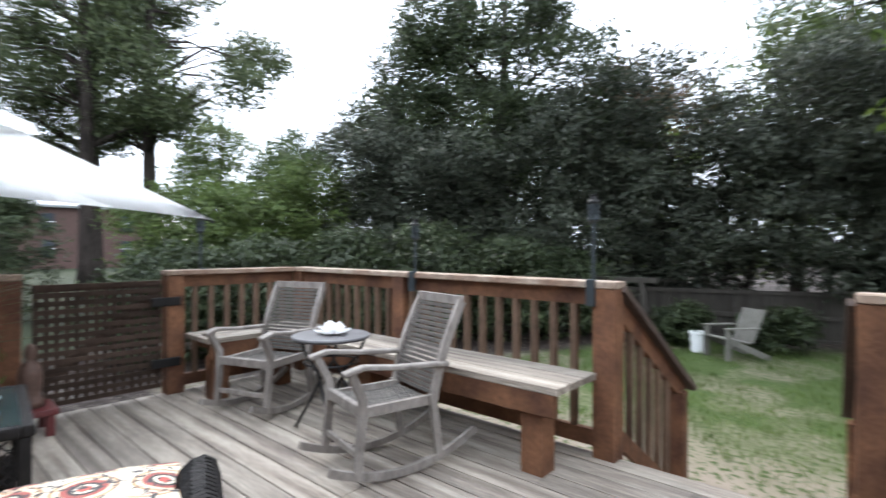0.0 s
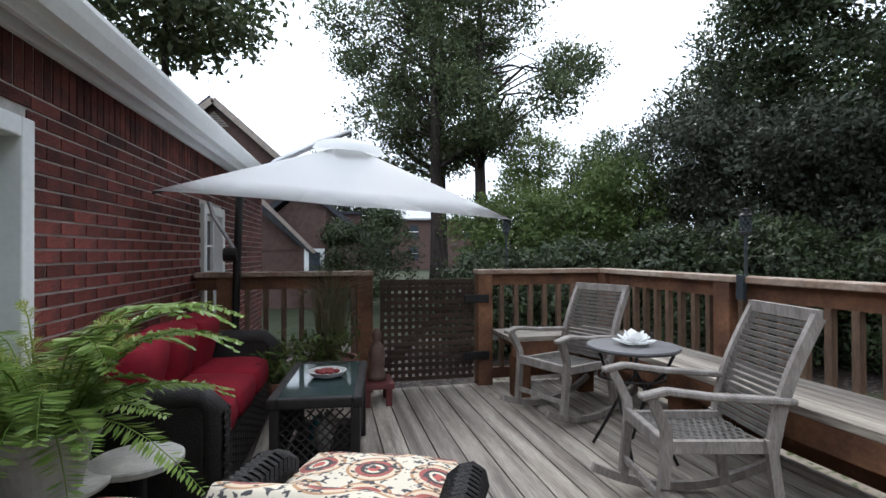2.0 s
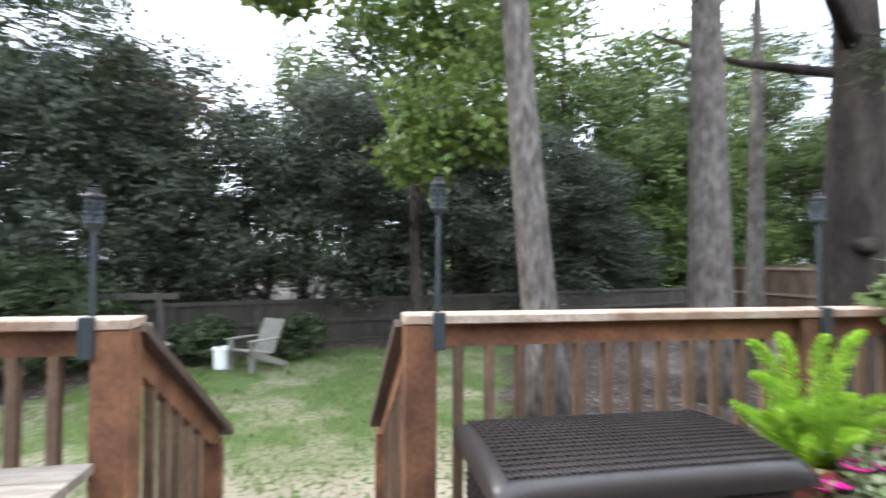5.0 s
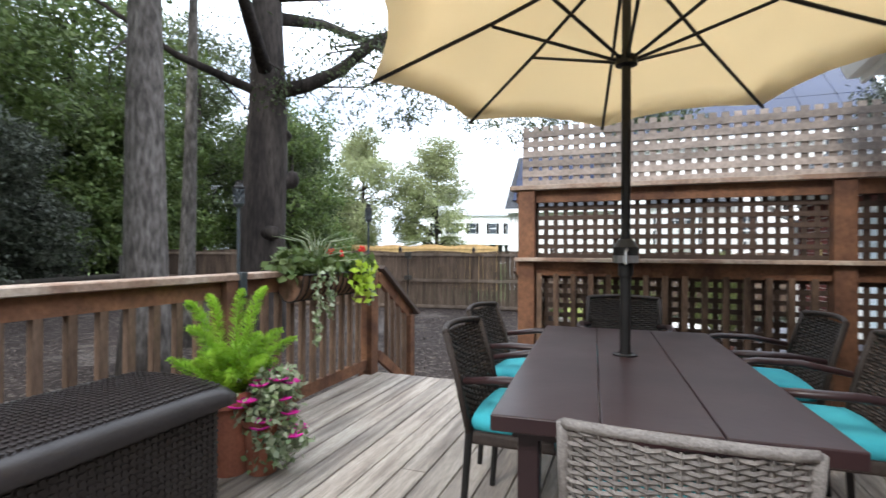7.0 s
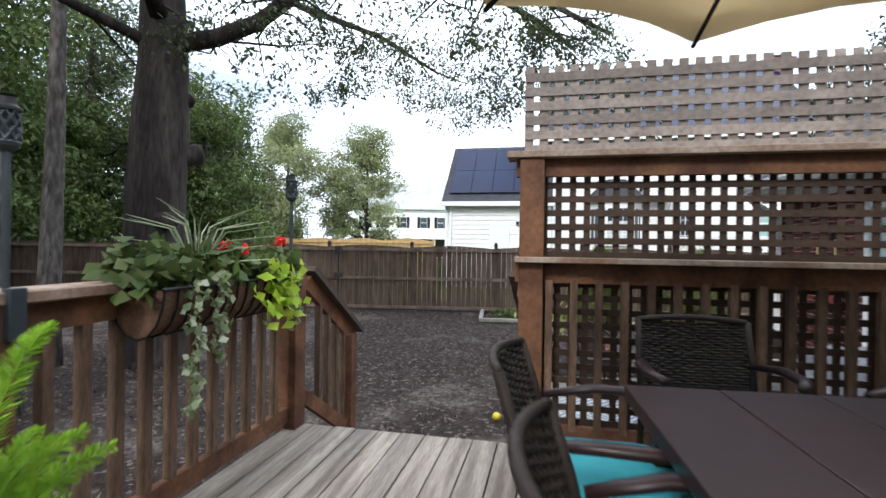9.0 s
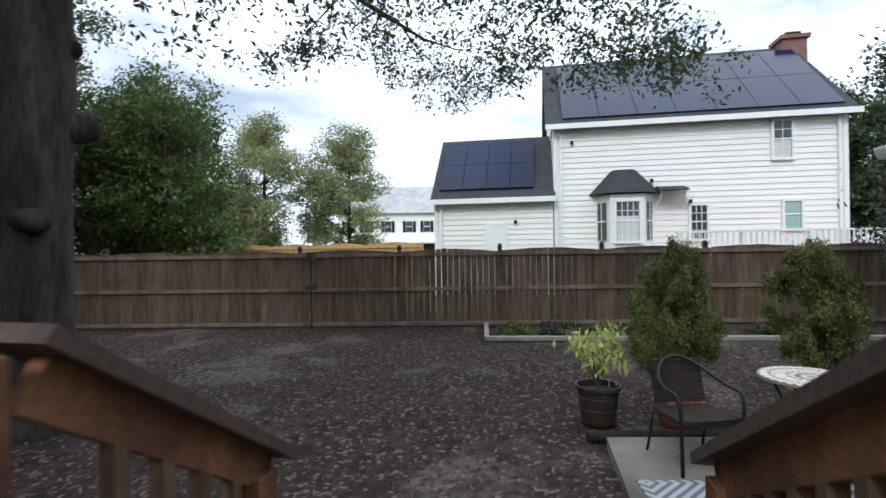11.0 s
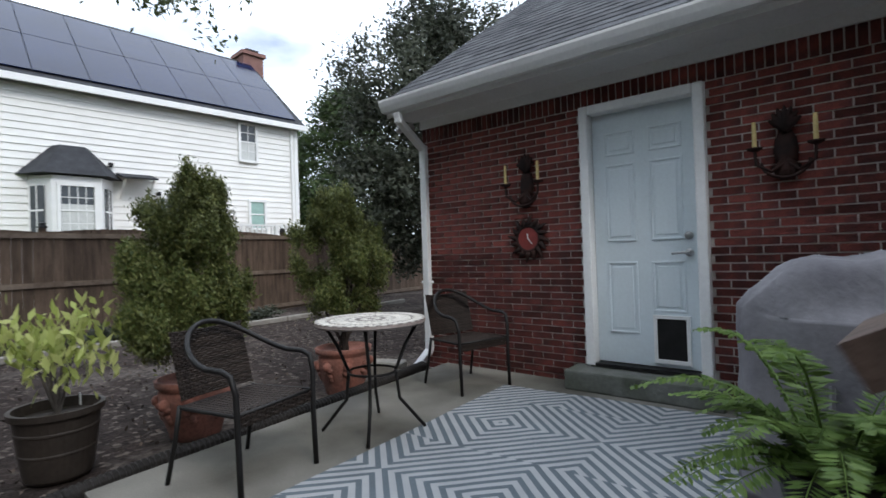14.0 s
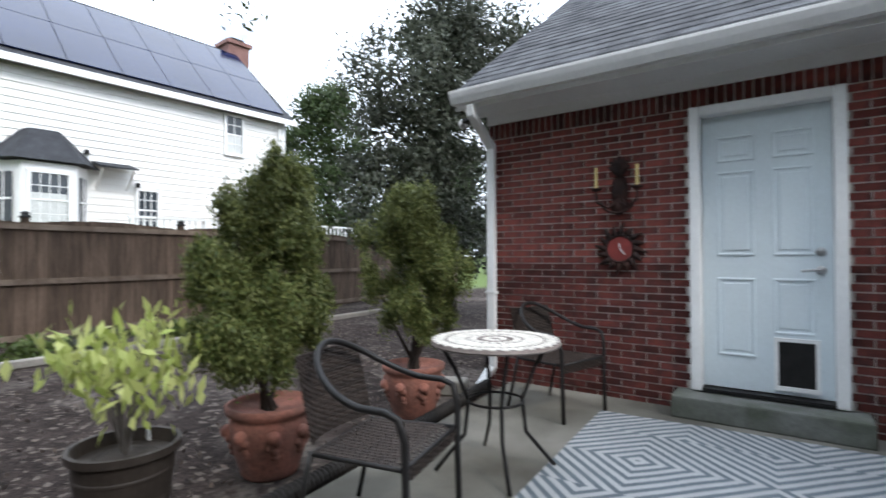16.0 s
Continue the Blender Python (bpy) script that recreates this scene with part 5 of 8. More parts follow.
bw = part("bay_window", boxed((3.22, 2.93, 1.5), (0.08, 0.66, 1.0)), M_WHITE, lw, "white-framed window")
part("pane", boxed((3.27, 2.93, 1.5), (0.04, 0.36, 0.74)), M_GLASS, bw)
lw2 = far_house("brick_house", pose(-25.5, 0.1, GROUND, 0, 0, 0), 8, 2.2, 5.0, 2.4, M_BRICKFAR, M_SHINGLE2, "dark-roofed brick house end with a dormer", [])
dm = part("dormer", boxed((2.2, 1.75, 3.15), (0.9, 1.0, 0.8)), M_BRICKFAR, lw2)
part("dormer_roof", boxed((2.2, 1.75, 3.6), (1.1, 1.2, 0.12)), M_SHINGLE2, dm)
far_house("office_building", pose(-60, 11, GROUND, 0, 0, 80), 18, 5.5, 8, 1.2, M_BRICKFAR, M_ROOFLIGHT, "distant brick building with long windows", [(x, 1.8, False) for x in (-6, -3, 0, 3, 6)] + [(x, 4.2, False) for x in (-6, -3, 0, 3, 6)])


# ---- deck furniture ----
M_TEAK = mat("weathered grey teak", (0.28, 0.25, 0.225), 0.75, color2=(0.18, 0.155, 0.138), scale=8, stretch=(2, 2, 0.6), bump=0.3, bump_scale=50, fine=0.2, per_object=0.08)
M_WEAVE = mat("grey woven resin", (0.135, 0.122, 0.11), 0.7, scale=20, bump=0.5, bump_scale=150, per_island=0.25, fine=0.25, spec=0.2)
M_WICKER = mat("black wicker", (0.022, 0.019, 0.018), 0.5, scale=20, bump=0.5, bump_scale=150, per_island=0.35, fine=0.25, spec=0.2)
M_BROWNWICKER = mat("dark brown wicker", (0.036, 0.027, 0.023), 0.55, scale=20, bump=0.4, bump_scale=150, per_island=0.4, fine=0.25, spec=0.2)
M_GREYWICKER = mat("grey-brown wicker", (0.19, 0.17, 0.155), 0.6, scale=20, bump=0.4, bump_scale=150, per_island=0.45, fine=0.25, spec=0.2)
M_RED = mat("crimson cushion fabric", (0.23, 0.009, 0.021), 0.9, color2=(0.17, 0.007, 0.016), scale=5, bump=0.25, bump_scale=300, fine=0.08, spec=0.2)
M_TURQ = mat("turquoise cushion fabric", (0.03, 0.33, 0.38), 0.85, color2=(0.025, 0.27, 0.32), scale=6, bump=0.25, bump_scale=300, fine=0.08)
M_TABLE = mat("dark brown table top", (0.030, 0.014, 0.014), 0.36, color2=(0.021, 0.010, 0.011), scale=2.5, bump=0.03, fine=0.06, spec=0.35)
M_CANVAS = leaf_mat("tan umbrella canvas", (0.68, 0.54, 0.31), (0.66, 0.52, 0.30), 0.05, 0.55)
M_WCANVAS = leaf_mat("white umbrella canvas", (0.93, 0.93, 0.925), (0.92, 0.92, 0.91), 0.02, 0.5)
M_TERRA = mat("terracotta", (0.36, 0.125, 0.07), 0.85, color2=(0.26, 0.09, 0.055), scale=6, bump=0.3, bump_scale=60, fine=0.15)
M_TERRA2 = mat("weathered terracotta urn", (0.27, 0.105, 0.075), 0.9, color2=(0.16, 0.075, 0.058), scale=7, bump=0.4, bump_scale=50, fine=0.2)
M_RESIN = mat("dark brown resin box", (0.026, 0.021, 0.020), 0.42, scale=8, bump=0.1, bump_scale=80, fine=0.1, spec=0.35)
M_STEEL = mat("brushed steel", (0.45, 0.45, 0.46), 0.35, metal=0.9, bump=0.05, fine=0.05)
M_TORCH = mat("blue-grey metal torch", (0.036, 0.046, 0.052), 0.5, metal=0.2, scale=10, bump=0.15)
M_SOIL = mat("potting soil", (0.035, 0.026, 0.02), 0.95, scale=20, bump=1.0, bump_scale=80)
M_POTGREY = mat("grey ceramic pot", (0.42, 0.41, 0.39), 0.6, scale=5, bump=0.2)
M_MAROON = mat("maroon lacquer", (0.12, 0.025, 0.025), 0.5, scale=6, bump=0.1)
L_FERN = leaf_mat("green fern", (0.11, 0.20, 0.035), (0.24, 0.34, 0.085), 0.25)
L_FOX = leaf_mat("bright lime foxtail fern", (0.22, 0.42, 0.03), (0.34, 0.52, 0.06), 0.2)
L_YELLOW = leaf_mat("yellow-green leaves of a potted shrub", (0.33, 0.40, 0.09), (0.58, 0.60, 0.24), 0.2)
L_LIME = leaf_mat("lime sweet potato leaves", (0.30, 0.44, 0.03), (0.42, 0.52, 0.07), 0.2)
L_MAG = leaf_mat("magenta petals", (0.65, 0.02, 0.32), (0.75, 0.05, 0.42), 0.15)
L_REDP = leaf_mat("red petals", (0.7, 0.02, 0.02), (0.6, 0.03, 0.03), 0.15)
L_SILVER = leaf_mat("silvery trailing leaves", (0.14, 0.21, 0.08), (0.42, 0.46, 0.32), 0.2)


def soften(bm, r, seg=2):
    bmesh.ops.bevel(bm, geom=bm.edges[:], offset=r, segments=seg, affect="EDGES", profile=0.6)
    return bm


def cushion(c, size, m=None, puff=0.5, r=None):
    """A padded cushion: a box with rounded edges, swollen in the middle."""
    bm = bmesh.new()
    bmesh.ops.create_cube(bm, size=1.0)
    bmesh.ops.subdivide_edges(bm, edges=bm.edges[:], cuts=6, use_grid_fill=True)
    for v in bm.verts:
        x, y, z = v.co * 2
        e = 1 - 0.06 * (abs(y) ** 4 + abs(x) ** 4)
        zz = z * (0.55 + 0.45 * puff * (1 - x ** 4) * (1 - y ** 4) + (1 - puff) * 0.45 * (1 - 0.5 * max(abs(x), abs(y)) ** 8))
        v.co = Vector((x * (1 - 0.05 * (y ** 4 + z ** 2)) / 2 * size[0], y * (1 - 0.05 * (x ** 4 + z ** 2)) / 2 * size[1], zz / 2 * size[2]))
        v.co += 0.006 * noise.noise_vector(v.co * 7 + Vector(c) * 3)
    bmesh.ops.transform(bm, matrix=(m or Matrix()) @ Matrix.Translation(c), verts=bm.verts)
    return bm


def weave(p, ux, uy, nx, ny, strand=0.006, bulge=None):
    """Basket weave: level strands that pass before and behind upright ones, on the patch p + a ux + b uy."""
    bm = bmesh.new()
    p, ux, uy = Vector(p), Vector(ux), Vector(uy)
    n = ux.cross(uy).normalized()
    f = bulge or (lambda a, b: 0.0)
    for j in range(ny):
        b = (j + 0.5) / ny
        pts = []
        for i in range(2 * nx + 1):
            a = i / (2 * nx)
            s = 0 if i % 2 == 0 else (1 if (i // 2 + j) % 2 else -1)
            pts.append(p + ux * a + uy * b + n * (f(a, b) + s * strand * 0.9))
        w = uy / ny * 0.52
        prev = None
        for q in pts:
            ring = [bm.verts.new(q - w), bm.verts.new(q + n * strand * 0.8), bm.verts.new(q + w), bm.verts.new(q - n * strand * 0.8)]
            if prev:
                for k in range(4):
                    bm.faces.new((prev[k], prev[(k + 1) % 4], ring[(k + 1) % 4], ring[k]))
            prev = ring
    for i in range(nx):
        a = (i + 0.5) / nx
        pts = [p + ux * a + uy * (k / 8) + n * f(a, k / 8) for k in range(9)]
        tube(bm, pts, strand * 0.8, 4)
    return bm


def bar(bm, pts, w, h):
    """A bent bar of w (across, along x) by h, in one piece along points in a plane of equal x."""
    pts = [Vector(p) for p in pts]
    rings = []
    for i, p in enumerate(pts):
        d = (pts[min(i + 1, len(pts) - 1)] - pts[max(i - 1, 0)]).normalized()
        n = Vector((1, 0, 0)).cross(d).normalized() * h / 2
        s = Vector((w / 2, 0, 0))
        rings.append([bm.verts.new(p + a * s + b * n) for a, b in ((-1, -1), (1, -1), (1, 1), (-1, 1))])
    for a, b in zip(rings, rings[1:]):
        for k in range(4):
            bm.faces.new((a[k], a[(k + 1) % 4], b[(k + 1) % 4], b[k]))
    bm.faces.new(rings[0][::-1])
    bm.faces.new(rings[-1])
    bmesh.ops.recalc_face_normals(bm, faces=bm.faces)


def rocker(m, label):
    """A slatted rocking chair; it faces its own -y."""
    ch = thing("rocking_chair", label, "chair", m, "rocking chairs on the deck")
    W, tilt = 0.235, math.radians(20)
    bk = lambda s, up: Vector((s, 0.20 + math.sin(tilt) * up, 0.37 + math.cos(tilt) * up))
    for s in (-1, 1):
        bm = bmesh.new()
        pts = [bk(s * W, u) + Vector((0, 0.025 * math.sin(math.pi * u / 0.5) * -1, 0)) for u in np.linspace(-0.03, 0.55, 8)]
        bar(bm, pts, 0.03, 0.05)
        part("back_post", bm, M_TEAK, ch)
        bm = bmesh.new()
        arc = [Vector((s * W, -0.42 + 0.92 * t, 0.025 + 0.11 * (2 * t - 0.92) ** 2)) for t in np.linspace(0, 1, 12)]
        bar(bm, arc, 0.03, 0.04)
        part("rocker", bm, M_TEAK, ch)
        bm = bmesh.new()
        for a, b in zip([Vector((s * W, -0.27, 0.05)), Vector((s * W, -0.255, 0.2)), Vector((s * W, -0.24, 0.36)), Vector((s * W * 1.03, -0.245, 0.44)), Vector((s * W * 1.08, -0.30, 0.54))], [Vector((s * W, -0.255, 0.21)), Vector((s * W, -0.24, 0.37)), Vector((s * W * 1.03, -0.245, 0.45)), Vector((s * W * 1.08, -0.30, 0.55)), Vector((s * W * 1.1, -0.31, 0.575))]):
            beam(bm, a, b, 0.035, 0.042, up=(0, 1, 0))
        part("front_leg", bm, M_TEAK, ch)
        part("back_leg", (lambda q: (beam(q, (s * W, 0.24, 0.04), (s * W, 0.19, 0.40), 0.032, 0.042, up=(0, 1, 0)), q)[1])(bmesh.new()), M_TEAK, ch)
        bm = bmesh.new()
        arm = [Vector((s * W * 1.1, -0.36, 0.575)), Vector((s * W * 1.12, -0.25, 0.60)), Vector((s * W * 1.1, -0.05, 0.575)), Vector((s * W * 1.05, 0.27, 0.555))]
        for a, b in zip(arm, arm[1:]):
            beam(bm, a, b + (b - a) * 0.05, 0.06, 0.025)
        soften(bm, 0.006, 1)
        part("armrest", bm, M_TEAK, ch)
        part("side_rail", boxed((s * (W - 0.02), -0.03, 0.365), (0.03, 0.46, 0.05)), M_TEAK, ch)
    part("front_rail", boxed((0, -0.245, 0.375), (2 * W, 0.035, 0.06), None, 0.008), M_TEAK, ch)
    part("stretcher", boxed((0, -0.26, 0.16), (2 * W - 0.03, 0.02, 0.03)), M_TEAK, ch)
    part("head_rail", (lambda q: (beam(q, bk(-W - 0.015, 0.555), bk(W + 0.015, 0.555), 0.03, 0.05), q)[1])(bmesh.new()), M_TEAK, ch)
    part("seat", weave((-W + 0.03, -0.22, 0.385), (2 * W - 0.06, 0, 0), (0, 0.42, -0.02), 9, 26, 0.005, lambda a, b: -0.02 * math.sin(math.pi * b)), M_WEAVE, ch)
    for k in range(19):
        u = 0.03 + 0.51 * k / 18
        p, q = bk(-W + 0.015, u), bk(W - 0.015, u)
        o = Vector((0, -0.025 * math.sin(math.pi * u / 0.5), 0))
        part("back_slat", (lambda z: (beam(z, p + o, q + o, 0.012, 0.019), z)[1])(bmesh.new()), M_WEAVE, ch)
    return ch


rocker(pose(-4.06, 2.64, 0.005, 0, 0, 20) @ Matrix.Diagonal((0.94, 0.96, 0.97, 1)), "weathered grey slatted rocking chair beside the round table")
rocker(pose(-2.68, 2.56, 0.005, 0, 0, -13) @ Matrix.Diagonal((0.86, 0.94, 0.98, 1)), "weathered grey slatted rocking chair near the bench end")


# bench along the rail, turning the corner
def bench_seg(m, length, label, legs):
    b = thing("deck_bench", label, "bench", m)
    for k in range(3):
        part("seat_plank", boxed((length / 2, 0.075 + 0.148 * k, 0.462), (length, 0.142, 0.038), None, 0.004), M_DECK, b)
    part("front_board", boxed((length / 2, 0.025, 0.385), (length - 0.04, 0.038, 0.115), None, 0.003), M_STAIN, b)
    for x in legs:
        part("leg", boxed((x, 0.11, 0.165), (0.13, 0.13, 0.33), None, 0.005), M_STAIN, b)
        part("cross_bearer", boxed((x, 0.26, 0.405), (0.04, 0.38, 0.075)), M_STAIN, b)
    return b


bench_seg(pose(-4.86, 2.93, 0), 3.02, "grey-topped built-in wooden bench along the railing", (0.3, 1.5, 2.85))
bench_seg(pose(-4.42, 2.36, 0, 0, 0, 90), 0.56, "short grey-topped wooden bench beside the gate", (0.12,))

# small round table with a white flower
rt = thing("side_table", "small round dark metal table on crossed legs", "table", pose(-3.3, 2.66, 0))
bm = bmesh.new()
lathe(bm, [(0.0, 0.59), (0.235, 0.59), (0.245, 0.595), (0.25, 0.605), (0.245, 0.613), (0.0, 0.615)], 40)
M_TBLTOP = mat("dark slate table top", (0.085, 0.08, 0.085), 0.45, scale=6, bump=0.1)
part("tabletop", bm, M_TBLTOP, rt)
for s in (-1, 1):
    for q in (-1, 1):
        bm = bmesh.new()
        tube(bm, [(s * 0.20, q * 0.11, 0.59), (s * 0.15, q * 0.09, 0.48), (s * 0.03, q * 0.08, 0.38), (-s * 0.08, q * 0.1, 0.2), (-s * 0.2, q * 0.13, 0.01)], 0.009, 8)
        part("leg", bm, M_BLACK, rt, smooth=True)
bm = bmesh.new()
tube(bm, [(0.17 * math.cos(a), 0.17 * math.sin(a), 0.44) for a in np.linspace(0, 2 * math.pi, 17)[:-1]], 0.006, 6, True)
part("ring", bm, M_BLACK, rt)
fl = thing("flower_ornament", "white ceramic flower lying on the round table", "ornament", pose(-3.3, 2.67, 0.615))
rngf = np.random.default_rng(9)
for ring, (n, r, tl) in enumerate(((6, 0.075, 15), (5, 0.055, 35), (4, 0.03, 60))):
    for k in range(n):
        bm = bmesh.new()
        bmesh.ops.create_uvsphere(bm, u_segments=8, v_segments=6, radius=1.0, matrix=Matrix.Rotation(2 * math.pi * (k + ring * 0.4) / n, 4, "Z") @ pose(r, 0, 0.018 + 0.012 * ring, 0, -tl, 0) @ Matrix.Diagonal((0.045, 0.032, 0.008, 1)))
        part("petal", bm, M_WCANVAS, fl, smooth=True)


# crimson sofa
def wicker_panel(parent, p, ux, uy, material=None, d=0.018, name="panel"):
    L, H = Vector(ux).length, Vector(uy).length
    return part(name, weave(p, ux, uy, max(3, int(L / 0.05)), max(3, int(H / d)), 0.006), material or M_WICKER, parent)


sofa = thing("sofa", "black wicker sofa with crimson cushions against the brick wall", "sofa", HOUSE @ pose(0.38, 0.02, 0))
SL, SD = 1.53, 0.62
part("base", soften(boxed((SL / 2, SD / 2, 0.17), (SL - 0.02, SD - 0.03, 0.22)), 0.015), M_WICKER, sofa)
wicker_panel(sofa, (0.02, SD + 0.0, 0.05), (SL - 0.04, 0, 0), (0, 0, 0.24), name="front_panel")
part("back", soften(boxed((SL / 2, 0.05, 0.38), (SL - 0.04, 0.08, 0.62)), 0.02), M_WICKER, sofa)
for x in (0.05, SL - 0.05):
    arm = part("arm", soften(boxed((x, SD / 2, 0.30), (0.09, SD - 0.02, 0.48)), 0.02), M_WICKER, sofa)
    bm = bmesh.new()
    tube(bm, [(x, 0.02, 0.55), (x, SD * 0.5, 0.555), (x, SD - 0.04, 0.55), (x, SD + 0.01, 0.50), (x, SD + 0.012, 0.3), (x, SD + 0.01, 0.06)], 0.055, 10)
    part("arm_roll", bm, M_WICKER, arm, smooth=True)
    wicker_panel(arm, (x - 0.05 if x < 1 else x - 0.05, SD + 0.058, 0.06), (0.1, 0, 0), (0, 0, 0.44), name="arm_weave")
for k in range(3):
    w = (SL - 0.2) / 3
    part("seat_cushion", cushion((0.1 + w * (k + 0.5), SD / 2 + 0.06, 0.355), (w - 0.006, SD - 0.1, 0.20), None, 0.35), M_RED, sofa, "crimson seat cushion", smooth=True)
    part("back_cushion", cushion((0, 0, 0), (w + 0.02, 0.36, 0.24), pose(0.1 + w * (k + 0.5), 0.19, 0.57, 78, 0, 0), 0.75), M_RED, sofa, "crimson back cushion", smooth=True)

# wicker coffee table with a glass top
ct = thing("coffee_table", "black wicker coffee table with a glass top", "table", pose(-3.6, 0.985, 0, 0, 0, -6))
M_CTGLASS = mat("smoked table glass", (0.03, 0.05, 0.05), 0.06, vary=0.2, bump=0, spec=0.8, fine=0.02)
part("glass_top", boxed((0, 0, 0.452), (0.72, 0.36, 0.008)), M_CTGLASS, ct, "smoked glass top")
for x, y, sx, sy in ((0, -0.195, 0.8, 0.045), (0, 0.195, 0.8, 0.045), (-0.38, 0, 0.045, 0.345), (0.38, 0, 0.045, 0.345)):
    part("rim", soften(boxed((x, y, 0.435), (sx, sy, 0.05)), 0.012), M_WICKER, ct)
for x in (-0.37, 0.37):
    for y in (-0.185, 0.185):
        part("leg", soften(boxed((x, y, 0.205), (0.045, 0.045, 0.41)), 0.01), M_WICKER, ct)
part("lower_shelf", soften(boxed((0, 0, 0.11), (0.70, 0.34, 0.025)), 0.006), M_WICKER, ct)


def mesh_panel(parent, m, w, h, d=0.045, r=0.004):
    bm = bmesh.new()
    n = int((w + h) / d)
    for k in range(n):
        c = k * d
        a0, a1 = max(0, c - h), min(w, c)
        if a1 - a0 > 0.01:
            rod(bm, (a0, 0, c - a0), (a1, 0, c - a1), r, seg=4)
            rod(bm, (w - a0, 0, c - a0), (w - a1, 0, c - a1), r, seg=4)
    bmesh.ops.transform(bm, matrix=m, verts=bm.verts)
    return part("lattice_side", bm, M_WICKER, parent)


mesh_panel(ct, pose(0.37, -0.165, 0.12, 0, 0, 90), 0.33, 0.28)
mesh_panel(ct, pose(-0.345, -0.19, 0.12), 0.69, 0.28)
mesh_panel(ct, pose(-0.345, 0.19, 0.12), 0.69, 0.28)
bowl = thing("dish", "red-brown patterned dish on the coffee table", "dish", pose(-3.62, 1.0, 0.457))
bm = bmesh.new()
lathe(bm, [(0.05, 0), (0.085, 0.012), (0.10, 0.03), (0.104, 0.034), (0.097, 0.034), (0.08, 0.02), (0.0, 0.015)], 24)
part("plate", bm, M_POTGREY, bowl)
M_POTPOURRI = mat("dried red petals", (0.20, 0.03, 0.03), 0.9, scale=30, bump=0.6)
for k in range(14):
    bm = bmesh.new()
    bmesh.ops.create_icosphere(bm, subdivisions=1, radius=0.022, matrix=Matrix.Translation((0.05 * math.cos(k * 2.4) * (k % 3) / 2, 0.05 * math.sin(k * 2.4) * (k % 3) / 2, 0.032)) @ Matrix.Diagonal((1, 1, 0.6, 1)))
    part("dried_flower", bm, M_POTPOURRI, bowl)
for k, (x, mt, h) in enumerate(((0.05, M_TURQ, 0.14), (0.16, M_POTGREY, 0.17), (-0.08, M_GREYLAT, 0.12))):
    v = thing("vase", "small glazed vase on the coffee table's shelf", "vase", pose(-3.6 + x, 0.95 + 0.03 * k, 0.123))
    bm = bmesh.new()
    lathe(bm, [(0.03, 0), (0.05, h * 0.3), (0.045, h * 0.6), (0.022, h * 0.85), (0.03, h)], 16)
    part("body", bm, mt, v, smooth=True)


# patterned armchair
def medallion_mat():
    """Cream fabric with red, tan and black round medallions."""
    m = mat("medallion print fabric", (0.62, 0.55, 0.44), 0.9, vary=0.08, scale=6, bump=0.2, bump_scale=300, fine=0.06)
    nt = m.node_tree
    b = nt.nodes["Principled BSDF"]
    base = b.inputs["Base Color"].links[0].from_socket
    co = nt.nodes.new("ShaderNodeTexCoord")
    vor = nt.nodes.new("ShaderNodeTexVoronoi")
    vor.voronoi_dimensions = "2D"
    vor.inputs["Scale"].default_value, vor.inputs["Randomness"].default_value = 5.2, 0.12
    nt.links.new(co.outputs["Object"], vor.inputs["Vector"])
    ramp = nt.nodes.new("ShaderNodeValToRGB")
    ramp.color_ramp.interpolation = "CONSTANT"
    cols = [(0.0, (0.45, 0.10, 0.08)), (0.10, (0.65, 0.58, 0.46)), (0.16, (0.05, 0.045, 0.045)), (0.22, (0.33, 0.09, 0.075)), (0.31, (0.62, 0.50, 0.36)), (0.40, (0.42, 0.24, 0.13)), (0.45, (0.64, 0.57, 0.46))]
    els = ramp.color_ramp.elements
    els[0].position, els[0].color = cols[0][0], (*cols[0][1], 1)
    els[1].position, els[1].color = cols[1][0], (*cols[1][1], 1)
    for p, c in cols[2:]:
        e = els.new(p)
        e.color = (*c, 1)
    nt.links.new(vor.outputs["Distance"], ramp.inputs["Fac"])
    nz = nt.nodes.new("ShaderNodeTexNoise")
    nz.inputs["Scale"].default_value, nz.inputs["Detail"].default_value = 45, 2
    nt.links.new(co.outputs["Object"], nz.inputs["Vector"])
    st = nt.nodes.new("ShaderNodeMapRange")
    st.inputs["From Min"].default_value, st.inputs["From Max"].default_value = 0.57, 0.60
    nt.links.new(nz.outputs["Fac"], st.inputs["Value"])
    mx = nt.nodes.new("ShaderNodeMix")
    mx.data_type = "RGBA"
    mx.inputs["B"].default_value = (0.06, 0.055, 0.06, 1)
    nt.links.new(ramp.outputs["Color"], mx.inputs["A"])
    nt.links.new(st.outputs["Result"], mx.inputs["Factor"])
    nt.links.new(mx.outputs["Result"], b.inputs["Base Color"])
    return m


M_PRINT = medallion_mat()
ac = thing("armchair", "black wicker armchair with medallion-print cushions", "chair", pose(-2.21, 1.07, 0, 0, 0, 68))
# it faces its own +y
part("base", soften(boxed((0, 0.0, 0.16), (0.60, 0.60, 0.24)), 0.015), M_WICKER, ac)
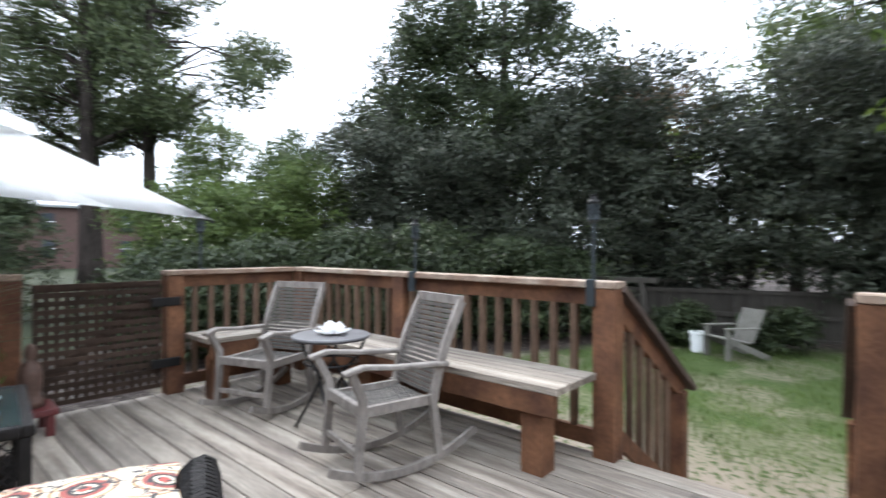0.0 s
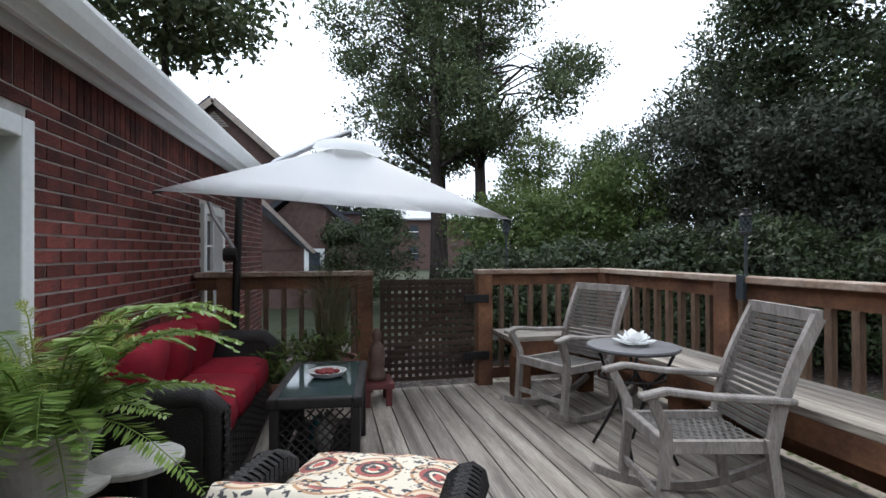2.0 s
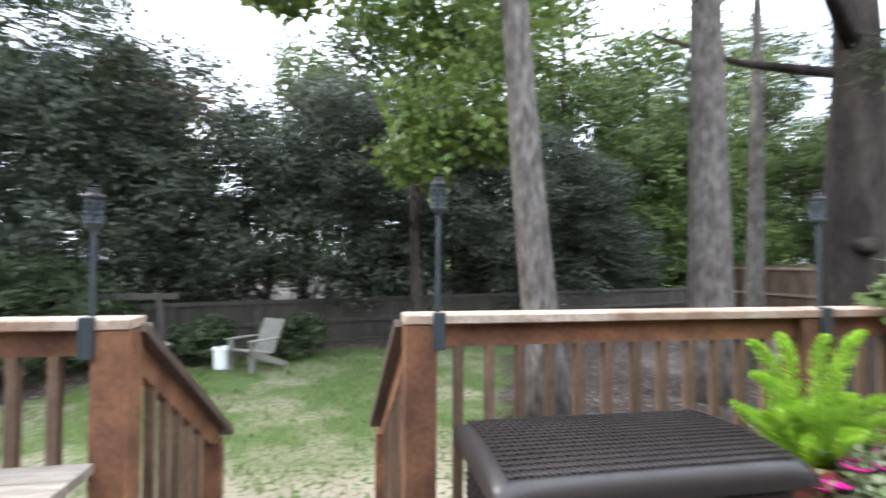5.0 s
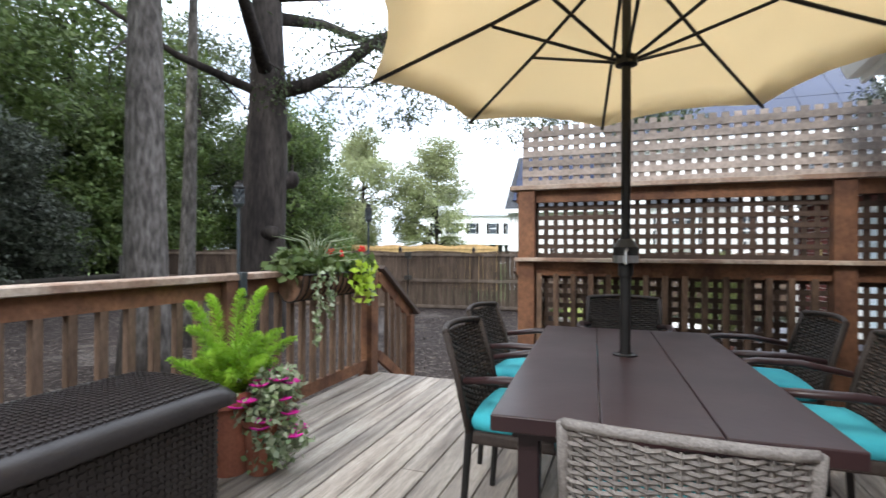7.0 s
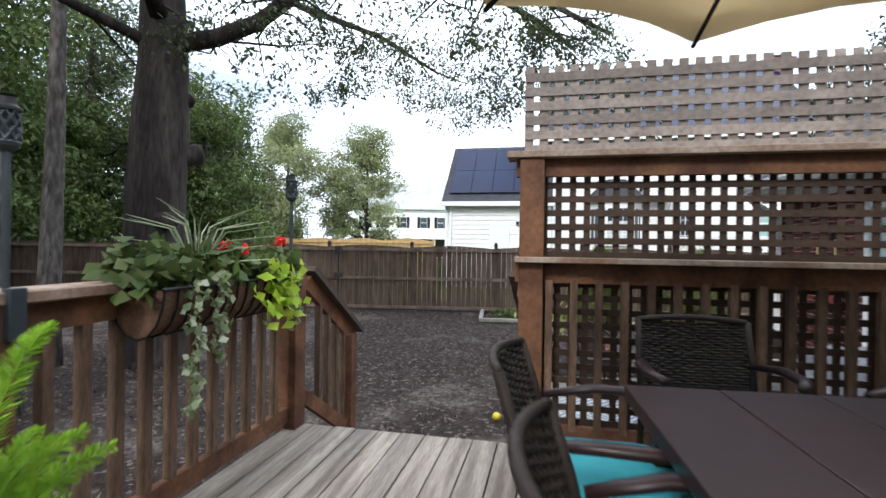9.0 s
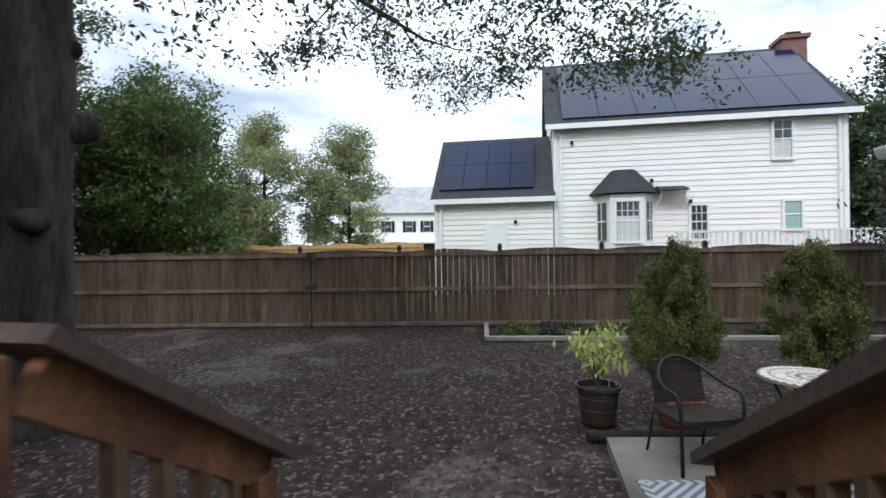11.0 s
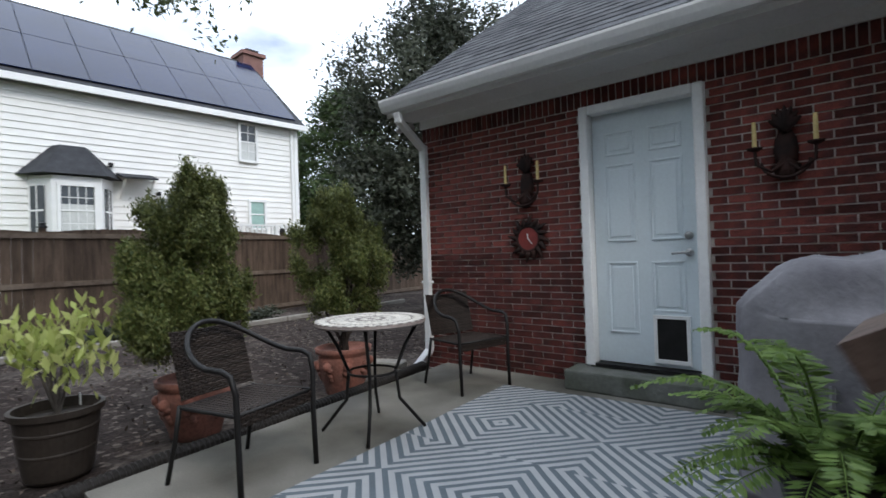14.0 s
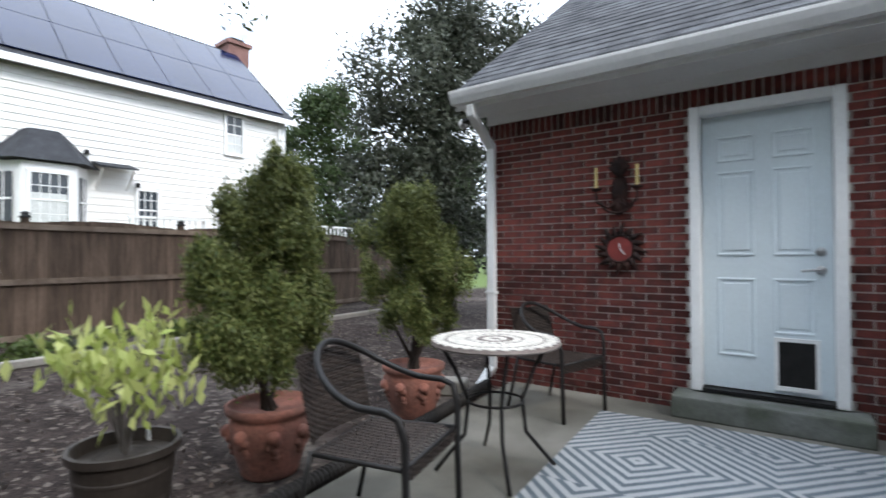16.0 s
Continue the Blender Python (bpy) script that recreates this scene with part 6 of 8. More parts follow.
for s in (-1, 1):
    arm = part("arm", soften(boxed((s * 0.30, -0.04, 0.29), (0.07, 0.52, 0.34)), 0.02), M_WICKER, ac)
    bm = bmesh.new()
    tube(bm, [(s * 0.30, -0.34, 0.475), (s * 0.30, 0.0, 0.475), (s * 0.30, 0.14, 0.465), (s * 0.30, 0.20, 0.41), (s * 0.30, 0.21, 0.26), (s * 0.30, 0.21, 0.05)], 0.05, 10)
    part("arm_roll", bm, M_WICKER, arm, smooth=True)
    bm = bmesh.new()
    for k in range(16):
        y = -0.22 + 0.40 * k / 15
        zc = 0.475 - max(0, (y - 0.11)) * 0.5
        tube(bm, [(s * 0.30 + 0.054 * math.cos(a), y + 0.02 * math.sin(a * 2), zc + 0.054 * math.sin(a)) for a in np.linspace(0, 2 * math.pi, 11)[:-1]], 0.008, 4, True)
    part("arm_binding", bm, M_WICKER, arm)
part("seat_cushion", cushion((0, 0.06, 0.375), (0.53, 0.66, 0.17), None, 0.3), M_PRINT, ac, "medallion-print seat cushion", smooth=True)
part("back", soften(boxed((0, -0.33, 0.28), (0.60, 0.07, 0.40)), 0.02), M_WICKER, ac)
part("back_cushion", cushion((0, 0, 0), (0.54, 0.26, 0.14), pose(0, -0.26, 0.47, 75, 0, 0), 0.6), M_PRINT, ac, "medallion-print back cushion", smooth=True)


# footstool with the same print, beside the armchair
fs = thing("footstool", "wicker footstool with a medallion-print cushion", "footstool", pose(-2.25, 0.46, 0, 0, 0, 68))
part("base", soften(boxed((0, 0, 0.17), (0.40, 0.36, 0.30)), 0.02), M_WICKER, fs)
part("cushion", cushion((0, 0, 0.375), (0.42, 0.38, 0.12), None, 0.3), M_PRINT, fs, "medallion-print cushion", smooth=True)
# pale round side table by the sofa's end
sd = thing("side_table", "small round pale grey side table by the sofa", "table", pose(-2.66, 0.39, 0))
bm = bmesh.new()
lathe(bm, [(0.0, 0.435), (0.135, 0.435), (0.142, 0.44), (0.142, 0.455), (0.135, 0.46), (0.0, 0.46)], 36)
part("tabletop", bm, M_POTGREY, sd)
bm = bmesh.new()
lathe(bm, [(0.12, 0), (0.12, 0.02), (0.03, 0.05), (0.03, 0.436)], 20)
part("pedestal", bm, M_BLACK, sd)


# ---- plants ----
def frond_mesh(name, fronds, material, rng, leaflet=0.05, width=0.014, step=0.014, curl=0.3, fluffy=False):
    """Fern fronds: each a curved stem (start, mid, tip) with rows of leaflets."""
    cs, ax = [], []
    for s, c, e in fronds:
        s, c, e = (np.array(v, float) for v in (s, c, e))
        L = np.linalg.norm(c - s) + np.linalg.norm(e - c)
        n = int(L / step)
        for i in range(n):
            t = i / n
            p = (1 - t) ** 2 * s + 2 * t * (1 - t) * c + t * t * e
            d = 2 * (1 - t) * (c - s) + 2 * t * (e - c)
            d /= np.linalg.norm(d) + 1e-9
            side = np.cross(d, [0, 0, 1.0])
            side /= np.linalg.norm(side) + 1e-9
            ln = leaflet * (0.35 + 0.9 * math.sin(math.pi * min(1, 0.12 + 0.88 * t)) ** 0.8)
            if fluffy:
                for q in range(5):
                    a = rng.random() * 6.28
                    u = math.cos(a) * side + math.sin(a) * np.cross(side, d)
                    v = u + d * 0.6
                    v /= np.linalg.norm(v)
                    cs.append(p)
                    ax.append(v * ln)
            else:
                for q in (-1, 1):
                    v = q * side + d * 0.35 + np.array([0, 0, -curl * 0.4]) + rng.normal(size=3) * 0.08
                    v /= np.linalg.norm(v)
                    cs.append(p)
                    ax.append(v * ln)
    cs, ax = np.array(cs), np.array(ax)
    n = len(cs)
    up = np.tile([[0, 0, 1.0]], (n, 1)) + rng.normal(size=(n, 3)) * 0.35
    sd = np.cross(ax, up)
    sd = sd / (np.linalg.norm(sd, axis=1)[:, None] + 1e-9) * width / 2
    v = np.empty((n, 4, 3))
    v[:, 0], v[:, 1], v[:, 2], v[:, 3] = cs, cs + ax * 0.5 + sd, cs + ax, cs + ax * 0.5 - sd
    me = bpy.data.meshes.new(name)
    me.from_pydata(v.reshape(-1, 3).tolist(), [], np.arange(n * 4).reshape(-1, 4).tolist())
    me.materials.append(material)
    return me


def fern(name, label, m, n, reach, rise, droop, leaf, seed, leaflet=0.05, fluffy=False, pot=None, pot_r=0.16, pot_h=0.2, width=0.014, bias=None, step=0.014, potmat=None):
    rng = np.random.default_rng(seed)
    fr = thing(name, label, "plant", m)
    bm = bmesh.new()
    pr = [(pot_r * 0.7, 0), (pot_r * 0.95, pot_h * 0.8), (pot_r * 1.08, pot_h * 0.82), (pot_r * 1.08, pot_h), (pot_r * 0.93, pot_h), (pot_r * 0.9, pot_h * 0.88), (0, pot_h * 0.88)]
    lathe(bm, pr, 28)
    part("pot", bm, potmat or M_TERRA, fr)
    fronds = []
    for k in range(n):
        a = 2 * math.pi * (k * 0.618 % 1.0)
        r = reach * rng.uniform(0.55, 1.1)
        h = rise * (0.45 + 1.25 * rng.random() ** 2)
        d = np.array([math.cos(a), math.sin(a), 0])
        if bias is not None:
            d = d + np.array(bias)
        s = np.array([0, 0, pot_h * 0.9]) + d * 0.05
        fronds.append((s, s + d * r * 0.35 + [0, 0, h], s + d * r + [0, 0, h - droop * rng.uniform(0.5, 1.3) * r]))
    o = new("fronds", frond_mesh("fronds", fronds, leaf, rng, leaflet, width, step, fluffy=fluffy))
    o.parent = fr
    bm = bmesh.new()
    for s, c, e in fronds:
        tube(bm, [Vector((1 - t) ** 2 * np.array(s) + 2 * t * (1 - t) * np.array(c) + t * t * np.array(e)) for t in np.linspace(0, 1, 7)], [0.004, 0.0036, 0.003, 0.0026, 0.002, 0.0015, 0.001], 4)
    part("stem", bm, leaf, fr)
    return fr


fern("fern", "lush green sword fern in a pale pot on a stand", pose(-2.46, 0.22, 0.46), 46, 0.45, 0.31, 0.52, L_FERN, 61, 0.060, potmat=M_POTGREY, pot_r=0.13, pot_h=0.18, width=0.0125, step=0.0125)
st = thing("plant_stand", "pale round plant stand under the fern", "stand", pose(-2.50, 0.20, 0.04))
bm = bmesh.new()
lathe(bm, [(0.14, -0.04), (0.15, 0.02), (0.06, 0.06), (0.05, 0.34), (0.12, 0.41), (0.17, 0.405), (0.17, 0.42)], 24)
part("pedestal", bm, M_POTGREY, st, smooth=True)
fern("asparagus_fern", "feathery yellow-green fern beside the sofa", pose(-2.70, 0.10, 0.44), 30, 0.26, 0.26, 0.2, L_YELLOW, 62, 0.03, True, potmat=M_POTGREY, pot_r=0.11, pot_h=0.17, width=0.005)
st = thing("plant_stand", "low dark plant stand beside the sofa", "stand", pose(-2.70, 0.10, 0))
bm = bmesh.new()
lathe(bm, [(0.13, 0), (0.13, 0.03), (0.09, 0.05), (0.09, 0.40), (0.13, 0.42), (0.13, 0.44)], 20)
part("pedestal", bm, M_BLACK, st)
fern("foxtail_fern", "bright lime foxtail fern in a terracotta pot", pose(0.87, 3.12, 0.0), 24, 0.25, 0.30, -0.25, L_FOX, 63, 0.042, True, pot_r=0.12, pot_h=0.42, width=0.007, step=0.005)


def leafy(name, label, m, blobs, leaf, size, clumps, per, r, seed, extra=None, cat="plant", droop=0.3):
    rng = np.random.default_rng(seed)
    pl = thing(name, label, cat, m)
    cs, ns = crown_points(rng, blobs, clumps, per, r, 0.2)
    o = new("foliage", leaves_mesh("foliage", cs, ns, size[0], size[1], leaf, rng, droop))
    o.parent = pl
    if extra:
        mt, n, s = extra
        for k in range(n):
            c, rr = blobs[k % len(blobs)]
            d = rng.normal(size=3)
            d /= np.linalg.norm(d)
            d[2] = abs(d[2])
            p = np.array(c) + d * np.array(rr) * 1.05
            bm = bmesh.new()
            for q in range(5):
                bmesh.ops.create_uvsphere(bm, u_segments=6, v_segments=4, radius=1, matrix=Matrix.Translation(p) @ Matrix.Rotation(q * 1.257, 4, "Z") @ pose(s * 0.5, 0, 0, 0, -20, 0) @ Matrix.Diagonal((s * 0.5, s * 0.36, s * 0.1, 1)))
            part("flower", bm, mt, pl, smooth=True)
    return pl


pet = leafy("petunia", "trailing petunia with magenta flowers in a terracotta pot", pose(0.93, 2.97, 0), [((0, 0, 0.34), (0.13, 0.13, 0.10)), ((0.02, -0.08, 0.18), (0.12, 0.09, 0.15)), ((0.04, -0.04, 0.44), (0.11, 0.09, 0.06))], L_SILVER, (0.045, 0.028), 40, 18, 0.035, 64, (L_MAG, 22, 0.055))
bm = bmesh.new()
lathe(bm, [(0.07, 0), (0.095, 0.24), (0.105, 0.25), (0.105, 0.28), (0.09, 0.28), (0.08, 0.25), (0, 0.25)], 24)
part("pot", bm, M_TERRA, pet)

# flower basket hung on the rail
fb = leafy("flower_basket", "rail basket with red geraniums, lime and silvery trailing leaves", pose(2.13, NORTH - 0.02, 0.95), [((x, -0.05, 0.06), (0.16, 0.12, 0.07)) for x in (-0.38, -0.18, 0.02, 0.22, 0.38)], L_MID, (0.07, 0.06), 30, 12, 0.05, 65)
M_COCO = mat("coco fibre liner", (0.13, 0.065, 0.035), 0.95, scale=20, bump=0.8, bump_scale=90)
bm = bmesh.new()
rr = []
for k in range(15):
    x = -0.5 + k / 14
    rr.append([bm.verts.new((x, -0.09 - 0.11 * math.cos(a), 0.01 - 0.18 * math.sin(a))) for a in np.linspace(0, math.pi, 9)])
for a, b in zip(rr, rr[1:]):
    for q in range(8):
        bm.faces.new((a[q], a[q + 1], b[q + 1], b[q]))
bm.faces.new(rr[0])
bm.faces.new(rr[-1][::-1])
part("liner", bm, M_COCO, fb, "brown coco fibre liner", smooth=True)
bm = bmesh.new()
for k in range(15):
    x = -0.5 + k / 14
    tube(bm, [(x, -0.09 - 0.117 * math.cos(a), 0.012 - 0.187 * math.sin(a)) for a in np.linspace(0, math.pi, 9)], 0.005, 5)
tube(bm, [(-0.51, -0.205, 0.012), (0.51, -0.205, 0.012)], 0.006, 5)
part("wire_frame", bm, M_BLACK, fb)
rng = np.random.default_rng(66)
for (x0, n, lf, dz, nm) in ((-0.38, 26, L_SILVER, 0.5, "trailing_vine"), (-0.24, 20, L_SILVER, 0.32, "trailing_vine"), (0.36, 16, L_SILVER, 0.3, "trailing_vine")):
    c = np.array([[x0 + 0.03 * math.sin(k * 0.7), -0.24, 0.03 - dz * k / n] for k in range(n)]).repeat(4, 0) + rng.normal(size=(n * 4, 3)) * 0.014
    o = new(nm, leaves_mesh(nm, c, np.tile([[0, -1.0, 0.3]], (n * 4, 1)), 0.04, 0.03, lf, rng, 0.5))
    o.parent = fb
c = np.array([0.22, -0.24, -0.06]) + rng.normal(size=(90, 3)) * np.array([0.08, 0.03, 0.065])
o = new("lime_leaf_spray", leaves_mesh("lime_leaf_spray", c, np.tile([[0, -1.0, 0.6]], (90, 1)), 0.075, 0.055, L_LIME, rng, 0.6))
o.parent = fb
for x, y, z in ((-0.05, -0.12, 0.17), (0.12, -0.1, 0.15), (0.45, -0.1, 0.19), (0.02, -0.05, 0.14)):
    bm = bmesh.new()
    for q in range(12):
        d = Vector(rng.normal(size=3)).normalized() * 0.022
        bmesh.ops.create_icosphere(bm, subdivisions=1, radius=0.013, matrix=Matrix.Translation(Vector((x, y, z)) + d))
    part("geranium_flower", bm, L_REDP, fb)
# spiky grass in the basket
bm = bmesh.new()
for k in range(38):
    a, r, h = rng.random() * 6.28, rng.uniform(0.1, 0.34), rng.uniform(0.12, 0.40)
    pts = [Vector((-0.15, -0.06, 0.04)), Vector((-0.15 + r * 0.35 * math.cos(a), -0.06 + r * 0.35 * math.sin(a), h * 0.75)), Vector((-0.15 + r * math.cos(a), -0.06 + r * math.sin(a), h * (1 - 0.4 * r)))]
    tube(bm, [pts[0], pts[0].lerp(pts[1], 0.6), pts[1], pts[1].lerp(pts[2], 0.5), pts[2]], [0.005, 0.005, 0.004, 0.003, 0.001], 4)
part("grass_blades", bm, L_SILVER, fb)


# storage box
sb = thing("storage_box", "dark brown woven-look plastic deck box", "storage box", pose(0.01, 3.10, 0))
bm = boxed((0, 0, 0.25), (1.0, 0.52, 0.50))
soften(bm, 0.025)
part("body", bm, M_RESIN, sb)
bm = bmesh.new()
bmesh.ops.create_grid(bm, x_segments=24, y_segments=12, size=0.5)
for v in bm.verts:
    v.co = Vector((v.co.x * 1.09, v.co.y * 0.62, 0.555 + 0.022 * (1 - (2 * v.co.y) ** 2) - 0.022 * max(0, abs(2 * v.co.y)) ** 10 - 0.022 * abs(2 * v.co.x) ** 14))
r = bmesh.ops.extrude_edge_only(bm, edges=[e for e in bm.edges if e.is_boundary])
for v in r["geom"]:
    if isinstance(v, bmesh.types.BMVert):
        v.co.z = 0.475
lid = part("lid", bm, M_RESIN, sb, smooth=True)
cs, ss = [], []
for j in range(17):
    for i in range(44):
        x, y = -0.49 + 0.98 * i / 43, -0.26 + 0.52 * j / 16
        cs.append((x, y, 0.557 + 0.022 * (1 - (y / 0.31) ** 2) - 0.022 * abs(y / 0.31) ** 10 + 0.001))
        ss.append((0.016 if (i + j) % 2 else 0.009, 0.014 if (i + j) % 2 else 0.022, 0.006))
o = new("lid_weave", boxes_mesh("lid_weave", cs, ss, M_RESIN))
o.parent = lid
cs, ss = [], []
for j in range(16):
    for i in range(34):
        cs.append((-0.47 + 0.94 * i / 33, -0.262, 0.05 + 0.39 * j / 15))
        ss.append((0.012 if (i + j) % 2 else 0.02, 0.008, 0.018 if (i + j) % 2 else 0.01))
    for i in range(18):
        for s in (-1, 1):
            cs.append((s * 0.502, -0.24 + 0.48 * i / 17, 0.05 + 0.39 * j / 15))
            ss.append((0.008, 0.012 if (i + j) % 2 else 0.02, 0.018 if (i + j) % 2 else 0.01))
o = new("side_weave", boxes_mesh("side_weave", cs, ss, M_RESIN))
o.parent = sb


# garden torches clamped to the rail
def torch(x, y, z_head, label="blue-grey metal garden torch clamped to the rail", side=-1):
    t = thing("garden_torch", label, "torch", pose(x, y, 0), "torches on the railing")
    part("clamp", boxed((0, side * 0.085, 0.92), (0.05, 0.03, 0.15), None, 0.004), M_TORCH, t)
    bm = bmesh.new()
    rod(bm, (0, side * 0.05, 0.90), (0, side * 0.05, z_head - 0.05), 0.010)
    part("pole", bm, M_TORCH, t)
    hz = z_head - 0.06
    bm = bmesh.new()
    lathe(bm, [(0.015, hz - 0.015), (0.03, hz), (0.033, hz + 0.01), (0.031, hz + 0.012), (0.03, hz + 0.016)], 16, Matrix.Translation((0, side * 0.05, 0)))
    part("cup", bm, M_TORCH, t)
    bm = bmesh.new()
    for k in range(8):
        for s in (-1, 1):
            tube(bm, [(0.03 * math.cos(k * 0.785 + s * q * 0.4), side * 0.05 + 0.03 * math.sin(k * 0.785 + s * q * 0.4), hz + 0.015 + 0.022 * q) for q in range(5)], 0.004, 4)
    rod(bm, (0, side * 0.05, hz + 0.01), (0, side * 0.05, hz + 0.09), 0.02)
    part("cage", bm, M_TORCH, t)
    bm = bmesh.new()
    lathe(bm, [(0.036, hz + 0.1), (0.036, hz + 0.108), (0.022, hz + 0.12), (0.019, hz + 0.14), (0.026, hz + 0.145), (0.0, hz + 0.15)], 16, Matrix.Translation((0, side * 0.05, 0)))
    part("snuffer", bm, M_BLACK, t)


for x, z in ((-3.3, 1.30), (-1.88, 1.385), (-0.60, 1.47), (1.24, 1.46), (2.84, 1.46)):
    torch(x, NORTH + 0.01, z)
torch(WEST - 0.02, 2.5, 1.36, "blue-grey metal garden torch beside the gate", 0.6)


# ---- dining set ----
dt = thing("dining_table", "dark brown plank-topped outdoor dining table", "table", pose(0.985, 1.195, 0, 0, 0, 3.5))
for k, y in enumerate((-0.279, 0.0, 0.279)):
    part("top_plank", boxed((0, y, 0.678), (1.645, 0.2765, 0.044), None, 0.004), M_TABLE, dt)
for y in (-0.418, 0.418):
    part("apron", boxed((0, y * 0.86, 0.645), (1.5, 0.022, 0.05)), M_TABLE, dt)
for x in (-0.83, 0.83):
    part("apron", boxed((x * 0.9, 0, 0.645), (0.022, 0.69, 0.05)), M_TABLE, dt)
    for y in (-0.37, 0.37):
        part("leg", boxed((x * 0.87, y * 0.88, 0.335), (0.06, 0.06, 0.67), None, 0.006), M_TABLE, dt)
part("pole_ring", (lambda q: (lathe(q, [(0.026, 0.7), (0.05, 0.7), (0.05, 0.706), (0.03, 0.71), (0.026, 0.70)], 20, Matrix.Translation((0.087, 0.03, 0))), q)[1])(bmesh.new()), M_BLACK, dt)


def dining_chair(m, label, material):
    """A wicker armchair; it faces its own +y."""
    ch = thing("dining_chair", label, "chair", m, "chairs round the dining table")
    for s in (-1, 1):
        for y, z1 in ((-0.2, 0.44), (0.2, 0.64)):
            part("leg", (lambda q: (tube(q, [(s * 0.24, y * 1.15, 0), (s * 0.235, y, z1)], [0.014, 0.016], 8), q)[1])(bmesh.new()), M_BLACK, ch)
        bm = bmesh.new()
        tube(bm, [(s * 0.24, -0.22, 0.62), (s * 0.265, -0.05, 0.645), (s * 0.265, 0.12, 0.645), (s * 0.24, 0.21, 0.635)], [0.014, 0.017, 0.017, 0.014], 8)
        for v in bm.verts:
            v.co.x = s * 0.255 + (v.co.x - s * 0.255) * 1.6
        part("armrest", bm, M_TABLE, ch, "dark wooden armrest", smooth=True)
    part("seat", soften(boxed((0, 0, 0.40), (0.47, 0.44, 0.05)), 0.012), material, ch)
    curve = lambda a, b: -0.05 * (1 - (2 * a - 1) ** 2)
    part("backrest", weave((0.235, -0.20, 0.42), (-0.47, 0, 0), (0, -0.10, 0.38), 15, 30, 0.006, curve), material, ch)
    bm = bmesh.new()
    tube(bm, [Vector((0.235 - 0.47 * a, -0.30, 0.80)) + Vector((0, -0.05 * (1 - (2 * a - 1) ** 2), 0.012 * math.sin(math.pi * a))) for a in np.linspace(0, 1, 12)], 0.014, 8)
    part("top_rail", bm, material, ch, smooth=True)
    for s in (-1, 1):
        part("back_post", (lambda q: (tube(q, [(s * 0.238, -0.20, 0.42), (s * 0.24, -0.25, 0.64), (s * 0.236, -0.30, 0.802)], 0.015, 8), q)[1])(bmesh.new()), material, ch, smooth=True)
    part("cushion", cushion((0, 0.01, 0.455), (0.46, 0.44, 0.09), None, 0.4), M_TURQ, ch, "turquoise tie-on cushion", smooth=True)
    return ch


dining_chair(pose(0.29, 1.11, -0.0, 0, 0, -92) @ Matrix.Diagonal((1, 1, 0.935, 1)), "grey-brown wicker dining chair with a turquoise cushion", M_GREYWICKER)
dining_chair(pose(0.96, 1.60, 0, 0, 0, 180), "dark brown wicker dining chair with a turquoise cushion", M_BROWNWICKER)
dining_chair(pose(1.64, 1.71, 0, 0, 0, 176), "dark brown wicker dining chair with a turquoise cushion", M_BROWNWICKER)
dining_chair(pose(1.18, 0.55, 0, 0, 0, 2), "dark brown wicker dining chair with a turquoise cushion", M_BROWNWICKER)
dining_chair(pose(1.88, 0.59, 0, 0, 0, 4), "dark brown wicker dining chair with a turquoise cushion", M_BROWNWICKER)
dining_chair(pose(2.31, 1.24, 0, 0, 0, 92), "dark brown wicker dining chair at the table's far end", M_BROWNWICKER)


# tan market umbrella
um = thing("market_umbrella", "open tan market umbrella with dark ribs and pole", "umbrella", pose(1.06, 1.23, 0, 0, 0, 7.5))
UR, UZ, UA = 1.12, 1.922, 2.40
bm = bmesh.new()
apex = bm.verts.new((0, 0, UA))
rows = []
for j in range(1, 7):
    f = j / 6
    row = []
    for k in range(8 * 4):
        a = math.radians(45 * k / 4)
        q = (k % 4) / 4
        flat = math.cos(math.pi / 8) / math.cos(math.radians(45 * q) - math.pi / 8)
        sag = -0.028 * 4 * q * (1 - q) * f
        row.append(bm.verts.new((UR * f * flat * (1 - 0.045 * 4 * q * (1 - q)) * math.cos(a), UR * f * flat * (1 - 0.045 * 4 * q * (1 - q)) * math.sin(a), UA + (UZ - UA) * f ** 0.93 - sag)))
    rows.append(row)
for k in range(32):
    bm.faces.new((apex, rows[0][k], rows[0][(k + 1) % 32]))
for a, b in zip(rows, rows[1:]):
    for k in range(32):
        bm.faces.new((a[k], b[k], b[(k + 1) % 32], a[(k + 1) % 32]))
bmesh.ops.solidify(bm, geom=bm.faces[:], thickness=0.004)
part("canopy", bm, M_CANVAS, um, "tan canvas canopy", smooth=True)
bm = bmesh.new()
rod(bm, (0, 0, 0.05), (0, 0, 1.16), 0.022, seg=14)
rod(bm, (0, 0, 1.16), (0, 0, UA - 0.02), 0.019, seg=14)
part("pole", bm, M_BLACK, um)
bm = bmesh.new()
lathe(bm, [(0.03, 1.03), (0.03, 1.09), (0.046, 1.11), (0.05, 1.15), (0.03, 1.18), (0.022, 1.185)], 16)
col = part("crank_housing", bm, M_BLACK, um)
bm = bmesh.new()
rod(bm, (0, 0, 1.085), (0, 0, 1.115), 0.0505, seg=16)
part("band", bm, M_STEEL, col, "pale metal band")
bm = bmesh.new()
tube(bm, [(-0.045, 0, 1.14), (-0.085, 0.01, 1.13), (-0.09, 0.01, 1.08)], 0.007, 6)
part("crank_handle", bm, M_STEEL, col)
bm = bmesh.new()
lathe(bm, [(0.02, 1.90), (0.045, 1.905), (0.045, 1.94), (0.02, 1.945)], 16)
part("runner", bm, M_BLACK, um)
